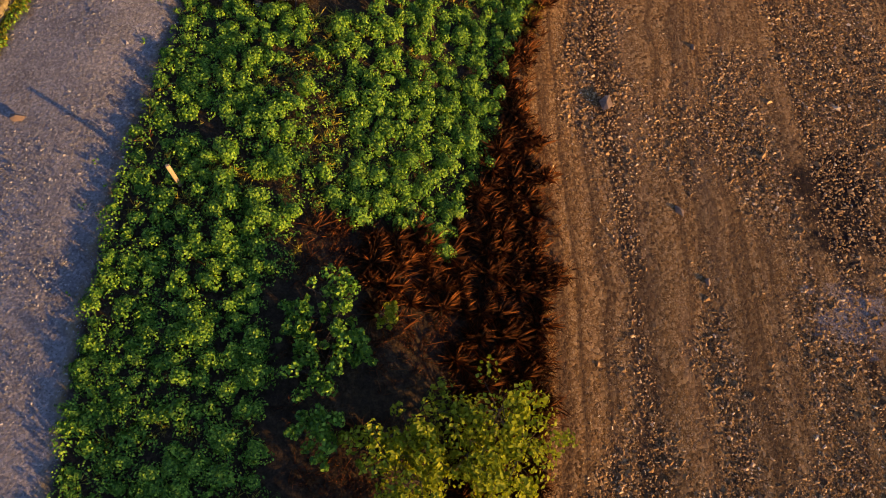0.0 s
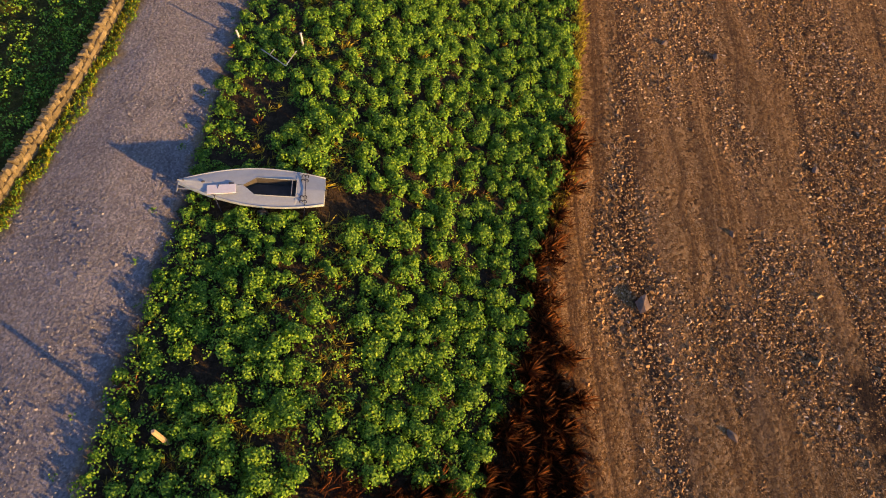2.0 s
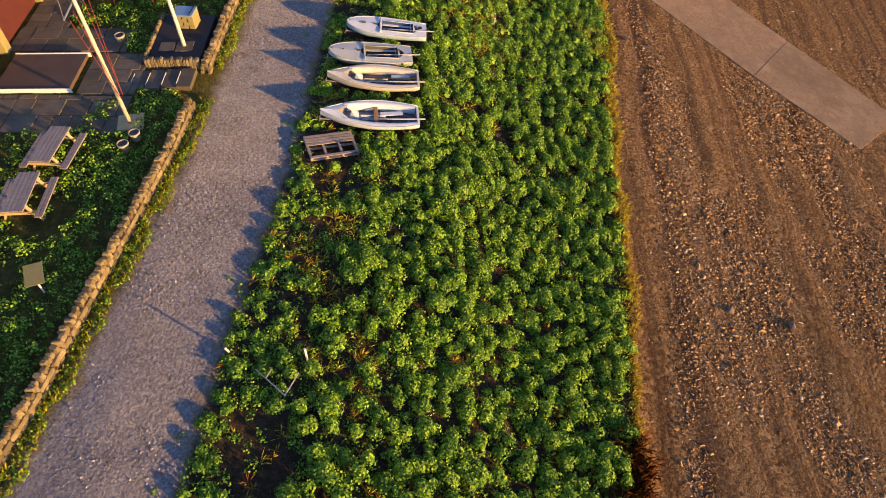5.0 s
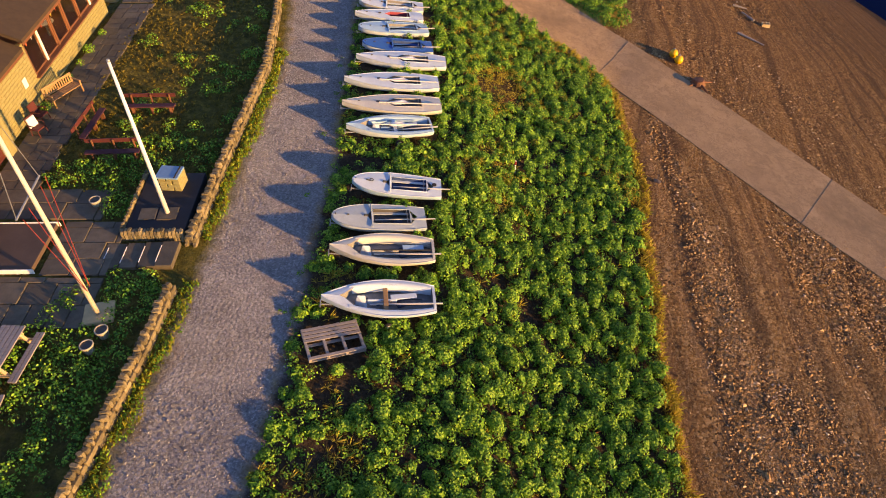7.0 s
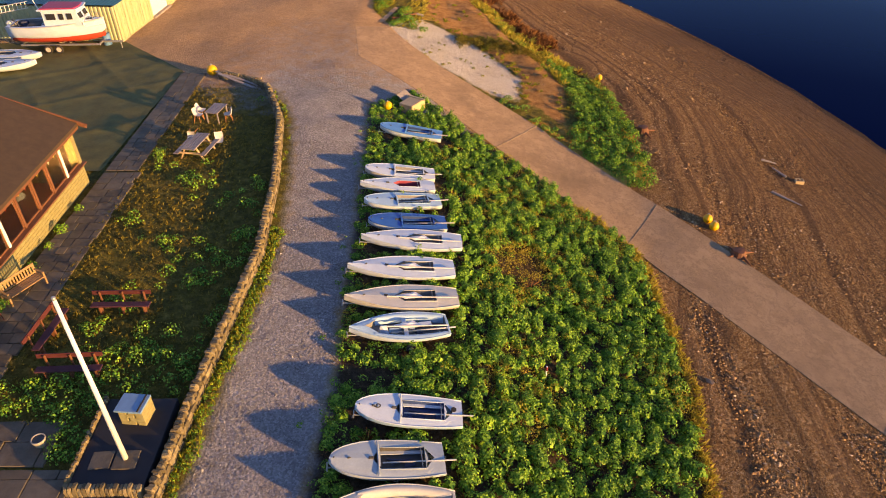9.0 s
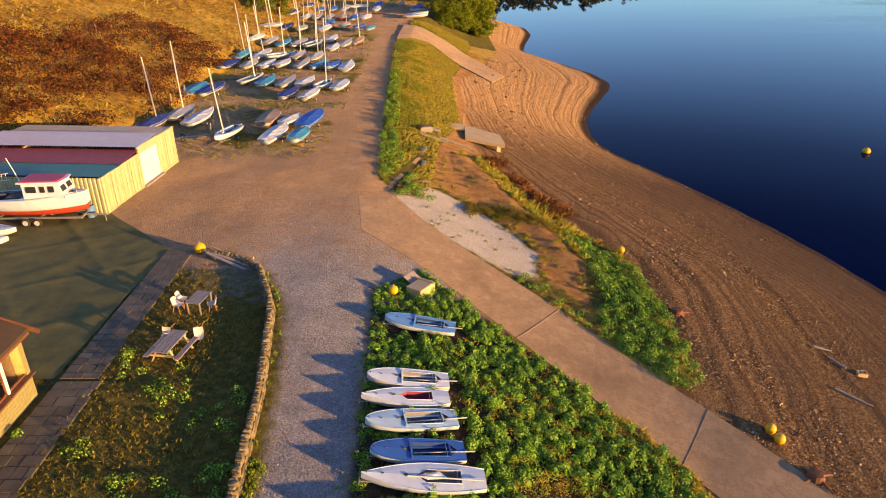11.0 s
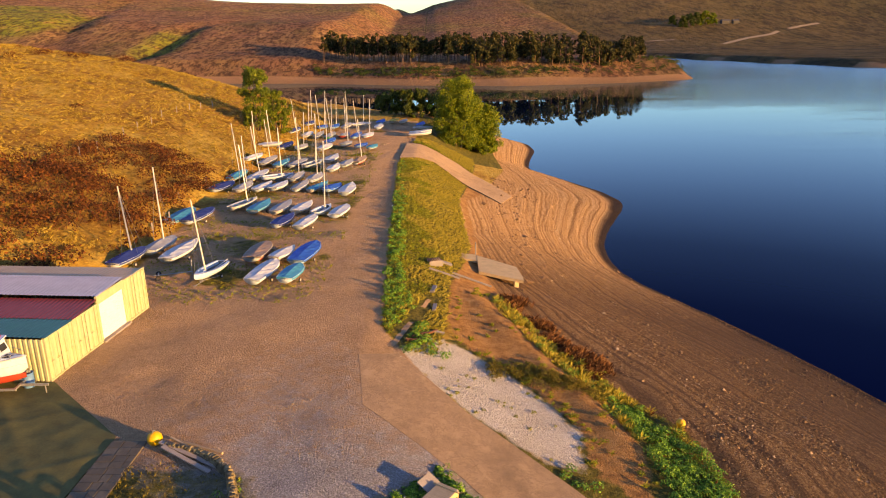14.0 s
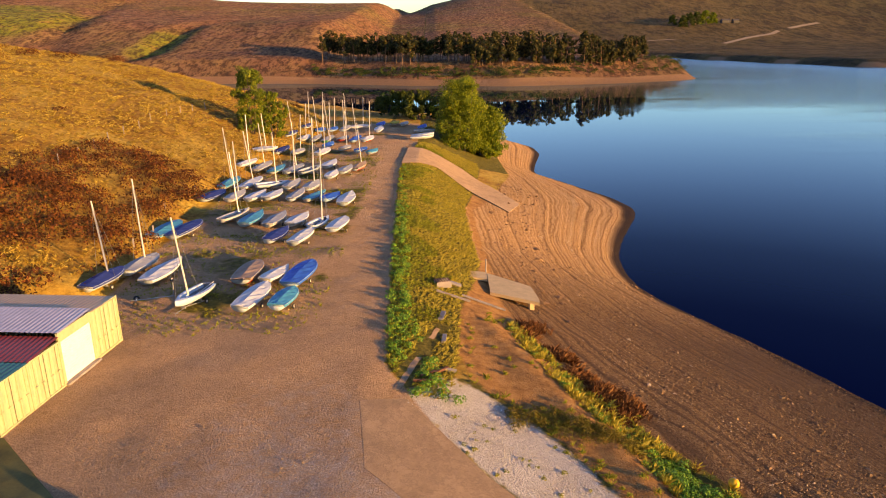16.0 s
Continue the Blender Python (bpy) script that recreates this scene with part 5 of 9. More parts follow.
        part("rudder_stock", Kit().box((-l * 0.5 - 0.03, 0, h * 0.8), (0.05, 0.06, h * 0.7), 0, 0.01), WELL_DARK, d)
    if mast:
        foot = l * 0.12
        top = Vector((foot - lean * mast * 0.09, 0, mast))
        part("mast", Kit().rod((foot, 0, h * 0.6), top, 0.075, 0.055), ALLOY, d, "bare alloy mast")
        part("rigging", Kit().rod((l * 0.47, 0, h), top * 0.96, 0.010, n=4).rod((foot - 0.3, w * 0.48, h), top * 0.94, 0.010, n=4).rod((foot - 0.3, -w * 0.48, h), top * 0.94, 0.010, n=4), GALV, d)
    return d


def tank_kit(l, w, h, form, side):
    k, rows = Kit(), []
    for s in (0.24, 0.32, 0.42, 0.55, 0.68, 0.8, 0.9, 0.97):
        hw, x, z = half_width(s, w, form), l / 2 - s * l, sheer(s, h)
        o, i = hw * 0.95, hw * 0.60
        rows.append([(x, side * o, z + 0.012), (x, side * (o * 0.6 + i * 0.4), z + 0.045), (x, side * (o * 0.25 + i * 0.75), z + 0.02), (x, side * i, z - 0.07), (x, side * i, z - 0.25)][:: side])
    return k.rings(rows, closed=False, cap=False)


def numeral(text, size, m, parent, mat):
    """Painted figures on a surface."""
    c = bpy.data.curves.new("numeral", "FONT")
    c.body, c.size, c.align_x, c.align_y, c.extrude = text, size, "CENTER", "CENTER", 0.002
    tmp = bpy.data.objects.new("numeral", c)
    scene.collection.objects.link(tmp)
    me = bpy.data.meshes.new_from_object(tmp.evaluated_get(bpy.context.evaluated_depsgraph_get()))
    bpy.data.objects.remove(tmp)
    me.materials.clear()
    me.materials.append(mat)
    ob = new("painted_number", me)
    ob.parent, ob.matrix_basis = parent, m
    return ob


def berth(bow, stern, zb, zs):
    """The pose of a boat whose bow and stern stand over those places at those keel heights, and its length."""
    b, s = Vector((*bow, zb)), Vector((*stern, zs))
    x = (b - s).normalized()
    y = Vector((0, 0, 1)).cross(x).normalized()
    z = x.cross(y)
    m = Matrix((x, y, z)).transposed().to_4x4()
    return Matrix.Translation((b + s) / 2) @ m, (b - s).length


ROW = [
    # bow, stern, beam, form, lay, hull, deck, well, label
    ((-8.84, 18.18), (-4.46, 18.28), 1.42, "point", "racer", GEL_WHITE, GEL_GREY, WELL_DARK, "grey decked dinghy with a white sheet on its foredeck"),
    ((-6.5, 35.52), (-2.7, 35.85), 1.62, "point", "open", GEL_WHITE, GEL_WHITE, WELL_GREY, "white open dinghy with rolled tanks and loose ropes"),
    ((-6.48, 37.91), (-2.74, 38.2), 1.55, "point", "open", GEL_CREAM, GEL_CREAM, WELL_GREY, "cream open dinghy with ropes and a pale locker lid"),
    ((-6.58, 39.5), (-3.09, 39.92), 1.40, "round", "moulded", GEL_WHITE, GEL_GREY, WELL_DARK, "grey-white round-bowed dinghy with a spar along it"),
    ((-5.99, 41.6), (-2.48, 41.68), 1.30, "round", "moulded", GEL_PALE, GEL_WHITE, WELL_BLUE, "white and pale blue training dinghy with a round bow"),
    ((-6.55, 45.3), (-2.87, 46.06), 1.55, "point", "open", GEL_WHITE, GEL_PALE, WELL_GREY, "pale blue-white open dinghy with folded gear inside"),
    ((-6.9, 47.1), (-2.46, 47.66), 1.45, "point", "racer", GEL_CREAM, GEL_CREAM, WELL_GREY, "cream decked racing dinghy with its boom laid on deck"),
    ((-6.98, 49.1), (-2.56, 49.55), 1.45, "point", "racer", GEL_WHITE, GEL_WHITE, WELL_GREY, "white decked racing dinghy with its boom laid on deck"),
    ((-6.6, 51.25), (-2.19, 51.5), 1.40, "point", "racer", GEL_WHITE, GEL_WHITE, WELL_GREY, "long white racing dinghy with a crumpled sheet in its cockpit"),
    ((-6.41, 52.55), (-2.88, 53.0), 1.25, "round", "moulded", GEL_WHITE, GEL_BLUE, WELL_BLUE, "blue decked training dinghy with a navy cockpit"),
    ((-6.73, 54.2), (-3.13, 54.9), 1.25, "round", "moulded", GEL_WHITE, GEL_PALE, WELL_GREY, "pale blue-white dinghy with a spar in its cockpit"),
    ((-7.04, 55.8), (-3.41, 56.25), 1.22, "point", "racer", GEL_WHITE, GEL_WHITE, WELL_RED, "white dinghy with a dark red cockpit"),
    ((-6.95, 57.3), (-3.41, 57.5), 1.22, "round", "moulded", GEL_CREAM, GEL_WHITE, WELL_GREY, "white round-bowed dinghy with a pale cockpit"),
    ((-6.5, 62.3), (-3.01, 62.0), 1.15, "round", "moulded", GEL_WHITE, GEL_SKY, WELL_BLUE, "sky blue dinghy with a navy cockpit on a trolley"),
]
for n, (bow, stern, beam, form, lay, hull, deck, well, label) in enumerate(ROW):
    drop = float(np.interp(bow[1], (20, 48, 62), (0.0, 0.1, 0.3)))
    zb = max((-0.62 if n == 0 else -0.82) - drop, height(*bow) + 0.05)
    zs = max(-1.32 - drop, height(*stern) + 0.12)
    m, length = berth(bow, stern, zb, zs)
    d = dinghy(m, length, beam, label, form, hull, deck, well, lay)
    gm, _ = berth(bow, stern, height(*bow) + 0.02, height(*stern) + 0.02)
    trolley(gm, length, beam, max((zb + zs) / 2 - (height(*bow) + height(*stern)) / 2 - 0.12, 0.06), "galvanised launching trolley with pale hubs under a dinghy")
    deckh = 0.42 * 1.02 + 0.035 * beam + 0.012
    if n == 0:
        numeral("33", 0.34, pose(-length * 0.36, 0.40, deckh + 0.012, 0, 0, -90), d, plain("faded_black_paint", (0.06, 0.06, 0.06), 0.7))
        numeral("33", 0.34, pose(-length * 0.36, -0.40, deckh + 0.012, 0, 0, -90), d, bpy.data.materials["faded_black_paint"])
        part("white_sheet", Kit().box((length * 0.20, 0.24, 0.56), (0.86, 0.34, 0.02), 8, 0.008), CLOTH_WHITE, d, "white plastic sheet tied on the foredeck")
        part("bow_rope", Kit().rod((length * 0.22, 0.1, 0.59), (length * 0.24, 0.5, 0.5), 0.012, n=5).rod((length * 0.24, 0.5, 0.5), (length * 0.2, 0.7, -0.1), 0.012, n=5), ROPE, d)
        part("stern_rope", Kit().rod((-length * 0.36, -0.5, 0.5), (-length * 0.37, 0.55, 0.5), 0.012, n=5).rod((-length * 0.37, 0.55, 0.5), (-length * 0.36, 0.8, -0.2), 0.012, n=5), ROPE, d)
    if n == 2:
        part("locker_lid", Kit().box((-length * 0.30, -0.2, 0.30), (0.78, 0.26, 0.03), 2, 0.01), GEL_PALE, d, "light blue locker lid")
        part("spar", Kit().rod((length * 0.1, 0.02, 0.34), (-length * 0.47, 0.12, 0.52), 0.025, n=6), RUBBER, d, "black spar")
    if n in (1, 5):
        part("thwart", Kit().box((-length * 0.06, 0.0, 0.36), (0.16, beam * 0.62, 0.04), 0, 0.012), WOOD_TEAK if n == 1 else GEL_WHITE, d)
        part("rudder_blade", Kit().box((-length * 0.22, -0.16, 0.33), (0.9, 0.22, 0.035), 6, 0.012), GEL_WHITE, d, "white rudder blade laid inside")
    if n == 4:
        part("deck_hatch", Kit().rod((-length * 0.42, -0.1, deckh - 0.03), (-length * 0.42, -0.1, deckh + 0.012), 0.09, n=14), RUBBER, d, "round black hatch")
        numeral("6", 0.44, pose(length * 0.30, 0.0, deckh + 0.075, 0, 0, -90), d, bpy.data.materials["faded_black_paint"])
    if n in (5, 6, 7, 8):
        part("crumpled_sheet", Kit().add([(0.25, 0.0, 0.50), (-0.55, -0.25, 0.48), (-0.9, 0.12, 0.50), (-0.1, 0.2, 0.50), (-0.4, 0.02, 0.60)], [(0, 1, 4), (1, 2, 4), (2, 3, 4), (3, 0, 4)]), CLOTH_WHITE, d, "crumpled white sail cloth")
        part("boom", Kit().rod((0.6, 0.1, 0.55), (-length * 0.48, 0.22, 0.56), 0.028), ALLOY, d)

# ---- slipways, paving and other flat works ----
def streaked(name, dark, light, stretch):
    """Worn concrete: long drag marks, blotches and a gritty face."""
    m, t, b = material(name, 0.88)
    b.inputs["Diffuse Roughness"].default_value = 0.8
    c = ramp(t, noise_tex(t, 1.0, 6, 0.7, stretch=stretch), (0.3, dark), (0.7, light))
    c = mix(t, 0.45, c, ramp(t, noise_tex(t, 0.45, 6, 0.7), (0.32, dark), (0.68, light)))
    cracks = noise_tex(t, 0.9, 8, 0.8)
    c = mix(t, ramp(t, cracks, (0.475, grey(0)), (0.5, grey(0.5)), (0.525, grey(0))), c, tuple(v * 0.45 for v in dark))
    c = mix(t, ramp(t, noise_tex(t, 0.3, 5, 0.6), (0.5, grey(0)), (0.72, grey(0.6))), c, tuple(v * 0.62 for v in dark))
    grit = noise_tex(t, 22, 4, 0.8)
    c = mix(t, ramp(t, grit, (0.3, grey(0.45)), (0.55, grey(0))), c, tuple(v * 0.6 for v in dark))
    t.links.new(c, b.inputs["Base Color"])
    bump(t, b, grit, 0.8, 0.02)
    return m


CONCRETE = streaked("brown_stained_concrete", (0.25, 0.165, 0.092), (0.46, 0.315, 0.18), (2.0, 1.2, 1.0))
CONCRETE_GREY = plain("grey_concrete", (0.60, 0.43, 0.21), 0.85, vary=0.25, scale=1.5, relief=0.3)

TAR = plain("black_felt", (0.022, 0.022, 0.026), 0.85, vary=0.4, scale=2.0)
MAT = plain("dark_green_matting", (0.125, 0.118, 0.033), 0.95, vary=0.5, scale=1.1, relief=0.4)
WHITE = plain("white_paint", (0.78, 0.77, 0.74), 0.5, vary=0.1, scale=4.0, relief=0.05)
def stone_pieces(name, dark, light, rough=0.9, scale=5.0):
    """Stones whose tone differs from piece to piece."""
    m, t, b = material(name, rough)
    oi, geo = t.nodes.new("ShaderNodeObjectInfo"), t.nodes.new("ShaderNodeNewGeometry")
    pick = maths(t, "FRACT", maths(t, "ADD", oi.outputs["Random"], geo.outputs["Random Per Island"]))
    c = mix(t, pick, dark, light)
    c = mix(t, ramp(t, noise_tex(t, scale, 6, 0.75), (0.35, grey(0.6)), (0.7, grey(0))), c, tuple(v * 0.4 for v in dark))
    t.links.new(c, b.inputs["Base Color"])
    bump(t, b, noise_tex(t, scale * 4, 5), 0.6, 0.02)
    return m


STONE = stone_pieces("gritstone", (0.12, 0.095, 0.05), (0.36, 0.29, 0.16))
BRICK = plain("buff_stone_brick", (0.28, 0.25, 0.105), 0.88, vary=0.25, scale=5.0, relief=0.4)
FLAG = stone_pieces("stone_paving", (0.12, 0.10, 0.068), (0.20, 0.165, 0.112), 0.88, 1.5)
YELLOW = plain("yellow_plastic", (0.72, 0.40, 0.008), 0.5, vary=0.15, scale=4.0, relief=0.05)


def along(line, t):
    """A place on a line of points at the share t of its length."""
    p = [Vector(q) for q in line]
    d = [0.0]
    for a, b in zip(p, p[1:]):
        d.append(d[-1] + (b - a).length)
    x = [float(np.interp(t * d[-1], d, [q[i] for q in p])) for i in range(2)]
    return x[0], x[1]


def slab(name, quad, lift, thick, mat, parent=None, n=4, crumble=0.0):
    """A slab that lies on the ground between four corners, in a grid of n by n, with its edges."""
    k, rows = Kit(), []
    for i in range(n + 1):
        row = []
        for j in range(n + 1):
            u, v = i / n, j / n
            x = (quad[0][0] * (1 - u) + quad[1][0] * u) * (1 - v) + (quad[3][0] * (1 - u) + quad[2][0] * u) * v
            y = (quad[0][1] * (1 - u) + quad[1][1] * u) * (1 - v) + (quad[3][1] * (1 - u) + quad[2][1] * u) * v
            if crumble and (i in (0, n) or j in (0, n)):
                x, y = x + random.uniform(-crumble, crumble), y + random.uniform(-crumble, crumble)
            row.append((x, y, height(x, y) + lift))
        rows.append(row)
    k.rings(rows, closed=False, cap=False)
    m = n + 1
    border = [(0, j) for j in range(m)] + [(i, n) for i in range(1, m)] + [(n, j) for j in range(n - 1, -1, -1)] + [(i, 0) for i in range(n - 1, 0, -1)]
    top = [rows[i][j] for i, j in border]
    k.rings([top, [(x, y, z - thick) for x, y, z in top]], cap=False)
    return part(name, k, mat, parent)


LOW = [(-9.5, 79.7), (-8.7, 73.8), (-3.9, 68.7), (0.3, 63.3), (3.7, 59.3), (7.0, 54.6), (10.8, 49.7), (14.3, 44.4), (18.5, 39.3)]
HIGH = [(-7.1, 80.4), (-3.5, 74.7), (1.7, 69.2), (4.9, 65.1), (9.0, 59.5), (12.2, 54.9), (15.5, 50.6), (18.5, 46.6), (21.8, 42.1)]
slipway = thing("slipway", Matrix(), "long brown concrete slipway laid in sections on the beach", "slipway", kind="structure")
JOINTS = [((-9.5, 79.7), (-7.1, 80.4)), ((-8.7, 73.8), (-3.3, 74.5)), ((-3.9, 68.7), (-1.0, 72.0)), ((0.3, 63.3), (3.2, 67.3)), ((6.55, 55.25), (9.15, 59.3)), ((14.5, 44.1), (17.6, 47.8)), ((18.5, 39.3), (21.8, 42.1))]
for rise, (a, d), (b, c) in zip((0.008, 0.012, 0.016, 0.022, 0.03, 0.04), JOINTS, JOINTS[1:]):
    slab("concrete_section", [a, b, c, d], rise, 0.5, CONCRETE, slipway, 12, 0.012)
for (ax, ay), (bx, by) in JOINTS[3:6]:
    k = Kit()
    rows = []
    for i in range(13):
        u = i / 12
        x, y = ax + (bx - ax) * u, ay + (by - ay) * u
        rows.append([(x - 0.02, y, height(x, y) + 0.044), (x + 0.02, y + 0.02, height(x, y) + 0.044), (x + 0.02, y + 0.02, height(x, y) - 0.05), (x - 0.02, y, height(x, y) - 0.05)])
    part("joint_seal", k.rings(rows), plain("pale_joint_mortar", (0.40, 0.29, 0.17), 0.9, vary=0.3) if "pale_joint_mortar" not in bpy.data.materials else bpy.data.materials["pale_joint_mortar"], slipway, "pale mortar joint")
ramp2 = thing("launching_ramp", Matrix(), "grey concrete ramp running down the far bank", "slipway", kind="structure")
RAMP_L = [(-10.4, 152.8), (-5.0, 154.8), (-2.2, 150.6), (0.3, 146.8), (4.66, 139.6)]
RAMP_R = [(-9.8, 169.6), (-6.1, 167.3), (-0.6, 163.4), (3.1, 155.7), (7.0, 146.0)]
for a, b, c, d in zip(RAMP_L, RAMP_L[1:], RAMP_R[1:], RAMP_R):
    slab("concrete_section", [a, b, c, d], 0.14, 0.7, CONCRETE, ramp2, 10, 0.02)
footpath = thing("footpath", Matrix(), "narrow worn concrete path down the grassy bank", "path", kind="structure")
slab("path_strip", [(-7.85, 81.2), (-7.5, 81.2), (-5.2, 90.6), (-5.45, 90.8)], 0.015, 0.3, CONCRETE, footpath, 14, 0.04)

matting = thing("matting", Matrix(), "large dark green mat with creases over the boat park", "matting", kind="structure")
k, rows = Kit(), []
for v in np.linspace(57.0, 76.2, 90):
    east = float(np.interp(v, (57, 70.4, 76.2), (-20.15, -19.9, -25.8)))
    rows.append([(x, v, height(x, v) + 0.03 + 0.05 * max(0.0, 1 - abs(((x * 0.16 + v * 0.12) % 1) - 0.5) * 12) + 0.035 * max(0.0, 1 - abs(((x * 0.09 - v * 0.17) % 1) - 0.5) * 14) + 0.02 * float(rough_field(x + v, v - x, 1.3, 6)) + 0.012 * float(rough_field(x, v, 0.8, 9))) for x in np.linspace(-40, east, 90)])
k.rings(rows, closed=False, cap=False)
part("mat", k, MAT, matting, smooth=True)

# paving flags: a terrace beside the clubhouse, a path along the matting, a patio by the masts
paving = thing("paving", Matrix(), "uneven weathered stone flags with weeds in the joints", "paving", kind="structure")


def flags(x0, x1, y0, y1, size, lean=0.0):
    y = y0
    while y < y1 - 0.2:
        d = min(random.uniform(0.8, 1.15) * size, y1 - y)
        x = x0
        while x < x1 - 0.15:
            w = min(random.uniform(0.7, 1.5) * size, x1 - x)
            cx, cy = x + w / 2 + lean * (y - y0), y + d / 2
            part("paving_flag", Kit().box((cx, cy, height(cx, cy) + 0.02 + random.uniform(0, 0.018)), (w - 0.022, d - 0.022, 0.08), random.uniform(-0.8, 0.8), 0.012), FLAG, paving)
            x += w
        y += d


flags(-19.9, -18.0, 41.0, 57.0, 0.6)
flags(-19.9, -18.25, 57.0, 70.0, 0.55)
flags(-20.0, -13.9, 34.2, 36.4, 0.85)
flags(-20.0, -15.0, 39.3, 41.0, 0.85)
flags(-16.2, -13.9, 36.5, 39.2, 0.8)

porch = thing("porch_ramp", Matrix(), "brown timber entrance ramp with white painted edges", "ramp", kind="structure")
part("ramp_boards", Kit().box((-17.9, 37.75, height(-17.9, 37.75) + 0.10), (3.0, 2.3, 0.16), 0, 0.01), plain("brown_deck_paint", (0.11, 0.07, 0.048), 0.8, vary=0.3, scale=1.5), porch)
part("white_edge", Kit().box((-17.85, 36.56, height(-17.9, 36.6) + 0.12), (3.1, 0.04, 0.2), 0, 0.01), WHITE, porch)
part("white_edge", Kit().box((-17.85, 38.94, height(-17.9, 38.9) + 0.12), (3.1, 0.04, 0.2), 0, 0.01), WHITE, porch)

# ---- garden walls ----
wall_line = [(float(wall_x(y)), float(y)) for y in np.arange(-8, 36.3, 0.5)], [(float(wall_x(y)), float(y)) for y in np.arange(38.1, 66.6, 0.5)] + [(-13.7, 67.2), (-14.5, 68.0), (-15.6, 68.7), (-17.2, 69.1)]
stone_wall = thing("wall_garden", Matrix(), "low dry-stone garden wall with upright coping stones", "wall", kind="structure")
blocks = []
for q in range(6):
    g = random.Random(q)
    k = Kit()
    a, b, c = 0.5, 0.5, 0.5
    ring = lambda z, s: [((x * s + g.uniform(-0.07, 0.07)), (y * s + g.uniform(-0.07, 0.07)), z) for x, y in ((-0.5, -0.38), (-0.36, -0.5), (0.36, -0.5), (0.5, -0.36), (0.5, 0.36), (0.36, 0.5), (-0.36, 0.5), (-0.5, 0.38))]
    k.rings([ring(-0.5, 0.9), ring(-0.1, 1.0), ring(0.3, 0.97), ring(0.5, 0.72)])
    blocks.append(k)
block_meshes = [k.mesh("coping_stone", STONE) for k in blocks]


def heap(points, name, mat, parent, label=""):
    """Many stones in one mesh: place, size and turn of each."""
    vs, fs, o = [], [], 0
    for (x, y, z), (sx, sy, sz), turn, q in points:
        c, s = math.cos(turn), math.sin(turn)
        v = np.array(blocks[q].v) * (sx, sy, sz)
        vs.append(np.stack([v[:, 0] * c - v[:, 1] * s + x, v[:, 0] * s + v[:, 1] * c + y, v[:, 2] + z], -1))
        fs.append([tuple(i + o for i in f) for f in blocks[q].f])
        o += len(v)
    me = bpy.data.meshes.new(name)
    me.from_pydata(np.concatenate(vs).tolist(), [], [f for g in fs for f in g])
    me.materials.append(mat)
    ob = new(name, me)
    ob.parent = parent
    return tagged(ob, label, kind="stuff")


singles, rest, core = [], [], Kit()
for line in wall_line:
    total = sum(math.dist(a, b) for a, b in zip(line, line[1:]))
    prev = None
    rows = []
    for i in range(int(total / 0.5) + 1):
        x, y = along(line, min(i * 0.5 / total, 1))
        x2, y2 = along(line, min(i * 0.5 / total + 0.002, 1)) if i * 0.5 / total < 0.99 else (x, y)
        d = Vector((x2 - x, y2 - y))
        n = Vector((-d.y, d.x)).normalized() if d.length > 1e-6 else prev
        prev = n
        z = height(x, y)
        rows.append([(x + n.x * o, y + n.y * o, z + h) for o, h in ((-0.16, -0.3), (-0.11, 0.28), (0.11, 0.28), (0.16, -0.3))])
    core.rings(rows)
    s = 0.0
    while s < total - 0.1:
        x, y = along(line, s / total)
        x2, y2 = along(line, min(s / total + 0.004, 1))
        turn = math.atan2(y2 - y, x2 - x) if (x2, y2) != (x, y) else 1.57
        z = height(x, y)
        w = random.uniform(0.07, 0.16)
        item = ((x + random.uniform(-0.04, 0.04), y, z + 0.35 + random.uniform(-0.03, 0.03)), (w * 1.05, random.uniform(0.16, 0.33), random.uniform(0.14, 0.30)), turn + random.uniform(-0.3, 0.3), random.randrange(6))
        (singles if 20 < y < 46 and len(singles) < 280 else rest).append(item)
        s += w * 0.98
    for level, (h0, h1) in enumerate(((-0.08, 0.11), (0.09, 0.29))):
        s = random.uniform(0, 0.2)
        while s < total - 0.2:
            x, y = along(line, s / total)
            x2, y2 = along(line, min(s / total + 0.004, 1))
            turn = math.atan2(y2 - y, x2 - x)
            w = random.uniform(0.18, 0.42)
            for side in (-1, 1):
                o = side * (0.15 - 0.03 * level)
                rest.append(((x - math.sin(turn) * o, y + math.cos(turn) * o, height(x, y) + (h0 + h1) / 2), (w, 0.14, (h1 - h0) * 0.98), turn, random.randrange(6)))
            s += w * 1.02
part("wall_core", core, plain("wall_hearting", (0.10, 0.075, 0.045), 0.95), stone_wall)
heap(rest, "wall_stones", STONE, stone_wall)
for (x, y, z), (sx, sy, sz), turn, q in singles:
    ob = new("coping_stone", block_meshes[q])
    ob.parent = stone_wall
    ob.matrix_basis = Matrix.LocRotScale((x, y, z), Euler((0, 0, turn)), (sx, sy, sz))

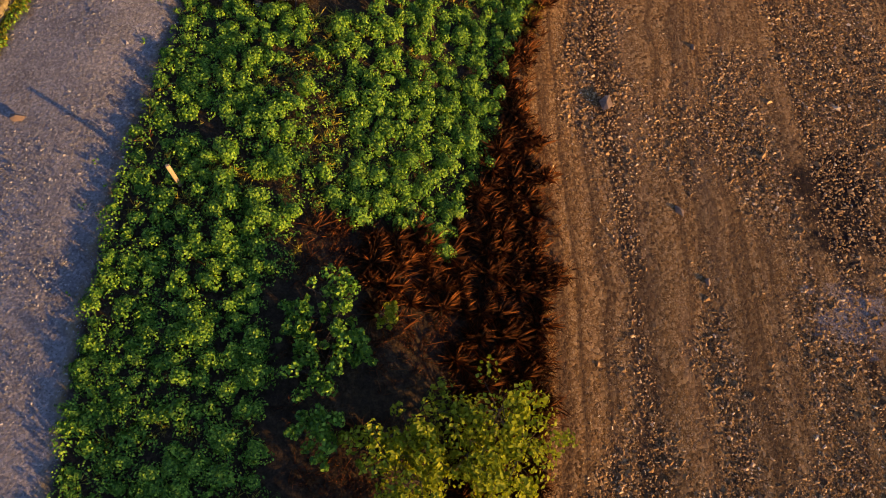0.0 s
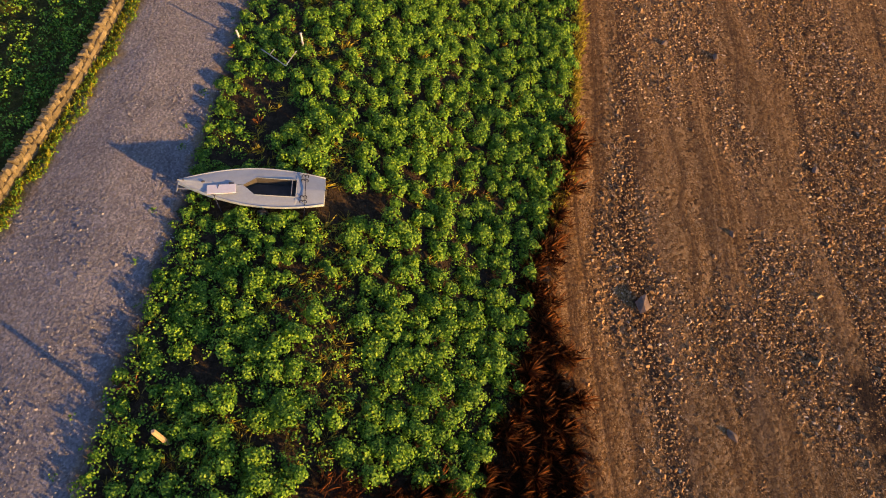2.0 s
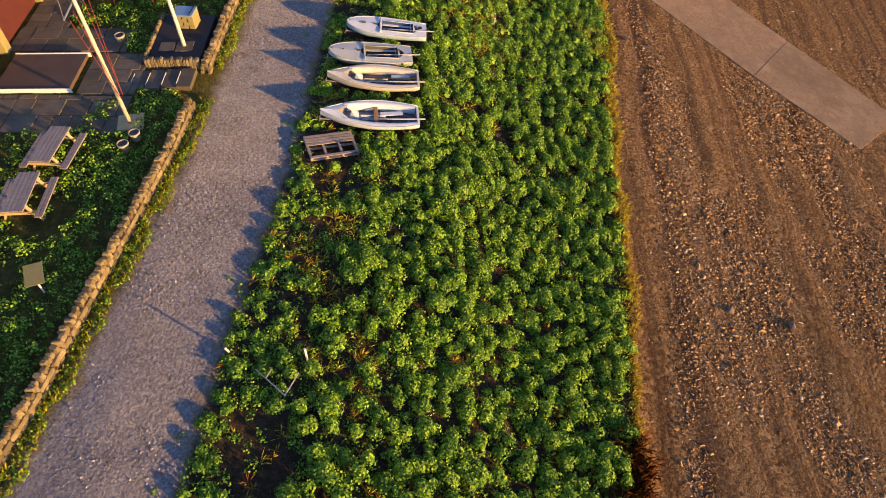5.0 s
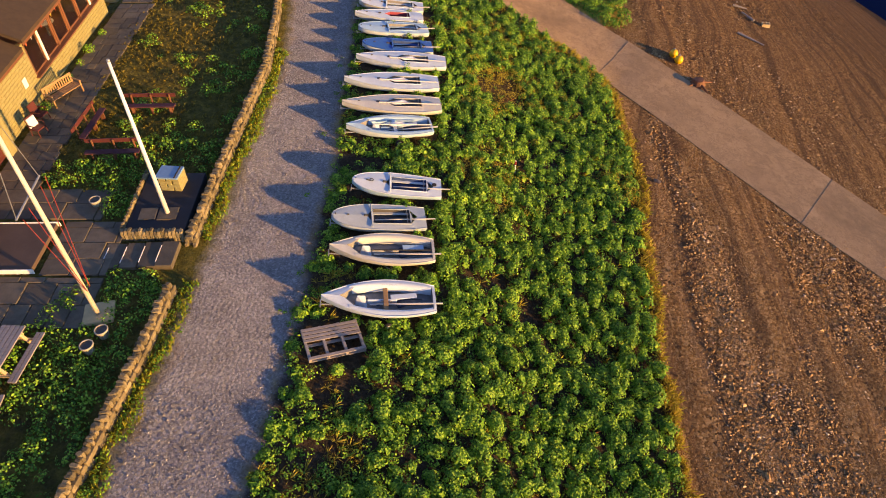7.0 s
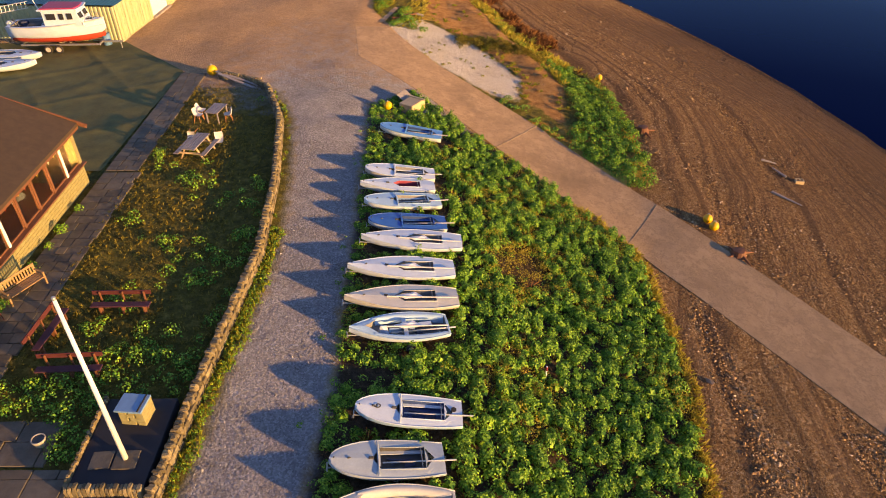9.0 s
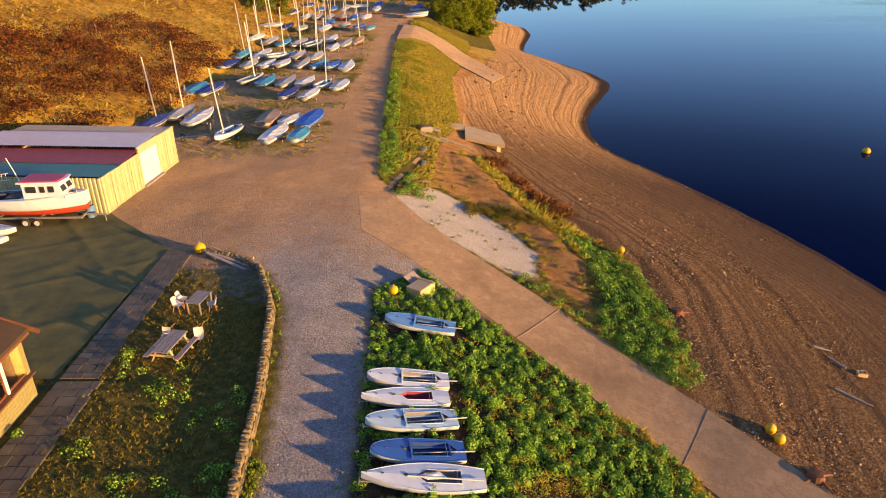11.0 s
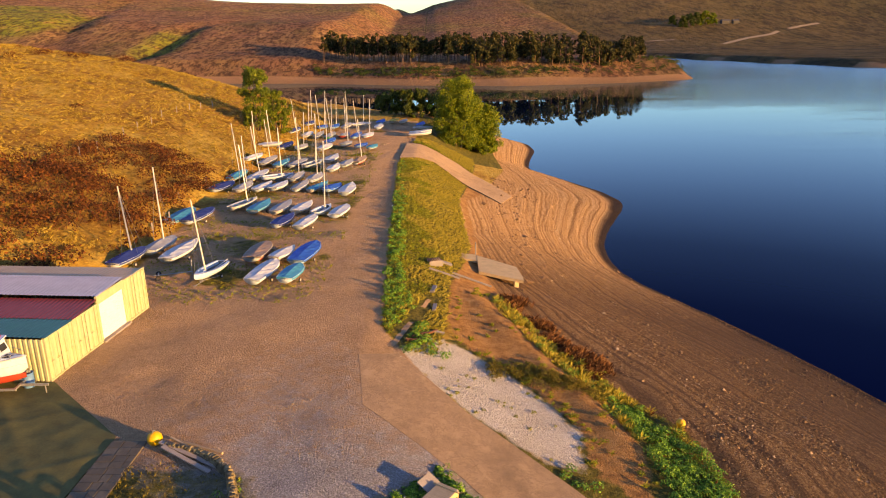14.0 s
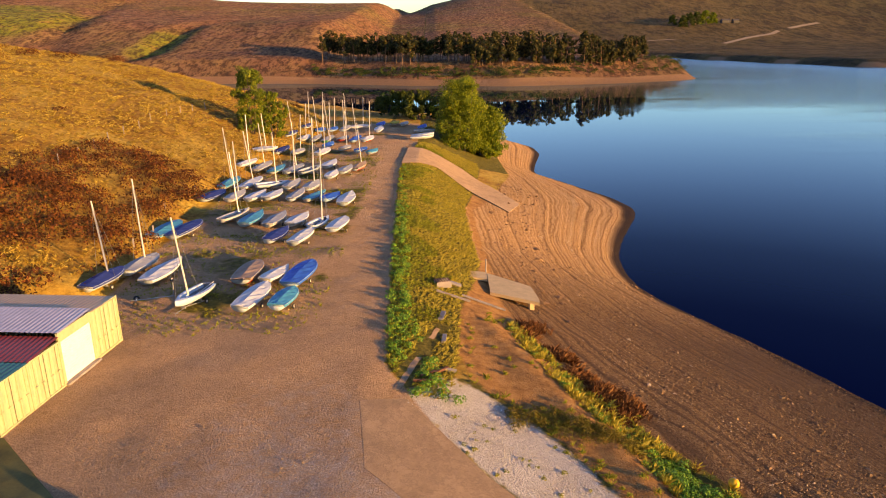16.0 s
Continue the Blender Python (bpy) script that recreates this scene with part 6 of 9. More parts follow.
# planter with the flagpole
planter = thing("planter", pose(-12.75, 40.1, height(-12.75, 40.1)), "raised stone-edged bed covered with black felt", "planter")
part("bed", Kit().box((0, 0, 0.14), (2.2, 3.3, 0.36), 0, 0.02), TAR, planter)
edging = []
for a, b in (((-1.15, -1.7), (1.1, -1.75)), ((-1.15, -1.7), (-1.2, 1.7))):
    d = math.dist(a, b)
    for i in range(int(d / 0.13)):
        t = (i + 0.5) / int(d / 0.13)
        turn = math.atan2(b[1] - a[1], b[0] - a[0])
        st = new("edging_stone", block_meshes[i % 6])
        st.parent = planter
        st.matrix_basis = Matrix.LocRotScale((a[0] * (1 - t) + b[0] * t, a[1] * (1 - t) + b[1] * t, 0.17), Euler((0, 0, turn)), (0.13, 0.26 if a[1] == b[1] or abs(a[1] - b[1]) < 0.2 else 0.12, 0.5 + 0.06 * (i % 3)))
part("cover_plate", Kit().box((-0.45, -0.75, 0.34), (0.62, 0.62, 0.05), 4, 0.01), FLAG, planter)
part("cover_plate", Kit().box((0.28, -0.75, 0.34), (0.70, 0.66, 0.05), 2, 0.01), FLAG, planter)
cabinet = thing("stone_pillar", pose(-12.65, 41.0, height(-12.6, 41) + 0.32, 0, 0, -6), "square buff stone pillar with a blue-grey slate lid", "pillar")
for r in range(4):
    for c in range(3):
        part("stone_block", Kit().box(((c - 1) * 0.27 + (0.05 if r % 2 else -0.05) * (c == 1), 0, 0.08 + r * 0.155), (0.262, 0.66, 0.147), 0, 0.012), BRICK, cabinet)
part("lid", Kit().box((-0.03, -0.02, 0.65), (0.88, 0.74, 0.06), 0, 0.01), plain("blue_grey_slate", (0.20, 0.33, 0.46), 0.18, vary=0.15, scale=3.0), cabinet, "smooth blue-grey lid")
part("lid_strip", Kit().box((0.28, -0.02, 0.69), (0.05, 0.7, 0.03), 0, 0.006), RUBBER, cabinet)

flagpole = thing("flagpole", pose(-12.5, 39.4, height(-12.5, 39.4) + 0.3), "tall white painted flagpole standing on the planter", "flagpole")
part("pole", Kit().rod((0, 0, 0), (0, 0, 6.25), 0.085, 0.05, 14), WHITE, flagpole, smooth=True)
part("finial", Kit().ball((0, 0, 6.3), 0.06, 10), GALV, flagpole, smooth=True)
part("base_plate", Kit().rod((0, 0, 0), (0, 0, 0.05), 0.16, n=14), GALV, flagpole)
signal = thing("signal_mast", pose(-13.56, 34.79, height(-13.56, 34.79)), "white signal mast with a yard and red stays", "mast")
part("pole", Kit().rod((0, 0, 0), (0, 0, 9.0), 0.08, 0.055, 14), plain("cream_paint", (0.60, 0.54, 0.45), 0.5, vary=0.12), signal, smooth=True)
part("yard", Kit().rod((-0.12, -0.85, 5.0), (-0.12, 0.85, 5.15), 0.03), GALV, signal)
part("concrete_base", Kit().box((0, 0.05, 0.04), (0.95, 0.9, 0.16), 12, 0.03), CONCRETE_GREY, signal)
RED_ROPE = plain("red_rope", (0.24, 0.025, 0.022), 0.8, vary=0.2, scale=20)
for q, z in ((-0.82, 5.0), (0.82, 5.15), (0.45, 5.1), (-0.4, 5.05)):
    part("stay", Kit().rod((0.05, q, z), (0.14, math.copysign(0.1, q), 1.3), 0.011, n=5), RED_ROPE, signal, "red rope stay")
part("upper_stay", Kit().rod((-0.12, -0.82, 5.0), (0, 0, 8.6), 0.012, n=4).rod((-0.12, 0.82, 5.15), (0, 0, 8.6), 0.012, n=4), GALV, signal)

stairs = thing("garden_steps", Matrix(), "shallow garden steps with white painted nosings", "steps", kind="structure")
for i, x in enumerate((-11.75, -12.35, -13.0, -13.65)):
    z = height(x, 37.5)
    part("step", Kit().box((x - 0.28, 37.45, z + 0.12 - 0.05 * i), (0.6, 1.2, 0.2), 0, 0.015), FLAG, stairs)
    part("nosing", Kit().box((x - 0.58, 37.45, z + 0.135 - 0.05 * i), (0.035, 0.8, 0.2), 0, 0.01), WHITE, stairs)


def picnic_table(m, label):
    t = thing("picnic_table", m, label, "picnic table", "picnic tables in the garden")
    for i in range(5):
        part("top_board", Kit().box(((i - 2) * 0.15, 0, 0.73), (0.135, 1.85, 0.04), 0, 0.008), WOOD_GREY, t)
    for s in (-1, 1):
        for j in range(2):
            part("seat_board", Kit().box((s * (0.66 + 0.14 * j), 0, 0.44), (0.125, 1.85, 0.04), 0, 0.008), WOOD_GREY, t)
        part("seat_beam", Kit().box((0, s * 0.68, 0.40), (1.62, 0.05, 0.10), 0, 0.008), WOOD_PALE, t)
        part("top_beam", Kit().box((0, s * 0.68, 0.67), (0.76, 0.05, 0.08), 0, 0.008), WOOD_PALE, t)
        for q in (-1, 1):
            part("leg", Kit().box((q * 0.46, s * 0.63, 0.35), (0.05, 0.10, 0.78), tilt=Matrix.Rotation(radians(-27 * q), 3, "Y")), WOOD_PALE, t)
    return t


def at(x, y, turn=0.0, lift=0.0):
    return pose(x, y, height(x, y) + lift, 0, 0, turn)


picnic_table(at(-15.75, 30.5, 3), "weathered grey timber picnic table standing among leafy plants")
picnic_table(at(-15.6, 32.85, -4), "weathered grey timber picnic table with pale cut beams")
picnic_table(at(-15.75, 58.9, -10), "grey timber picnic table on the rough lawn")


def bench(m, mat, label, tall=0.9, group=""):
    """A slatted bench along x, its front towards -y."""
    t = thing("garden_bench", m, label, "bench", group)
    for i in range(4):
        part("seat_slat", Kit().box((0, -0.22 + i * 0.125, 0.43), (1.6, 0.105, 0.03), 0, 0.006), mat, t)
    part("back_rail", Kit().box((0, 0.27, tall - 0.05), (1.6, 0.05, 0.09), 0, 0.01), mat, t)
    part("back_rail", Kit().box((0, 0.25, 0.5), (1.6, 0.04, 0.06), 0, 0.01), mat, t)
    for i in range(13):
        part("back_slat", Kit().box((-0.72 + i * 0.12, 0.26, (tall + 0.45) / 2), (0.06, 0.022, tall - 0.56), 0), mat, t)
    for s in (-1, 1):
        part("front_leg", Kit().box((s * 0.76, -0.24, 0.31), (0.065, 0.065, 0.62), 0, 0.008), mat, t)
        part("back_leg", Kit().box((s * 0.76, 0.27, tall / 2), (0.065, 0.065, tall), 0, 0.008), mat, t)
        part("armrest", Kit().box((s * 0.76, 0.0, 0.64), (0.08, 0.6, 0.035), 0, 0.01), mat, t)
    return t


bench(at(-19.25, 47.35, 90 - 28), WOOD_TEAK, "slatted teak garden bench against the clubhouse wall")
WOOD_PLUM = wood_material("plum_stained_timber", (0.035, 0.012, 0.02), (0.085, 0.022, 0.035))


def plank_bench(m, label):
    """A long bench of two broad planks on posts, its back towards +y."""
    t = thing("garden_bench", m, label, "bench", "red benches")
    part("seat_plank", Kit().box((0, -0.05, 0.42), (2.2, 0.28, 0.05), 0, 0.012), WOOD_PLUM, t, "dark plum seat plank")
    part("back_plank", Kit().box((0, 0.28, 0.74), (2.2, 0.045, 0.17), tilt=Matrix.Rotation(radians(-8), 3, "X")), WOOD_RED, t)
    for x in (-0.8, 0.05, 0.85):
        part("post", Kit().box((x, 0.22, 0.40), (0.06, 0.06, 0.82), 0, 0.008), WOOD_DARK, t)
        part("foot", Kit().box((x, -0.05, 0.2), (0.06, 0.2, 0.4), 0, 0.008), WOOD_DARK, t)
    return t


plank_bench(at(-15.1, 46.3, 0), "long low dark red plank bench among weeds")
plank_bench(at(-17.15, 44.9, 87), "long low dark red plank bench beside the paving")
plank_bench(at(-15.65, 43.0, 2), "long low dark red plank bench in leafy plants")


def chair(m, mat, label, group="", cushion=None):
    t = thing("garden_chair", m, label, "chair", group)
    part("seat", Kit().box((0, 0, 0.42), (0.48, 0.46, 0.04), 0, 0.015), mat, t)
    part("backrest", Kit().box((0, 0.23, 0.68), (0.46, 0.035, 0.46), tilt=Matrix.Rotation(radians(-9), 3, "X")), mat, t)
    for sx in (-1, 1):
        for sy in (-1, 1):
            part("leg", Kit().rod((sx * 0.21, sy * 0.19, 0.42), (sx * 0.24, sy * 0.22, 0), 0.022, n=6), mat, t)
        part("armrest", Kit().box((sx * 0.25, 0.0, 0.62), (0.05, 0.44, 0.03), 0, 0.01), mat, t)
    if cushion:
        part("cushion", Kit().box((0, 0.19, 0.66), (0.42, 0.08, 0.42), tilt=Matrix.Rotation(radians(-9), 3, "X")), cushion, t, "pale striped cushion")
    return t


chair(at(-19.3, 44.6, 70), WOOD_RED, "reddish slatted chair with a pale cushion", "chairs by the clubhouse", CLOTH_WHITE)
chair(at(-19.6, 45.6, 80), WOOD_RED, "reddish slatted garden chair near the wall", "chairs by the clubhouse")
small_table = thing("garden_table", at(-15.75, 63.0, -12), "small weathered slatted garden table on the lawn", "table")
for i in range(5):
    part("top_slat", Kit().box(((i - 2) * 0.16, 0, 0.71), (0.145, 1.3, 0.03), 0, 0.006), WOOD_GREY, small_table)
for sx in (-1, 1):
    for sy in (-1, 1):
        part("leg", Kit().box((sx * 0.33, sy * 0.55, 0.35), (0.06, 0.06, 0.7)), WOOD_GREY, small_table)
SHELL = plain("white_chair_plastic", (0.60, 0.59, 0.56), 0.45, vary=0.15, scale=5.0, relief=0.04)
LEG_WOOD = wood_material("orange_chair_timber", (0.30, 0.12, 0.04), (0.48, 0.22, 0.08))


def shell_chair(m, label):
    """A moulded shell on four splayed timber legs."""
    t = thing("garden_chair", m, label, "chair", "white garden chairs")
    rows = []
    for y, z, w, dish in ((-0.22, 0.43, 0.19, 0.02), (-0.1, 0.41, 0.22, 0.04), (0.08, 0.40, 0.22, 0.05), (0.17, 0.44, 0.22, 0.05), (0.21, 0.56, 0.21, 0.04), (0.24, 0.70, 0.19, 0.03), (0.26, 0.80, 0.13, 0.01)):
        rows.append([(-w, y - dish, z + dish), (-w * 0.6, y, z), (0, y, z), (w * 0.6, y, z), (w, y - dish, z + dish)])
    under = [[(x, y + 0.016, z - 0.016) for x, y, z in r] for r in rows]
    part("shell", Kit().rings(rows, closed=False, cap=False).rings(under, closed=False, cap=False), SHELL, t, smooth=True)
    for sx in (-1, 1):
        for sy in (-1, 1):
            part("leg", Kit().rod((sx * 0.13, sy * 0.12, 0.40), (sx * 0.22, sy * 0.21, 0), 0.022, 0.015, n=6), LEG_WOOD, t, "orange timber leg")
    return t


for x, y, turn in ((-16.75, 62.75, 75), (-16.75, 63.35, 82), (-15.1, 62.9, -72)):
    shell_chair(at(x, y, turn), "white shell chair with orange timber legs on the lawn")
for x, y, turn in ((-16.45, 60.9, 172), (-15.15, 60.9, 195)):
    shell_chair(pose(x, y, height(x, y) + 0.27, -88, 0, turn), "white shell chair with timber legs tipped on its back")
for ax, ay, bx, by in ((-17.35, 69.2, -14.4, 67.75), (-17.1, 68.8, -14.6, 67.35)):
    pk = thing("plank", Matrix(), "long weathered plank lying inside the garden wall", "plank", "planks by the wall")
    a, b = Vector((ax, ay, height(ax, ay) + 0.45)), Vector((bx, by, height(bx, by) + 0.12))
    part("board", Kit().box((a + b) / 2, ((b - a).length, 0.2, 0.06), tilt=(b - a).to_track_quat("X", "Z").to_matrix()), WOOD_GREY, pk)


def pot(x, y, label):
    t = thing("plant_pot", at(x, y), label, "plant pot", "cream pots")
    ring = lambda r, z: [(r * math.cos(2 * math.pi * i / 16), r * math.sin(2 * math.pi * i / 16), z) for i in range(16)]
    part("pot", Kit().rings([ring(0.15, 0), ring(0.19, 0.25), ring(0.215, 0.3), ring(0.215, 0.36), ring(0.18, 0.36), ring(0.17, 0.28)], cap=False), plain("cream_pot_plastic", (0.36, 0.33, 0.25), 0.6), t, smooth=True)
    part("soil", Kit().rod((0, 0, 0.28), (0, 0, 0.335), 0.178, n=16), WELL_DARK, t, "dark potting soil")


pot(-13.35, 33.35, "cream plastic plant pot with dry soil")
pot(-13.1, 33.95, "cream plastic plant pot with dry soil")
pot(-15.4, 40.1, "cream plant pot beside the leafy planter")
board = thing("notice_board", at(-14.1, 27.0, 20), "small green board on a low white post", "sign")
part("board", Kit().box((0, 0.15, 0.62), (0.55, 0.75, 0.03), tilt=Matrix.Rotation(radians(14), 3, "X")), plain("faded_green_board", (0.16, 0.17, 0.08), 0.6, vary=0.2), board)
part("post", Kit().rod((0.05, -0.1, 0), (0.05, -0.1, 0.55), 0.03), WHITE, board)

pallet = thing("pallet", at(-5.95, 34.05, 18, 0.22), "weathered timber pallet with some boards missing", "pallet")
pallet.matrix_basis = pose(-5.95, 34.05, height(-5.95, 34.05) + 0.12, 0, 8, 20)
for y in (0.55, 0.40, 0.25, 0.10, -0.6):
    part("deck_board", Kit().box((0, y, 0.15), (1.85, 0.115, 0.025), random.uniform(-0.6, 0.6), 0.004), WOOD_GREY, pallet)
for x in (-0.88, -0.3, 0.3, 0.88):
    part("bearer", Kit().box((x, 0, 0.085), (0.09, 1.3, 0.10), 0, 0.006), WOOD_GREY, pallet)
for y in (0.55, 0, -0.6):
    part("bottom_board", Kit().box((0, y, 0.02), (1.85, 0.115, 0.025), 0, 0.004), WOOD_GREY, pallet)

trestle = thing("broken_frame", at(-6.6, 24.0), "broken grey tubular frame lying in the weeds", "debris")
part("tube", Kit().rod((-0.55, 0.35, 0.32), (0.42, -0.5, 0.34), 0.02), GALV, trestle)
part("tube", Kit().rod((0.42, -0.5, 0.34), (0.72, 0.2, 0.36), 0.02), GALV, trestle)
part("tube", Kit().rod((-0.2, 0.05, 0.34), (-0.1, 0.35, 0.30), 0.018), GALV, trestle)
for x, y, dx, dy, zz in ((-8.05, 25.0, 0.08, -0.25, 0.65), (-5.75, 24.8, 0.0, 0.05, 0.75)):
    stake = thing("stake", at(x, y), "short white marker stake in the ground", "stake", "marker stakes")
    part("shaft", Kit().rod((0, 0, 0), (dx, dy, zz), 0.035, n=8), WHITE, stake)
post = thing("mooring_post", at(-7.75, 10.4), "worn pale timber post standing in leafy plants", "post")
part("shaft", Kit().box((0, 0, 0.52), (0.11, 0.10, 1.1), 20, 0.015), WOOD_PALE, post)
red_marker = thing("marker_buoy", at(0.9, 44.9), "red and white marker post in the leafy plants", "marker")
part("shaft", Kit().rod((0, 0, 0), (0, 0, 0.75), 0.035, 0.03), CLOTH_WHITE, red_marker)
part("red_band", Kit().rod((0, 0, 0.55), (0, 0, 0.73), 0.05, 0.045), RED_ROPE, red_marker)


def buoy(x, y, r, lift, label):
    b = thing("buoy", at(x, y, random.uniform(0, 360), lift), label, "buoy", "yellow buoys")
    part("float", Kit().ball((0, 0, r * 0.97), r, 18), YELLOW, b, smooth=True)
    part("eye", Kit().torus((0, 0, r * 1.98), (1, 0, 0), 0.07, 0.02, 10, 5), GALV, b)


buoy(-17.75, 69.6, 0.34, 0.05, "large yellow mooring buoy at the end of the wall")
buoy(-6.2, 65.6, 0.26, 0.1, "yellow mooring buoy among the weeds")
buoy(8.95, 76.2, 0.27, 0.05, "yellow buoy at the edge of the beach")
buoy(11.6, 58.0, 0.26, 0.0, "yellow buoy lying beside the slipway")
buoy(11.75, 57.35, 0.26, 0.0, "yellow buoy lying beside the slipway")
for q, (a, b) in enumerate((((-17.2, 70.0), (-14.4, 68.6)), ((-17.0, 69.6), (-14.9, 68.2)))):
    p = thing("timber_pole", Matrix(), "long pale timber pole lying along the wall", "pole", "poles by the wall")
    part("pole", Kit().rod((*a, height(*a) + 0.12 + 0.3 * q), (*b, height(*b) + 0.25), 0.06), WOOD_PALE, p)
chest = thing("storage_box", at(-4.75, 66.3, -35), "pale plywood box with a tilted lid in the weeds", "box")
part("box", Kit().box((0, 0, 0.3), (1.0, 1.35, 0.6), 0, 0.03), WOOD_PALE, chest)
part("lid", Kit().box((-0.75, 0.45, 0.45), (1.0, 0.9, 0.05), tilt=Matrix.Rotation(radians(28), 3, "Y")), WOOD_GREY, chest, "grey weathered loose lid")
part("batten", Kit().box((0, 0.45, 0.63), (1.3, 0.07, 0.06), 0, 0.008), WOOD_PALE, chest)

# ---- clubhouse ----
GLASS, gt, gb = material("window_glass", 0.03)
gb.inputs["Base Color"].default_value = (0.92, 0.94, 0.95, 1)
gb.inputs["Transmission Weight"].default_value = 1.0
gb.inputs["IOR"].default_value = 1.45
SHINGLE = plain("brown_roof_shingle", (0.058, 0.037, 0.021), 0.9, vary=0.35, scale=3.0, relief=0.4)
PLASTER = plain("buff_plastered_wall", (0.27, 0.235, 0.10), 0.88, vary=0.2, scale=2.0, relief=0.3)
house = thing("clubhouse", pose(0, 0, height(-20.3, 50)), "single-storey buff stone clubhouse with a brown shingle roof", "house")
X0, X1, Y0, Y1, SILL, HEAD = -20.3, -29.0, 47.6, 56.0, 1.0, 2.65
part("plinth", Kit().box((X0 - 0.15, (Y0 + Y1) / 2, SILL / 2 - 0.2), (0.27, Y1 - Y0, SILL + 0.4), 0, 0.01), BRICK, house)
course = 0
while 0.16 * course + 0.14 < SILL:
    y = Y0 + (0.0 if course % 2 else -0.2)
    while y < Y1:
        a, b = max(y, Y0), min(y + 0.42, Y1)
        if b - a > 0.08:
            part("stone_brick", Kit().box((X0 - 0.01, (a + b) / 2, 0.16 * course + 0.08), (0.05, b - a - 0.018, 0.142), 0, 0.006), BRICK, house)
        y += 0.42
    course += 1
part("sill", Kit().box((X0 + 0.02, (Y0 + Y1) / 2, SILL + 0.03), (0.34, Y1 - Y0 + 0.1, 0.06), 0, 0.01), WOOD_DARK, house)
bays = np.linspace(Y0 + 0.1, Y1 - 0.1, 7)
for i, y in enumerate(bays):
    part("window_post", Kit().box((X0 - 0.08, y, (SILL + HEAD) / 2), (0.14, 0.13, HEAD - SILL), 0, 0.01), WHITE if i in (1, 5) else WOOD_DARK, house)
for a, b in zip(bays, bays[1:]):
    w = part("window", Kit().box((X0 - 0.09, (a + b) / 2, SILL + 0.10), (0.06, b - a - 0.12, 0.08)).box((X0 - 0.09, (a + b) / 2, HEAD - 0.04), (0.06, b - a - 0.12, 0.08)).box((X0 - 0.09, a + 0.08, (SILL + HEAD) / 2), (0.06, 0.06, HEAD - SILL)).box((X0 - 0.09, b - 0.08, (SILL + HEAD) / 2), (0.06, 0.06, HEAD - SILL)), WOOD_DARK, house)
    part("pane", Kit().box((X0 - 0.10, (a + b) / 2, (SILL + HEAD) / 2), (0.012, b - a - 0.14, HEAD - SILL - 0.2)), GLASS, w).visible_shadow = False
part("lintel", Kit().box((X0 - 0.08, (Y0 + Y1) / 2, HEAD + 0.1), (0.16, Y1 - Y0, 0.2), 0, 0.01), WOOD_DARK, house)
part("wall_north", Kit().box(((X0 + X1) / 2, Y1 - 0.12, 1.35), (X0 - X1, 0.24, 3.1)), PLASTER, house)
part("inner_lining", Kit().box(((X0 + X1) / 2 - 0.2, Y1 - 0.27, 1.35), (X0 - X1 - 0.5, 0.04, 2.9)), plain("brown_panelling", (0.10, 0.065, 0.04), 0.7, vary=0.3), house, "brown timber panelling")
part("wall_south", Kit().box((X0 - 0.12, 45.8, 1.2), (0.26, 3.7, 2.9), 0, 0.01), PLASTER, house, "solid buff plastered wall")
course = 0
while 0.16 * course + 0.14 < 2.5:
    y = 43.95 + (0.0 if course % 2 else -0.2)
    while y < 47.6:
        a, b = max(y, 43.95), min(y + 0.42, 47.6)
        if b - a > 0.08:
            part("stone_brick", Kit().box((X0 + 0.005, (a + b) / 2, 0.16 * course + 0.08), (0.05, b - a - 0.018, 0.142), 0, 0.006), BRICK, house)
        y += 0.42
    course += 1
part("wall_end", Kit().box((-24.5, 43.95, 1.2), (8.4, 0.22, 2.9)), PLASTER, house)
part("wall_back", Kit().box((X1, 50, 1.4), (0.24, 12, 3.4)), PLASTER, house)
part("floor_slab", Kit().box(((X0 + X1) / 2, 50, 0.02), (X0 - X1 - 0.3, 11.8, 0.1)), WOOD_DARK, house)
part("wall_sign", Kit().box((X0 + 0.045, 46.6, 1.35), (0.02, 0.32, 0.42), 0, 0.006), CLOTH_WHITE, house, "small blank white wall sign")


def roof(ya, yb, eave_x, eave_z, ridge_x, ridge_z, name, nrows):
    """A slope of shingle courses, each lapped over the one below."""
    r = part(name, Kit().add([(eave_x, ya, eave_z), (eave_x, yb, eave_z), (ridge_x, yb, ridge_z), (ridge_x, ya, ridge_z), (eave_x, ya, eave_z - 0.14), (eave_x, yb, eave_z - 0.14), (ridge_x, yb, ridge_z - 0.14), (ridge_x, ya, ridge_z - 0.14)], [(0, 1, 2, 3), (7, 6, 5, 4), (0, 4, 5, 1), (1, 5, 6, 2), (3, 2, 6, 7), (0, 3, 7, 4)]), SHINGLE, house)
    n = Vector((ridge_z - eave_z, 0, eave_x - ridge_x)).normalized()
    turn = Matrix.Rotation(math.atan2(ridge_z - eave_z, eave_x - ridge_x), 3, "Y")
    for i in range(nrows):
        u = (i + 0.5) / nrows
        c = Vector((eave_x + (ridge_x - eave_x) * u, (ya + yb) / 2, eave_z + (ridge_z - eave_z) * u)) + n * 0.016
        part("shingle_course", Kit().box(c, (abs(ridge_x - eave_x) / nrows * 1.12, yb - ya + 0.04, 0.02), tilt=turn @ Matrix.Rotation(radians(1.6), 3, "Y")), SHINGLE, r)
    part("fascia", Kit().box((eave_x - 0.03, (ya + yb) / 2, eave_z - 0.16), (0.05, yb - ya, 0.2)), WOOD_DARK, r)
    return r


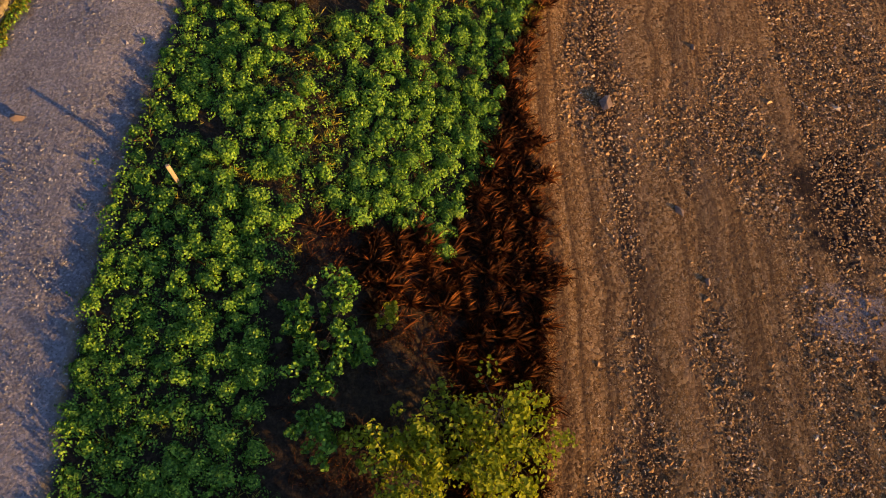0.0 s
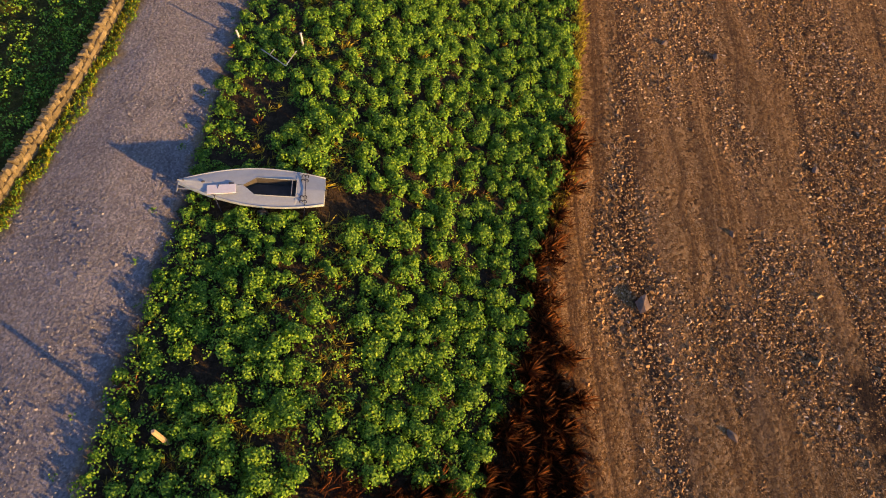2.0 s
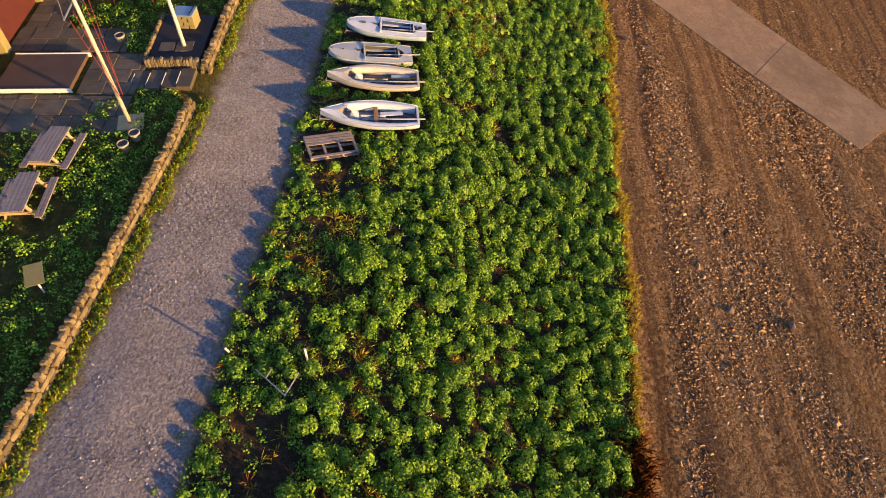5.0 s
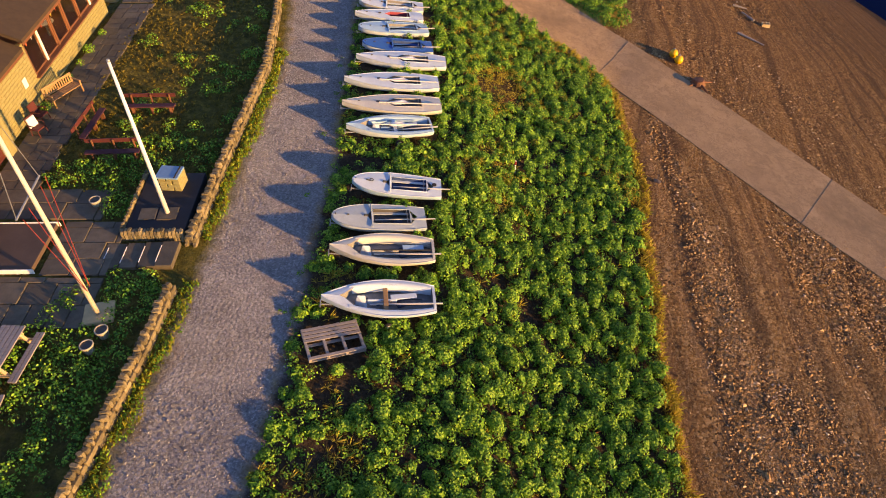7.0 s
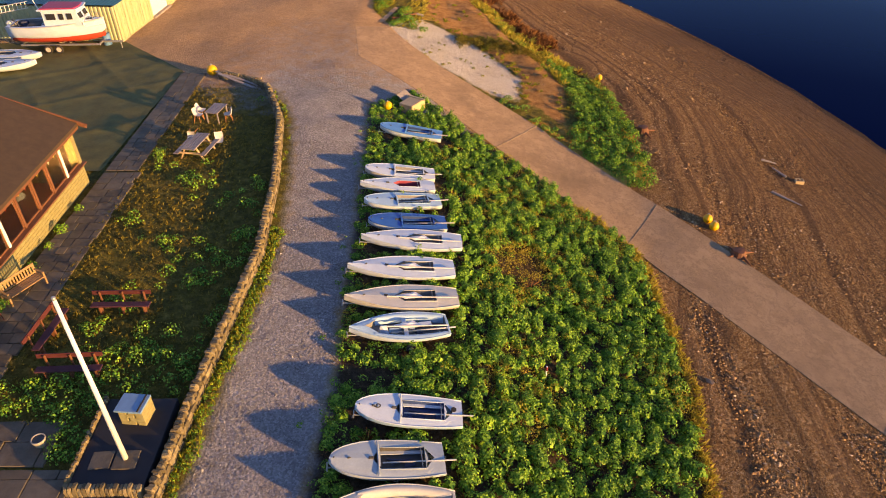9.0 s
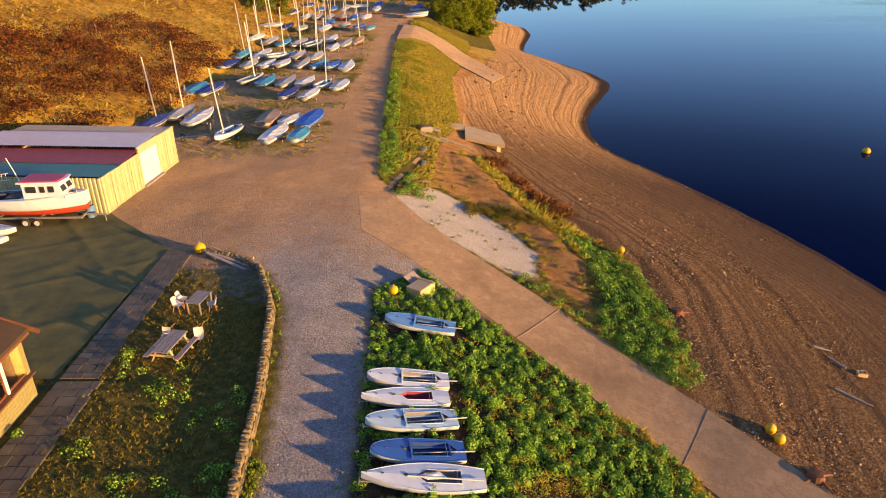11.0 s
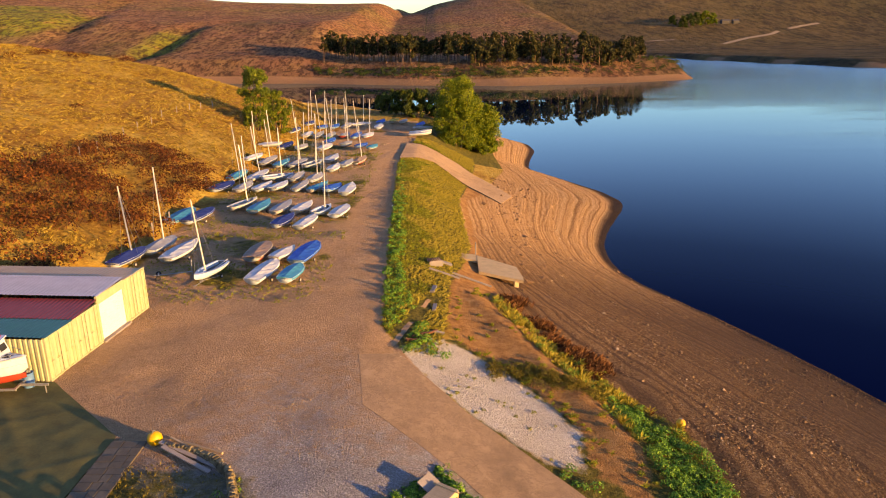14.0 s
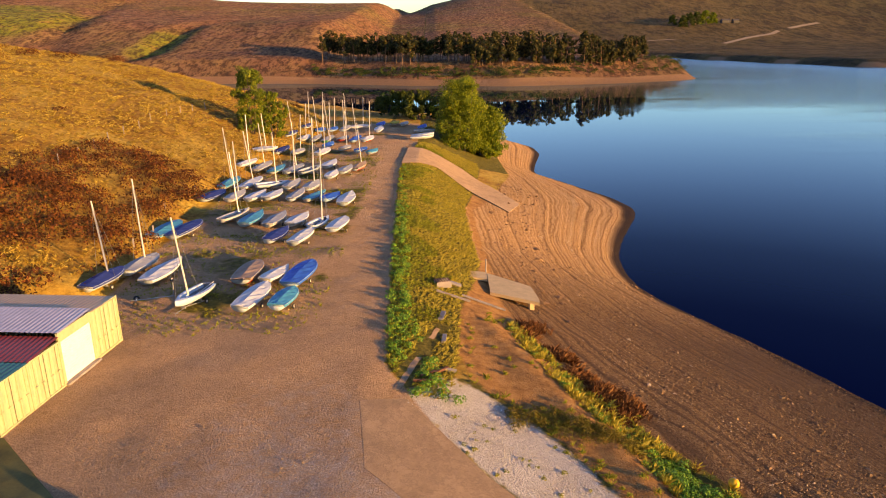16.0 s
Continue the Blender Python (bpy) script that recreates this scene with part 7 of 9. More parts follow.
roof(47.3, 56.2, -20.02, 2.98, -25.0, 5.2, "roof", 20)
roof(43.5, 47.3, -20.15, 2.62, -25.0, 4.8, "roof", 18)
part("barge_board", Kit().box((-22.3, 56.22, 3.95), (5.85, 0.06, 0.2), tilt=Matrix.Rotation(math.atan2(2.25, 5.35), 3, "Y")), WOOD_DARK, house)
part("back_slope", Kit().add([(-25.0, 43.5, 4.9), (-25.0, 56.2, 5.2), (-30.5, 56.2, 2.9), (-30.5, 43.5, 2.6)], [(0, 1, 2, 3)]), SHINGLE, house)
for i in range(13):
    c = (0.55, 0.08, 0.05) if i % 3 == 0 else (0.75, 0.72, 0.66) if i % 3 == 1 else (0.70, 0.45, 0.08)
    nm = ("bunting_red", "bunting_white", "bunting_yellow")[i % 3]
    mat = bpy.data.materials.get(nm) or plain(nm, c, 0.8)
    y = 48.2 + i * 0.55
    part("pennant", Kit().add([(X0 - 0.25, y, 2.42), (X0 - 0.25, y + 0.2, 2.42), (X0 - 0.25, y + 0.1, 2.14), (X0 - 0.262, y + 0.1, 2.3)], [(0, 1, 2), (0, 2, 3), (1, 3, 2)]), mat, house)
for x, y, r in ((-22.3, 53.2, 0.45), (-22.6, 50.3, 0.45)):
    tb = thing("round_table", pose(x, y, height(-20.3, 50) + 0.07), "round pale table inside the clubhouse window", "table", "tables in the clubhouse")
    part("tabletop", Kit().rod((0, 0, 0.72), (0, 0, 0.75), r, n=20), CLOTH_WHITE, tb)
    part("pedestal", Kit().rod((0, 0, 0), (0, 0, 0.72), 0.05), GALV, tb)
entry = thing("porch_wall", pose(-20.1, 0, height(-20, 38)), "red timber entrance wall between buff stone piers", "porch")
part("boarding", Kit().box((-0.1, 40.4, 1.15), (0.12, 5.6, 2.3)), WOOD_RED, entry)
for y in (36.2, 39.3, 43.3):
    part("pier", Kit().box((0.05, y, 1.2), (0.45, 0.45, 2.5), 0, 0.02), BRICK, entry)
part("porch_roof", Kit().box((-0.9, 39.9, 2.5), (2.6, 7.6, 0.14), 0, 0.03), SHINGLE, entry)

# ---- container stores ----
YELLOW_STEEL = plain("cream_yellow_steel", (0.42, 0.42, 0.24), 0.55, vary=0.2, scale=2.5, relief=0.1)
ROOFS = [plain("green_sheet_roof", (0.03, 0.16, 0.14), 0.45, vary=0.2, scale=2), plain("red_sheet_roof", (0.22, 0.035, 0.03), 0.45, vary=0.25, scale=2), plain("grey_sheet_roof", (0.50, 0.46, 0.50), 0.45, vary=0.2, scale=1.5), plain("tan_sheet_roof", (0.50, 0.36, 0.22), 0.55, vary=0.2, scale=1.5)]


def corrugated(k, a, b, z0, z1, depth=0.05, pitch=0.28):
    """An upright corrugated sheet from a to b."""
    a, b = Vector((*a, 0)), Vector((*b, 0))
    l = (b - a).length
    n = max(int(l / pitch), 1)
    w = (b - a) / n
    o = Vector((w.y, -w.x, 0)).normalized() * depth
    line = []
    for i in range(n):
        p = a + w * i
        line += [p, p + w * 0.3, p + w * 0.42 + o, p + w * 0.85 + o]
    line.append(b)
    k.rings([[(p.x, p.y, z0) for p in line], [(p.x, p.y, z1) for p in line]], closed=False, cap=False)
    return k


FACE = [(-26.05, 76.3), (-25.8, 78.85), (-25.57, 81.45), (-25.32, 84.65), (-25.05, 87.4)]
DEEP = Vector((-12.2, 1.2))
STORES = [("pale yellow steel store with a green sheet roof", 2.6, 2.6), ("pale yellow steel store with a red sheet roof", 2.62, 2.85), ("open-sided store with a white roller door and grey roof", 3.05, 3.2), ("pale yellow steel container with a tan sheet roof", 3.0, 2.9)]
base_z = height(-27, 80)
for i, (label, ha, hb) in enumerate(STORES):
    a, b = FACE[i], FACE[i + 1]
    s = thing("storage_container", pose(0, 0, base_z), label, "container", "container stores")
    a2, b2 = (a[0] + DEEP.x, a[1] + DEEP.y), (b[0] + DEEP.x, b[1] + DEEP.y)
    if i == 2:
        part("front_frame", Kit().box(((a[0] + b[0]) / 2, (a[1] + b[1]) / 2, ha - 0.28), (0.1, math.dist(a, b), 0.55), -5.3, 0.01).box((a[0], a[1] + 0.08, ha / 2), (0.12, 0.16, ha), -5.3).box((b[0], b[1] - 0.08, ha / 2), (0.12, 0.16, ha), -5.3), YELLOW_STEEL, s)
        door = part("roller_door", Kit().box(((a[0] + b[0]) / 2 - 0.07, (a[1] + b[1]) / 2, 1.28), (0.03, math.dist(a, b) - 0.28, 2.5), -5.3), WHITE, s, "white roller shutter door")
        for q in range(16):
            part("shutter_slat", Kit().box(((a[0] + b[0]) / 2 - 0.04, (a[1] + b[1]) / 2, 0.08 + q * 0.155), (0.04, math.dist(a, b) - 0.3, 0.145), -5.3, 0.015), WHITE, door)
        part("door_sill", Kit().box(((a[0] + b[0]) / 2 + 0.1, (a[1] + b[1]) / 2, 0.06), (0.35, math.dist(a, b), 0.12), -5.3, 0.02), WOOD_GREY, s)
    else:
        mid = ((a[0] + b[0]) / 2, (a[1] + b[1]) / 2)
        for c, d in ((a, mid), (mid, b)):
            leaf = part("door", corrugated(Kit(), (c[0] * 0.985 + d[0] * 0.015, c[1] * 0.985 + d[1] * 0.015), (d[0] * 0.985 + c[0] * 0.015, d[1] * 0.985 + c[1] * 0.015), 0.12, ha - 0.1, 0.035, 0.42), YELLOW_STEEL, s)
            for t in (0.3, 0.72):
                x, y = c[0] * (1 - t) + d[0] * t + 0.06, c[1] * (1 - t) + d[1] * t
                part("locking_bar", Kit().rod((x, y, 0.15), (x, y, ha - 0.12), 0.018, n=6).box((x + 0.02, y, 1.1), (0.04, 0.22, 0.06)), YELLOW_STEEL, leaf)
        part("front_frame", Kit().box((a[0], a[1] + 0.05, ha / 2), (0.14, 0.1, ha), -5.3).box((b[0], b[1] - 0.05, ha / 2), (0.14, 0.1, ha), -5.3).box((*mid, ha - 0.05), (0.14, math.dist(a, b), 0.1), -5.3).box((*mid, 0.06), (0.14, math.dist(a, b), 0.12), -5.3), YELLOW_STEEL, s)
    if i == 0:
        part("side_panel", corrugated(Kit(), (a2[0], a2[1]), (a[0] - 0.05, a[1]), 0.06, ha - 0.06, 0.05, 0.30), YELLOW_STEEL, s)
    if i == 3:
        part("side_panel", corrugated(Kit(), (b[0] - 0.05, b[1] - 0.02), (b2[0], b2[1] - 0.02), 0.05, hb - 0.05, 0.05, 0.30), YELLOW_STEEL, s)
    part("back_panel", corrugated(Kit(), b2, a2, 0.05, min(ha, hb) - 0.05, 0.05, 0.30), YELLOW_STEEL, s)
    k = Kit()
    n = 44
    line = []
    for q in range(n * 2 + 1):
        t = q / (n * 2)
        line.append((t, 0.03 if q % 2 else 0.0))
    over = 0.12
    rowa = [(a[0] + DEEP.x * t + over * (1 - 2 * t), a[1] + DEEP.y * t, ha + c + 0.02) for t, c in line]
    rowb = [(b[0] + DEEP.x * t + over * (1 - 2 * t), b[1] + DEEP.y * t - 0.02, hb + c + 0.02) for t, c in line]
    k.rings([rowa, rowb], closed=False, cap=False)
    part("roof_sheet", k, ROOFS[i], s, ("green", "red", "grey", "tan")[i] + " corrugated roof sheet")

barrel = thing("barrel", at(-26.9, 75.75), "blue plastic barrel filled with scrap beside the store", "barrel")
part("drum", Kit().rings([[(r * math.cos(2 * math.pi * i / 18), r * math.sin(2 * math.pi * i / 18), z) for i in range(18)] for r, z in ((0.27, 0), (0.29, 0.05), (0.29, 0.3), (0.305, 0.33), (0.29, 0.36), (0.29, 0.85), (0.26, 0.85), (0.26, 0.5))]), plain("blue_drum_plastic", (0.12, 0.25, 0.42), 0.5, vary=0.2), barrel, smooth=True)
part("scrap", Kit().rod((0.05, 0, 0.5), (0.15, 0.1, 1.15), 0.04).rod((-0.1, 0.05, 0.5), (-0.18, -0.06, 1.05), 0.05).box((0, 0.1, 0.85), (0.2, 0.15, 0.25), 30, 0.03), GALV, barrel)
ladder = thing("ladder", pose(0, 0, base_z), "aluminium ladder lying along the store roof", "ladder")
for o in (0, 0.42):
    part("stile", Kit().rod((-36.4, 76.1 - o * 0.1, 2.3 - o), (-31.8, 75.95 - o * 0.1, 3.1 - o), 0.03), ALLOY, ladder)
for i in range(15):
    t = (i + 0.5) / 15
    part("rung", Kit().rod((-36.4 + 4.6 * t, 76.1 - 0.15 * t, 2.3 + 0.8 * t), (-36.4 + 4.6 * t, 76.05 - 0.15 * t, 1.88 + 0.8 * t), 0.018, n=6), ALLOY, ladder)

# ---- motor boat on its road trailer ----
tz = height(-31, 75)
trailer = thing("boat_trailer", pose(-29.8, 75.0, tz), "galvanised twin-axle boat trailer on the matting", "trailer")
part("frame", Kit().box((0.2, 0.55, 0.5), (5.6, 0.09, 0.12), 0, 0.01).box((0.2, -0.55, 0.5), (5.6, 0.09, 0.12), 0, 0.01).box((3.6, 0, 0.5), (1.6, 0.10, 0.12), 0, 0.01).box((2.9, 0, 0.5), (0.1, 1.2, 0.1)).box((-2.5, 0, 0.5), (0.1, 1.2, 0.1)).box((0.2, 0, 0.5), (0.1, 1.2, 0.1)).rod((4.2, 0, 0.45), (4.2, 0, 0.0), 0.035), GALV, trailer)
for x in (-0.55, 0.2):
    for s in (-1, 1):
        w = part("wheel", Kit().rod((x, s * 0.86, 0.30), (x, s * 1.0, 0.30), 0.17, n=16), RIM, trailer)
        part("tyre", Kit().torus((x, s * 0.93, 0.30), (0, 1, 0), 0.22, 0.085, 18, 8), RUBBER, w, smooth=True)
motor = thing("motor_boat", pose(-29.6, 75.0, tz + 0.66), "white cabin fishing boat with a red bottom on a trailer", "boat")
part("hull", hull_kit(6.6, 2.25, 1.18, "point"), GEL_WHITE, motor, smooth=True)
part("bottom_paint", hull_kit(6.25, 1.95, 0.46, "point"), GEL_RED, motor, "red antifouled bottom", smooth=True).location.z = -0.03
part("rubbing_strake", gunwale_kit(6.6, 2.25, 1.18, "point", 0.045), GEL_CREAM, motor, smooth=True)
mdeck, mwell = deck_kits(6.6, 2.25, 1.18, "point", 0.62, 0.95, 0.74, 0.0, 0.65)
part("deck", mdeck, GEL_WHITE, motor)
part("cockpit", mwell, WELL_GREY, motor)
DARK_GLASS = plain("tinted_window", (0.03, 0.03, 0.035), 0.12, vary=0.2)
cab = Kit().rings([[(x, y, z) for x, y in ((1.75 + f, -0.74), (1.75 + f, 0.74), (-0.45, 0.86), (-0.45, -0.86))] for f, z in ((0.40, 1.35), (0.05, 2.45))])
wheelhouse = part("wheelhouse", cab, GEL_WHITE, motor)
part("cabin_roof", Kit().rings([[(x, y, z) for x, y in ((1.95, -0.82), (2.1, 0.0), (1.95, 0.82), (-0.7, 0.94), (-0.7, -0.94))] for z in (2.45, 2.53)]), GEL_WHITE, motor)
part("roof_cover", Kit().rings([[(x, y, z) for x, y in ((1.75, -0.7), (1.9, 0.0), (1.75, 0.7), (-0.55, 0.82), (-0.55, -0.82))] for z in (2.53, 2.59)]), plain("crimson_roof_paint", (0.42, 0.025, 0.06), 0.5, vary=0.2), motor, "crimson cabin roof")
for x, y, w in ((1.35, -0.79, 0.36), (0.8, -0.82, 0.3), (0.1, -0.86, 0.62)):
    part("window", Kit().box((x, y, 2.05), (w, 0.06, 0.4), 3, 0.01), DARK_GLASS, wheelhouse)
for y in (-0.38, 0.38):
    part("window", Kit().box((1.91, y, 2.05), (0.04, 0.56, 0.42), tilt=Matrix.Rotation(radians(-19), 3, "Y")), DARK_GLASS, wheelhouse)
part("foredeck_trunk", Kit().rings([[(x, y, z) for x, y in ((2.75, -0.12), (2.75, 0.12), (2.0, 0.5), (2.0, -0.5))] for z in (1.35, 1.66)]), GEL_WHITE, motor)
part("hatch", Kit().box((2.35, 0, 1.68), (0.42, 0.4, 0.05), 0, 0.02), DARK_GLASS, motor)
part("outboard_engine", Kit().box((-3.35, 0, 1.15), (0.4, 0.4, 0.5), 0, 0.1).box((-3.35, 0, 0.6), (0.18, 0.14, 0.8), 0, 0.04), GEL_GREY, motor, "grey outboard engine")
part("rod_holder", Kit().rod((-1.2, 0.8, 1.2), (-2.0, 0.9, 3.6), 0.03), WHITE, motor)
for ob in motor.children:
    if ob.name.split(".")[0] in ("wheelhouse", "cabin_roof", "roof_cover", "foredeck_trunk", "hatch", "rod_holder"):
        ob.location.z = -0.17
for side in (-1, 1):
    part("bow_rail", Kit().rod((3.1, side * 0.15, 1.75), (2.2, side * 0.72, 1.72), 0.018, n=6).rod((2.2, side * 0.72, 1.72), (2.1, side * 0.78, 1.3), 0.016, n=6).rod((2.75, side * 0.42, 1.74), (2.72, side * 0.45, 1.4), 0.014, n=6), GALV, motor, "thin steel bow rail")
    part("rubbing_band", gunwale_kit(6.5, 2.12, 0.86, "point", 0.02), GEL_CREAM, motor) if side > 0 else None
part("engine_box", Kit().box((-1.5, 0.0, 0.95), (1.0, 0.8, 0.5), 0, 0.06), WELL_DARK, motor)
part("stern_gear", Kit().box((-2.5, 0.4, 1.0), (0.5, 0.4, 0.45), 20, 0.05).rod((-2.2, -0.5, 0.9), (-2.9, -0.3, 1.6), 0.04, n=6), ROPE, motor, "dark heaped fishing gear")
for x, y, turn, label in ((-32.0, 72.6, -4, "white dinghy hull on the green matting"), (-31.7, 70.7, 10, "small white dinghy on the green matting")):
    m, length = berth((x + 2, y + 2 * math.tan(radians(turn))), (x - 2, y - 2 * math.tan(radians(turn))), height(x, y) + 0.12, height(x, y) + 0.12)
    dinghy(m, length, 1.5, label, "point", GEL_WHITE, GEL_WHITE, WELL_GREY, "racer", group="dinghies on the matting")

# ---- boat park: rows of dinghies ashore ----
# x, y, heading of the bow, length, cover or deck, mast height, lean
PARK_A = [(-22.6, 93.6, -104, 4.4, "open", 6.3, -1.2), (-19.9, 98.8, 88, 4.9, "brown", 0, 0), (-17.7, 98.2, 60, 3.7, "white", 0, 0), (-15.8, 98.3, 68, 4.6, "blue", 0, 0), (-18.2, 93.2, 64, 4.1, "white", 0, 0), (-16.0, 92.9, 80, 3.8, "turquoise", 0, 0), (-29.2, 101.2, 75, 4.4, "grey", 7.2, 0.0), (-26.7, 99.3, 62, 4.7, "white", 0, 0), (-30.4, 97.2, 70, 4.4, "navy", 6.4, 1.2)]
PARK_B = [(-31.2, 112.2, 70, 4.8, "turquoise", 0, 0), (-29.3, 112.2, 64, 4.9, "navy", 0, 0), (-26.0, 117.4, 40, 4.4, "open", 6.8, 0.1), (-23.9, 116.3, 70, 4.5, "turquoise", 0, 0), (-21.4, 115.8, 66, 4.3, "grey", 0, 0), (-19.1, 115.4, 60, 4.1, "white", 0, 0), (-16.8, 114.0, 62, 4.0, "open", 7.6, 0.2), (-14.8, 113.2, 75, 4.5, "white", 0, 0), (-20.0, 109.7, 60, 4.0, "navy", 0, 0), (-17.6, 108.9, 62, 4.0, "white", 0, 0)]
PARK_D = [(-31.3, 127.4, 66, 4.8, "navy", 0, 0), (-28.5, 127.2, 75, 4.5, "grey", 6.6, 0.3), (-26.2, 127.3, 62, 4.2, "white", 0, 0), (-24.2, 127.4, 66, 4.3, "white", 0, 0), (-21.5, 127.6, 65, 4.0, "grey", 0, 0), (-19.2, 126.8, 40, 3.9, "turquoise", 0, 0), (-17.3, 126.0, 60, 4.2, "blue", 0, 0), (-15.4, 125.4, 80, 4.6, "white", 0, 0)]
PARK_E = [(-31.5, 135.2, 70, 4.7, "turquoise", 7.4, 0.6), (-28.8, 135.2, 60, 5.0, "white", 7.0, 0.3), (-25.8, 133.8, 30, 4.5, "open", 6.8, 0.4), (-23.2, 133.8, 70, 4.4, "grey", 6.6, -0.2), (-20.6, 133.0, 75, 4.6, "grey", 8.6, 0.1)]
PARK_F = [(-32.3, 147.4, 40, 3.9, "white", 0, 0), (-30.0, 146.9, 60, 4.6, "grey", 6.5, 0.3), (-27.5, 145.2, 60, 4.2, "turquoise", 0, 0), (-25.2, 145.3, 50, 4.4, "grey", 7.0, 0.0), (-22.8, 144.3, 40, 4.6, "open", 7.4, -0.2), (-20.6, 148.9, 65, 4.3, "white", 0, 0), (-19.2, 140.6, 75, 4.0, "white", 0, 0), (-17.7, 143.8, 65, 4.2, "grey", 0, 0), (-16.0, 146.6, 60, 4.2, "brown", 0, 0)]
PARK_G = [(-32.5, 158.0, 5, 4.8, "white", 6.0, 0.2), (-30.4, 162.4, 60, 4.3, "navy", 0, 0), (-23.4, 160.4, 65, 4.6, "white", 6.4, 0.1), (-23.6, 168.6, 70, 4.3, "blue", 7.6, 0), (-20.2, 164.6, 65, 4.2, "grey", 6.4, 0.2), (-17.3, 162.0, 55, 4.0, "blue", 0, 0), (-15.3, 160.4, 60, 3.9, "turquoise", 0, 0), (-27.4, 161.0, 70, 4.3, "grey", 0, 0)]
PARK_H = [(-29.4, 178.0, 75, 4.4, "white", 6.6, 0), (-24.8, 176.4, 70, 4.5, "green", 7.4, 0.1), (-22.0, 176.4, 75, 4.5, "red", 7.2, -0.1), (-19.6, 175.4, 70, 4.3, "blue", 6.8, 0.1), (-17.4, 175.4, 60, 4.8, "redwhite", 7.0, 0), (-27.0, 177.6, 72, 4.3, "grey", 7.8, 0.1), (-31.6, 176.6, 60, 4.2, "navy", 6.2, 0.2)]
PARK_I = [(-28.2, 190.0, 80, 4.8, "blue", 7.8, 0.1), (-25.8, 191.0, 75, 4.5, "blue", 6.6, 0), (-23.4, 192.0, 70, 4.5, "grey", 7.4, 0.1), (-20.6, 194.0, 20, 4.4, "white", 6.5, 0), (-16.4, 190.0, 80, 4.5, "white", 0, 0), (-16.6, 199.0, 70, 4.4, "blue", 0, 0), (-30.6, 189.0, 70, 4.3, "navy", 7.0, 0), (-13.8, 201.0, 60, 4.0, "yellow", 0, 0), (-11.6, 200.0, 70, 4.2, "grey", 0, 0)]
PARK_J = [(-7.6, 178.5, 3, 4.6, "white", 0, 0), (-7.5, 181.0, -2, 4.6, "white", 0, 0), (-7.2, 187.5, 4, 4.4, "grey", 0, 0), (-7.6, 194.0, 70, 4.4, "blue", 0, 0)]
COVERS["yellow"] = plain("yellow_cover_cloth", (0.55, 0.42, 0.05), 0.7, vary=0.25, scale=2.0)
WORDS = {"open": "white open dinghy with its mast up and rope inside", "brown": "dinghy under a stained brown cover, red below the waterline", "red": "red-hulled dinghy with a pale cover", "green": "green-hulled dinghy with a pale cover", "redwhite": "white dinghy with a red waterline under a white cover"}
random.seed(12)
for row in (PARK_A, PARK_B, PARK_D, PARK_E, PARK_F, PARK_G, PARK_H, PARK_I, PARK_J):
    for x, y, turn, length, style, mast, lean in row:
        lift = random.uniform(0.3, 0.42)
        turn = turn + (84 - turn) * 0.5 if 30 < turn < 84 else turn
        if not mast and y > 140 and random.random() < 0.45:
            mast = random.uniform(5.8, 7.8)
        m = pose(x, y, height(x, y) + lift, random.uniform(-4, 4), random.uniform(-5, 3), turn)
        label = WORDS.get(style, f"dinghy ashore under a {style} cloth cover")
        if mast and style != "open":
            label += ", mast up"
        hull = {"red": GEL_RED, "green": GEL_GREEN, "navy": GEL_WHITE, "blue": GEL_PALE}.get(style, random.choice((GEL_WHITE, GEL_CREAM, GEL_GREY)))
        form = random.choice(("point", "point", "round"))
        cover = COVERS.get(style, COVERS["grey" if style in ("red", "green") else "white"])
        length = length * 0.96
        dinghy(m, length, length * random.uniform(0.38, 0.43), label, form, hull, None, WELL_GREY, "open" if style == "open" else "covered", None, mast, cover, 0.48, "dinghies in the boat park", lean, GEL_RED if style in ("brown", "redwhite") else None)
        if y < 150:
            trolley(at(x, y, turn, 0.0), length, length * 0.36, lift - 0.1, "galvanised launching trolley under a parked dinghy")
rack_trailer = thing("empty_trolley", at(-25.6, 94.2, 20), "empty galvanised road trailer with an upright winch post", "trailer")
part("frame", Kit().rod((-1.6, 0, 0.3), (1.4, 0, 0.3), 0.04).rod((-1.2, -0.6, 0.3), (-1.2, 0.6, 0.3), 0.04).rod((1.3, 0, 0.3), (1.35, 0, 1.3), 0.04).rod((1.35, 0, 0.3), (1.35, 0, 0), 0.03), GALV, rack_trailer)
for s in (-1, 1):
    part("tyre", Kit().torus((-1.2, s * 0.62, 0.22), (0, 1, 0), 0.15, 0.07), RUBBER, rack_trailer, smooth=True)

# ---- things on the bank and the beach ----
jetty = thing("concrete_platform", pose(0, 0, 0), "pale concrete platform on low piers above the beach", "platform")
def tilted(x, y, z):
    return (x, y, z - 0.11 * (x + 1))


part("deck_slab", Kit().rings([[tilted(x, y, z) for x, y in ((-0.9, 101.7), (3.0, 100.2), (3.1, 101.0), (2.8, 104.0), (-0.8, 106.7), (-0.85, 104.2))] for z in (-3.5, -3.22)]), CONCRETE_GREY, jetty)
part("walkway", Kit().rings([[tilted(x, y, z) for x, y in ((-3.6, 105.6), (-0.86, 105.0), (-0.82, 106.7), (-1.1, 107.0), (-3.5, 106.9))] for z in (-3.49, -3.24)]), CONCRETE_GREY, jetty)
for x, y in ((-0.5, 102.6), (2.4, 100.6), (2.3, 103.6), (-0.5, 106.0), (-3.0, 106.2)):
    top, foot = tilted(x, y, -3.45)[2], height(x, y) - 0.3
    if top > foot + 0.1:
        part("pier", Kit().box((x, y, (top + foot) / 2), (0.4, 0.4, top - foot), 8, 0.02), CONCRETE_GREY, jetty)
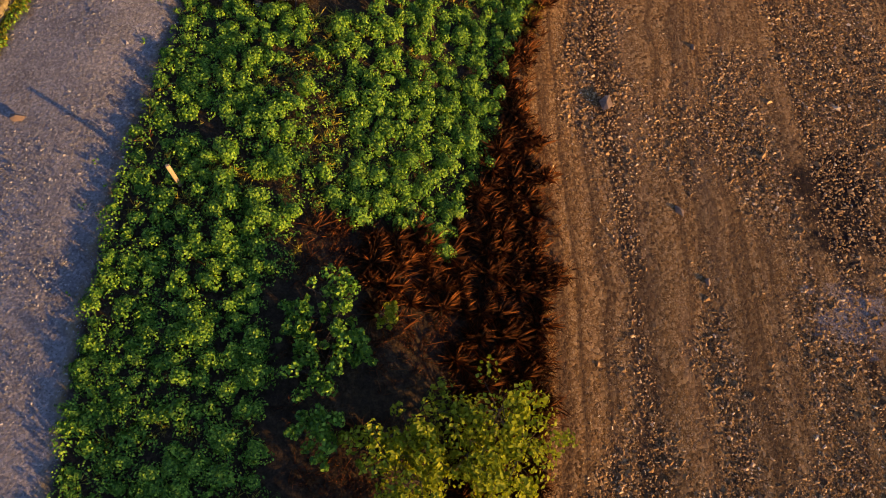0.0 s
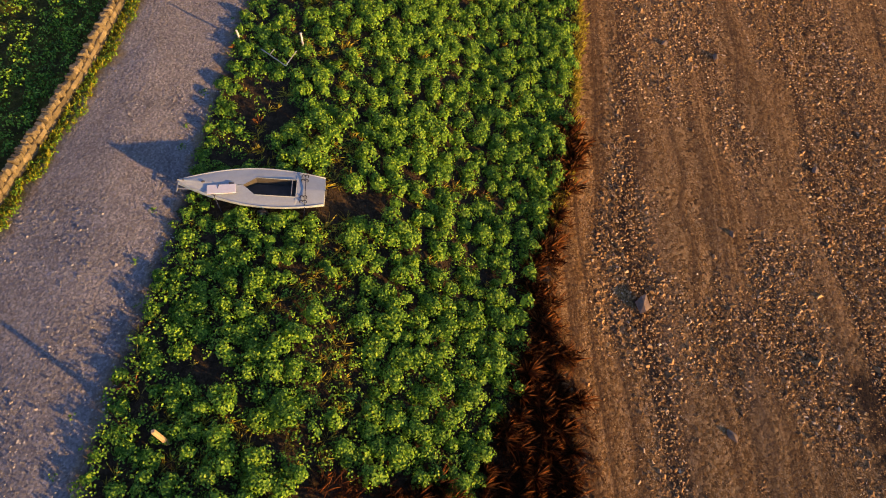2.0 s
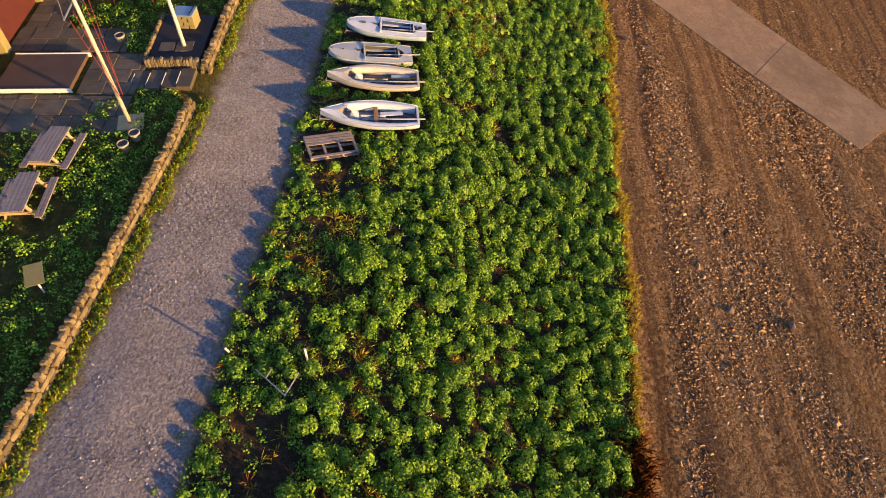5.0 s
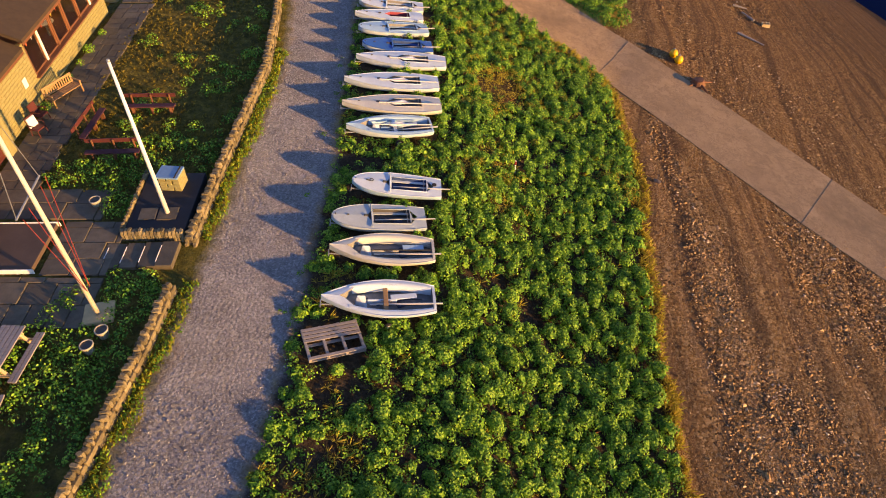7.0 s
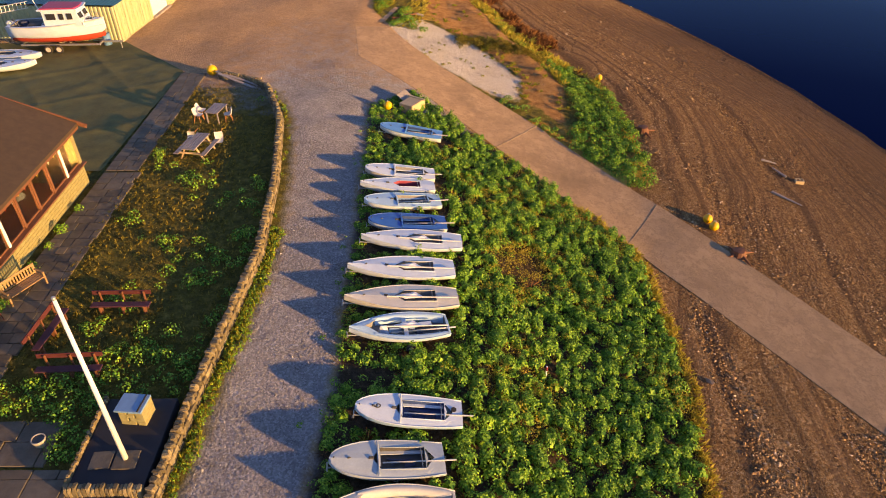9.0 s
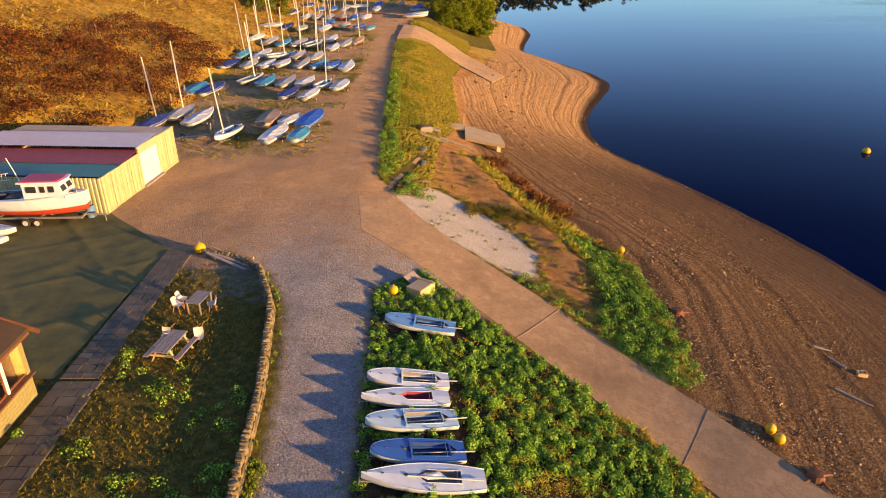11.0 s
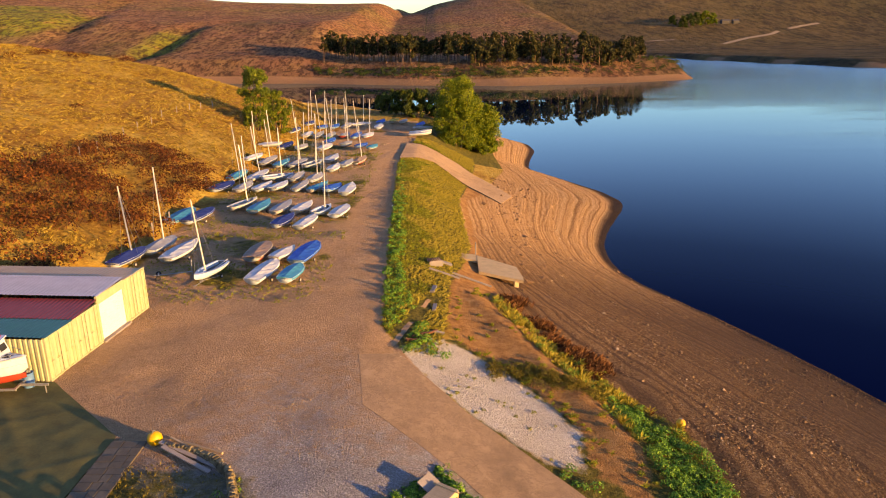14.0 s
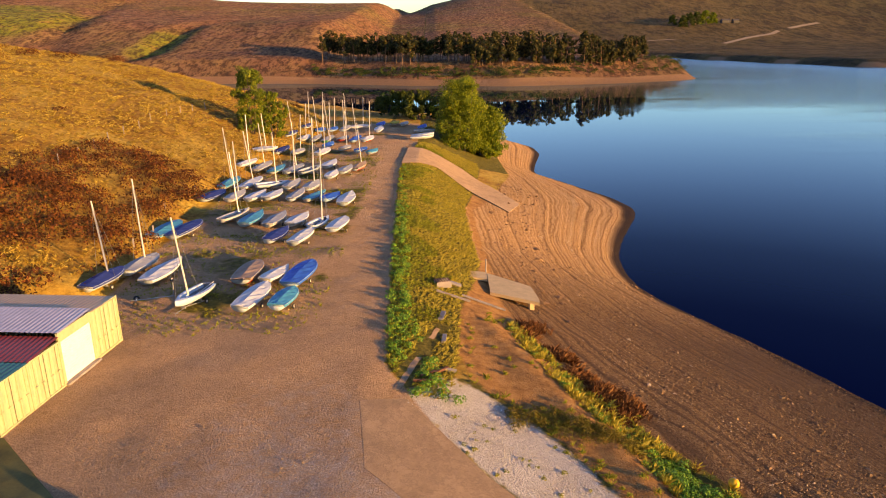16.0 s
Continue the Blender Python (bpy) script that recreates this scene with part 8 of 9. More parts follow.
part("post", Kit().rod((-0.9, 106.9, -3.6), (-0.9, 106.9, -2.0), 0.07), WOOD_GREY, jetty)
for x, y, dx, dy, w, z in ((-5.4, 97.7, 2.6, -0.2, 0.18, 0.2), (-3.4, 98.6, 3.4, -0.4, 0.14, 0.15), (-4.6, 100.4, 1.2, 0.1, 0.5, 0.3), (-5.15, 92.2, 0.25, 1.6, 0.35, 0.1), (-5.0, 88.4, 0.1, 1.3, 0.28, 0.1), (-6.0, 82.6, 0.9, 0.5, 0.14, 0.1), (-6.4, 83.0, 0.9, 0.9, 0.12, 0.15), (-5.6, 83.6, 0.8, 1.1, 0.13, 0.15), (-5.0, 84.5, 0.7, 0.0, 0.25, 0.1), (-6.8, 82.2, 1.2, 0.4, 0.10, 0.2)):
    b = thing("timber_beam", Matrix(), "weathered timber beam lying on the bank", "beam", "timbers on the bank")
    a, c = Vector((x, y, height(x, y) + z)), Vector((x + dx, y + dy, height(x + dx, y + dy) + z))
    part("beam", Kit().box((a + c) / 2, ((c - a).length, w, 0.14), tilt=(c - a).to_track_quat("X", "Z").to_matrix()), WOOD_GREY if w > 0.13 else WOOD_DARK, b)
crate = thing("crate", at(-4.9, 99.6, 15), "slatted rusty crate on the bank", "crate")
for i in range(6):
    part("slat", Kit().box((-0.5 + i * 0.2, 0, 0.55), (0.1, 0.9, 0.04)), WOOD_DARK, crate)
for s in (-1, 1):
    part("side", Kit().box((0, s * 0.45, 0.27), (1.2, 0.05, 0.52), 0, 0.01), WOOD_GREY, crate)
for x, y, h, label in ((10.4, 68.1, 0.42, "broken timber stump with its roots on the beach"), (12.4, 55.2, 0.35, "driftwood lump lying by the slipway")):
    st = thing("tree_stump", at(x, y), label, "stump")
    part("trunk", Kit().rings([[(r * math.cos(a) * (1 + 0.25 * math.sin(3 * a)), r * math.sin(a), z) for a in (2 * math.pi * i / 12 for i in range(12))] for r, z in ((0.45, -0.05), (0.34, 0.2), (0.3, h), (0.12, h * 1.05))]), WOOD_DARK, st)
    for q in range(4):
        a = q * 1.6 + 0.3
        part("root", Kit().rod((0.2 * math.cos(a), 0.2 * math.sin(a), 0.15), (0.95 * math.cos(a), 0.95 * math.sin(a), 0.0), 0.09, 0.03), WOOD_DARK, st)
cinder = thing("breeze_block", at(19.6, 64.1, -10), "hollow concrete block lying on the shingle", "block")
part("block", Kit().box((0, -0.16, 0.12), (0.5, 0.06, 0.22)).box((0, 0.16, 0.12), (0.5, 0.06, 0.22)).box((-0.22, 0, 0.12), (0.06, 0.26, 0.22)).box((0, 0, 0.12), (0.05, 0.26, 0.22)).box((0.22, 0, 0.12), (0.06, 0.26, 0.22)), CONCRETE_GREY, cinder)
for x, y, dx, dy in ((18.0, 66.4, 0.9, -0.3), (18.9, 64.5, -0.6, 0.9), (17.0, 62.2, 1.4, -1.2)):
    w = thing("driftwood", Matrix(), "bleached driftwood branch on the shingle", "driftwood", "driftwood on the beach")
    part("branch", Kit().rod((x, y, height(x, y) + 0.06), (x + dx, y + dy, height(x + dx, y + dy) + 0.12), 0.09, 0.04), WOOD_GREY, w)
float_buoy = thing("marker_buoy", pose(49.8, 115.8, WATER - 0.15), "yellow marker buoy floating on the lake", "buoy")
part("float", Kit().ball((0, 0, 0.35), 0.5, 16), YELLOW, float_buoy, smooth=True)
part("black_base", Kit().rod((0, 0, 0), (0, 0, 0.3), 0.48, n=16), RUBBER, float_buoy)

# ---- trees and bushes ----
def foliage_tree(x, y, tall, spread, label, mat, rng, blobs=60, leaves=70, size=0.16, stems=3, name="tree", category="tree", low=0.12, cone=0):
    """Tapered stems with limbs, and a crown of many small leaves in loose clusters with gaps."""
    t = thing(name, at(x, y), label, category)
    ends = []
    for s in range(stems):
        a = 2 * math.pi * s / stems + rng.uniform(0, 1)
        base = Vector((0.25 * math.cos(a), 0.25 * math.sin(a), -0.1)) * (spread / 4)
        top = Vector((math.cos(a) * spread * 0.28 * (stems > 1), math.sin(a) * spread * 0.28 * (stems > 1), tall * rng.uniform(0.75, 0.95)))
        k = Kit()
        mid = base.lerp(top, 0.45) + Vector((rng.normal(0, 0.1), rng.normal(0, 0.1), 0)) * spread * 0.3
        r = tall * 0.014
        k.rod(base, mid, r, r * 0.65).rod(mid, top, r * 0.65, r * 0.2)
        part("trunk", k, BARK, t)
        for q in range(9):
            u = rng.uniform(low + 0.08, 0.92)
            p = base.lerp(mid, u / 0.45) if u < 0.45 else mid.lerp(top, (u - 0.45) / 0.55)
            b = rng.uniform(0, 2 * math.pi)
            reach = spread * 0.5 * math.sin(math.pi * (0.18 + 0.75 * u)) * rng.uniform(0.5, 0.95)
            e = p + Vector((math.cos(b) * reach, math.sin(b) * reach, reach * rng.uniform(0.3, 0.8)))
            part("limb", Kit().rod(p, e, r * 0.4, r * 0.1, 5), BARK, t)
            ends += [e, p.lerp(e, 0.6)]
        ends.append(top)
    ends = np.array([tuple(e) for e in ends])
    c0 = ends[rng.integers(0, len(ends), blobs)] + rng.normal(0, spread * 0.06, (blobs, 3))
    c0[:, 2] = np.clip(c0[:, 2], tall * low, tall)
    if cone:
        u = rng.uniform(low, 0.97, cone)
        reach = spread * 0.46 * np.sqrt(np.clip(1 - ((u - 0.25) / 0.76) ** 2, 0.02, 1)) * (1 + 0.18 * np.sin(u * 21 + x))
        a, q = rng.uniform(0, 2 * np.pi, cone), np.sqrt(rng.uniform(0.25, 1, cone))
        c0 = np.concatenate([c0, np.stack([np.cos(a) * reach * q, np.sin(a) * reach * q, u * tall], -1)])
        blobs = len(c0)
    own = np.repeat(np.arange(blobs), leaves)
    off = rng.normal(0, 1, (len(own), 3))
    off /= np.linalg.norm(off, axis=1, keepdims=True)
    rad = rng.uniform(0.06, 0.14, blobs)[own] * spread
    c = c0[own] + off * (rad * rng.uniform(0.3, 1.0, len(own)) ** 0.6)[:, None] * (1, 1, 0.85)
    v, f = leaf_quads(c, off + rng.normal(0, 0.5, off.shape), size * rng.uniform(0.6, 1.3, len(own)), rng)
    crown = new("crown", raw_mesh("crown", v, f, mat))
    crown.parent = t
    return t


rng = np.random.default_rng(9)
foliage_tree(1.3, 3.2, 3.2, 3.3, "yellow-green willow bush at the foot of the bank", SHRUB, rng, 120, 34, 0.07, 7, "bush", "bush", 0.25)
foliage_tree(-0.9, 2.6, 2.4, 2.6, "yellow-green willow bush beside dead grass", SHRUB, rng, 80, 32, 0.07, 5, "bush", "bush", 0.25)
# next two willows stand unseen to the south, added to shade the track's near end
foliage_tree(3.4, -3.0, 5.0, 4.0, "yellow-green willow bush at the foot of the bank", SHRUB, rng, 120, 34, 0.08, 6, "bush", "bush", 0.1)
foliage_tree(0.2, -2.6, 4.2, 3.4, "yellow-green willow bush at the foot of the bank", SHRUB, rng, 100, 34, 0.08, 6, "bush", "bush", 0.1)
foliage_tree(-1.55, 6.6, 1.3, 0.95, "small pale green bush among brown rushes", SHRUB, rng, 20, 36, 0.045, 3, "bush", "bush", 0.3)
for x, y, r in ((-3.0, 6.6, 1.3), (-3.3, 5.0, 1.2), (-2.4, 5.6, 0.9), (-3.9, 6.3, 0.8), (-3.2, 3.4, 1.0)):
    foliage_tree(x, y, r * 1.0, r * 1.5, "dark green bramble bush at the field's end", LEAF, rng, 30, 46, 0.06, 4, "bush", "bush", 0.15)
foliage_tree(0.2, 186, 14.0, 10.0, "tall bright green willow beside the boat park", TREE_LEAF, rng, 130, 90, 0.14, 5, low=0.03, cone=330)
foliage_tree(4.6, 189, 10.0, 9.0, "spreading bright green willow at the water's edge", TREE_LEAF, rng, 80, 80, 0.19, 4, low=0.03, cone=200)
foliage_tree(-36.5, 168, 11.0, 6.0, "green tree at the foot of the moor", MOOR_TREE, rng, 60, 70, 0.13, 3, low=0.04, cone=120)
foliage_tree(-33.4, 171, 8.0, 4.6, "slender green tree beside the parked boats", MOOR_TREE, rng, 50, 60, 0.13, 3, low=0.06, cone=80)
for x, y, h in ((-9.5, 214, 7.0), (-4.5, 219, 5.5), (-13.5, 220, 6.0), (-1.0, 212, 8.5), (-18.0, 224, 5.0)):
    foliage_tree(x, y, h, h * 0.9, "dark green shore tree behind the parked boats", SHADE_TREE, rng, 40, 60, 0.24, 2, low=0.05, cone=40)

# ---- the pine wood on the far spit ----
trunks, crowns = Kit(), []
wood_rng = np.random.default_rng(21)
n = 0
while n < 260:
    x, q = wood_rng.uniform(-84, 150), wood_rng.uniform(0, 1)
    fy = float(np.interp(x, FAR_X, FAR_Y))
    open_wood = x < 20
    y = fy + 36 + q * (40 if open_wood else 48) + max(0, 20 - (148 - x)) * 0.4
    if open_wood and q < 0.45 and wood_rng.uniform() < 0.6:
        continue
    z = height(x, y)
    tall = wood_rng.uniform(12, 19) * (0.8 if x > 110 else 1.0) * (0.8 if q < 0.3 and not open_wood else 1.0)
    trunks.rod((x, y, z - 0.5), (x + wood_rng.normal(0, 0.6), y, z + tall * 0.85), 0.30, 0.12, 5)
    low = wood_rng.uniform(0.3, 0.5) if open_wood else wood_rng.uniform(0.08, 0.35)
    blobs = 14
    u = wood_rng.uniform(0, 1, blobs)
    reach = tall * wood_rng.uniform(0.18, 0.27) * np.sqrt(np.clip(1 - (u * 1.5 - 0.5) ** 2, 0.05, 1))
    a = wood_rng.uniform(0, 2 * np.pi, blobs)
    c0 = np.stack([np.cos(a) * reach * 0.8, np.sin(a) * reach * 0.8, tall * (low + (1 - low) * u)], -1) + (x, y, z)
    own = np.repeat(np.arange(blobs), 22)
    off = wood_rng.normal(0, 1, (len(own), 3))
    off /= np.linalg.norm(off, axis=1, keepdims=True)
    c = c0[own] + off * (1.5 * wood_rng.uniform(0.35, 1, len(own)) ** 0.5)[:, None] * (1, 1, 0.7)
    crowns.append(leaf_quads(c, off + wood_rng.normal(0, 0.3, off.shape), 0.62 * wood_rng.uniform(0.7, 1.3, len(own)), wood_rng))
    n += 1
tagged(part("pine_trunks", trunks, plain("pine_bark", (0.20, 0.11, 0.06), 0.9, vary=0.4)), "pale trunks of the pine wood on the far spit", "trees", kind="stuff")
stuff("pine_wood", crowns, PINE, "dark pine wood on the far spit of land", "trees")
x = wood_rng.uniform(-88, 172, 420)
y = np.interp(x, FAR_X, FAR_Y) + np.where(x < 80, wood_rng.uniform(20, 34, 420), wood_rng.uniform(22, 60, 420))
stuff("shore_scrub", [leaf_cloud(on_ground(x, y), wood_rng.uniform(0.8, 2.2, 420), wood_rng.uniform(0.8, 2.6, 420), 40, 0.3, wood_rng)], SHADE_TREE, "dull green scrub along the far shore", "bushes")

# ---- a farm among trees on the far moor ----
for x, y, h in ((455, 1440, 20), (472, 1432, 22), (490, 1445, 25), (505, 1452, 27), (526, 1462, 28), (545, 1478, 24)):
    foliage_tree(x, y, h, h * 0.85, "round dark green tree beside a far farm", SHADE_TREE if x < 520 else TREE_LEAF, rng, 30, 34, 1.2, 1, low=0.1, cone=30)
FAR_STONE = plain("dark_farm_stone", (0.06, 0.055, 0.05), 0.9)
FAR_SLATE = plain("farm_slate", (0.055, 0.052, 0.056), 0.7)
for x, y, l in ((580, 1500, 18), (603, 1506, 13)):
    farm = thing("farmhouse", at(x, y, 12), "grey stone farmhouse with a slate roof on the far moor", "house", "far farm")
    part("wall", Kit().box((0, 0, 2.6), (l, 7, 5.4)), FAR_STONE, farm)
    part("roof", Kit().rings([[(q, -4, 5.2), (q, 0, 8.4), (q, 4, 5.2)] for q in (-l / 2 - 0.4, l / 2 + 0.4)]), FAR_SLATE, farm)
    part("chimney", Kit().box((l / 2 - 1, 0, 8.9), (1, 1.2, 1.8)), FAR_STONE, farm)
    for q in (-0.28, 0.0, 0.28):
        part("window", Kit().box((q * l, -3.52, 3.4), (1.1, 0.1, 1.4)), WELL_DARK, farm)

# ---- pale tracks over the far pastures ----
TRACK_SAND = plain("pale_track_sand", (0.34, 0.24, 0.13), 0.95, vary=0.25, scale=0.1)
for line, wide in ((((470, 1222), (520, 1290), (558, 1335), (629, 1399), (661, 1442)), 5.0), (((355, 1264), (380, 1274), (409, 1281)), 4.0), (((700, 1480), (747, 1521), (800, 1560)), 5.0)):
    rows = []
    for u in np.linspace(0, 1, 40):
        x, y = along(line, float(u))
        rows.append([(x - wide * 0.4, y + wide, height(x - wide * 0.4, y + wide) + 0.4), (x + wide * 0.4, y - wide, height(x + wide * 0.4, y - wide) + 0.4)])
    tagged(part("moor_track", Kit().rings(rows, closed=False, cap=False), TRACK_SAND), "pale sandy track crossing the far pasture", "track", kind="structure")

# ---- fence posts up the moor ----
for i in range(11):
    u = i / 10
    x, y = -45.3 - 1.6 * math.sin(math.pi * u), 171.5 - 50 * u
    f = thing("fence_post", at(x + random.uniform(-0.3, 0.3), y, random.uniform(0, 90)), "grey timber fence post on the moor", "fence post", "posts on the moor")
    part("post", Kit().box((0, 0, 0.6), (0.10, 0.10, 1.1), tilt=Matrix.Rotation(radians(random.uniform(-5, 5)), 3, "X")), WOOD_GREY, f)
for x, y in ((-33.6, 118.5), (-32.0, 111.0), (-31.8, 106.0), (-33.5, 128.0)):
    f = thing("fence_post", at(x, y), "grey timber post at the yard's edge", "fence post", "posts on the moor")
    part("post", Kit().box((0, 0, 0.5), (0.14, 0.12, 1.1), 12, 0.01), WOOD_GREY, f)

# ---- stones on the beach ----
def stones(x, y, size, rng, mat, name, label, sink=0.25):
    """Angular stones, each an octahedron knocked out of shape."""
    n = len(x)
    p = np.array([(1, 0, 0), (0, 1, 0), (-1, 0, 0), (0, -1, 0), (0, 0, 1), (0, 0, -1), (0.7, 0.7, 0.35), (-0.7, -0.7, 0.35)], float)[None] * rng.uniform(0.55, 1.1, (n, 8, 3))
    p *= np.stack([size, size * rng.uniform(0.6, 1, n), size * rng.uniform(0.35, 0.75, n)], -1)[:, None]
    a = rng.uniform(0, 2 * np.pi, n)[:, None]
    v = np.stack([p[..., 0] * np.cos(a) - p[..., 1] * np.sin(a), p[..., 0] * np.sin(a) + p[..., 1] * np.cos(a), p[..., 2]], -1)
    v = v + (on_ground(x, y) + np.stack([x * 0, y * 0, size * sink], -1))[:, None]
    f = np.array([(0, 6, 4), (6, 1, 4), (1, 2, 4), (2, 7, 4), (7, 3, 4), (3, 0, 4), (1, 6, 0), (3, 7, 2), (1, 0, 5), (2, 1, 5), (3, 2, 5), (0, 3, 5)])
    f = (f[None] + (np.arange(n) * 8)[:, None, None]).reshape(-1, 3)
    return v.reshape(-1, 3), f


srng = np.random.default_rng(33)


def stone_material():
    m, t, b = material("loose_beach_stones", 0.85)
    geo = t.nodes.new("ShaderNodeNewGeometry")
    c = ramp(t, geo.outputs["Random Per Island"], (0.0, (0.055, 0.03, 0.013)), (0.4, (0.31, 0.175, 0.07)), (0.9, (0.60, 0.37, 0.165)), (1.0, (0.78, 0.62, 0.42)))
    sep = t.nodes.new("ShaderNodeSeparateXYZ")
    t.links.new(coords(t), sep.inputs[0])
    # lower stones darker: partly damp, partly pebbles' shaded sides put into the colour
    damp_shade = ramp(t, maths(t, "MULTIPLY", maths(t, "ADD", sep.outputs["Z"], 9.8), 0.2), (0.0, grey(0.9)), (0.6, grey(0.7)), (1.0, grey(0.45)))
    damp_shade = maths(t, "MULTIPLY", damp_shade, ramp(t, maths(t, "MULTIPLY", sep.outputs["Y"], 0.005), (0.2, grey(0.22)), (0.32, grey(1)), (0.50, grey(1)), (0.61, grey(0.0))))
    t.links.new(mix(t, damp_shade, c, (0.055, 0.03, 0.015)), b.inputs["Base Color"])
    bump(t, b, noise_tex(t, 20, 3), 0.3, 0.01)
    return m


def chips(x, y, size, rng, sink=0.0):
    """Small angular stones: four corners on the ground and a short crest."""
    n = len(x)
    p = np.array([(-1, -0.8, -0.3), (1, -0.8, -0.3), (1, 0.8, -0.3), (-1, 0.8, -0.3), (-0.45, 0, 0.8), (0.45, 0, 0.8)])[None] * rng.uniform(0.55, 1.15, (n, 6, 3))
    p *= np.stack([size, size * rng.uniform(0.6, 1, n), size * rng.uniform(0.5, 1.0, n)], -1)[:, None]
    a = rng.uniform(0, 2 * np.pi, n)[:, None]
    v = np.stack([p[..., 0] * np.cos(a) - p[..., 1] * np.sin(a), p[..., 0] * np.sin(a) + p[..., 1] * np.cos(a), p[..., 2] + sink], -1) + on_ground(x, y)[:, None]
    f = np.array([(0, 1, 5), (0, 5, 4), (2, 3, 4), (2, 4, 5), (1, 2, 5), (3, 0, 4)])
    return v.reshape(-1, 3), (f[None] + (np.arange(n) * 6)[:, None, None]).reshape(-1, 3)


LOOSE = stone_material()
N = 90000
x, y = srng.uniform(2.4, 19, N), srng.uniform(-7, 44, N)
off = x - field_e(y)
streak = rough_field(x, y * 0.06, 0.8, 55) + 0.5 * rough_field(x, y * 0.3, 2.0, 56)
keep = (off > 0.4) & (srng.uniform(0, 1, N) < np.clip((off - 1.3) * 1.3, 0.05, 1) * np.clip(0.85 + 0.4 * streak, 0.4, 1))
x, y = x[keep], y[keep]
stuff("fine_shingle", [chips(x, y, srng.lognormal(-3.3, 0.42, len(x)), srng)], LOOSE, "dense small brown stones raked into long lines", "stones")
N = 70000
x, y = srng.uniform(6, 33, N), srng.uniform(44, 112, N)
keep = (x > np.interp(y, (44, 57, 60, 76, 80, 86, 97, 112), (7.4, 8.4, 10.5, 10, 8, 6, 2, 1.5))) & (x < shore(y) - 0.5) & (srng.uniform(0, 1, N) < np.clip(0.5 + 0.6 * rough_field(terrain(x, y) * 3.0, y * 0.04, 0.5, 57), 0.1, 1))
slip = [tuple(p) for p in LOW] + [tuple(p) for p in HIGH[::-1]]
keep &= inside_edge(x, y, slip, 0.1) < 0.5
x, y = x[keep], y[keep]
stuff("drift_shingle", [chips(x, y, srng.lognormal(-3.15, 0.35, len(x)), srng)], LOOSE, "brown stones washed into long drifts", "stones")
N = 40000
x, y = srng.uniform(2.4, 24, N), srng.uniform(-7, 78, N)
keep = (x > np.where(y < 57, field_e(y) + 1.5, 10.0)) & (srng.uniform(0, 1, N) < 0.35 + 0.65 * (rough_field(x * 1.0, y * 0.25, 1.3, 51) > -0.1))
keep &= inside_edge(x, y, slip, 0.1) < 0.5
x, y = x[keep], y[keep]
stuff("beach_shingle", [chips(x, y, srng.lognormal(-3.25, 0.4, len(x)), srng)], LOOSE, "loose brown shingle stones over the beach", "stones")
x, y = srng.uniform(-1, 32, 16000), srng.uniform(74, 135, 16000)
keep = (x > np.interp(y, (74, 80, 86, 97, 104, 135), (10, 8, 6, 2, 1.5, 2))) & (x < shore(y) - 0.6) & (srng.uniform(0, 1, 16000) < 0.5 + 0.6 * rough_field(x, y, 2.4, 52))
x, y = x[keep], y[keep]
stuff("strand_stones", [chips(x, y, srng.lognormal(-2.9, 0.5, len(x)), srng)], LOOSE, "loose stones strewn over the terraced shore", "stones")
x, y = srng.uniform(-34, -4, 26000), 69 + 61 * srng.uniform(0, 1, 26000) ** 1.3
keep = (x < np.interp(y, (68, 72, 80, 84, 96, 130), (-3.5, -3, -10, -9, -9.4, -10))) & (x > np.interp(y, (69, 76, 77, 88, 95, 130), (-18, -24, -24.5, -24.5, -29, -30)))
x, y = x[keep], y[keep]
YARD_STONE = plain("yard_stone", (0.34, 0.235, 0.14), 0.9, vary=0.35, scale=1.0)
stuff("yard_stones", [chips(x, y, srng.lognormal(-3.95, 0.45, len(x)), srng)], YARD_STONE, "small loose stones on the dirt yard", "stones")
x, y = srng.uniform(-7.5, 3, 9000), srng.uniform(70, 84, 9000)
keep = inside_edge(x, y, RUBBLE, 0.2) > 0.5
x, y = x[keep], y[keep]
WHITE_STONE = plain("pale_crushed_stone", (0.68, 0.63, 0.54), 0.9, vary=0.3, scale=3.0)
stuff("crushed_stone", [stones(x, y, srng.lognormal(-3.9, 0.5, len(x)), srng, WHITE_STONE, "", "")], WHITE_STONE, "pale crushed stone spread beside the slipway", "stones")
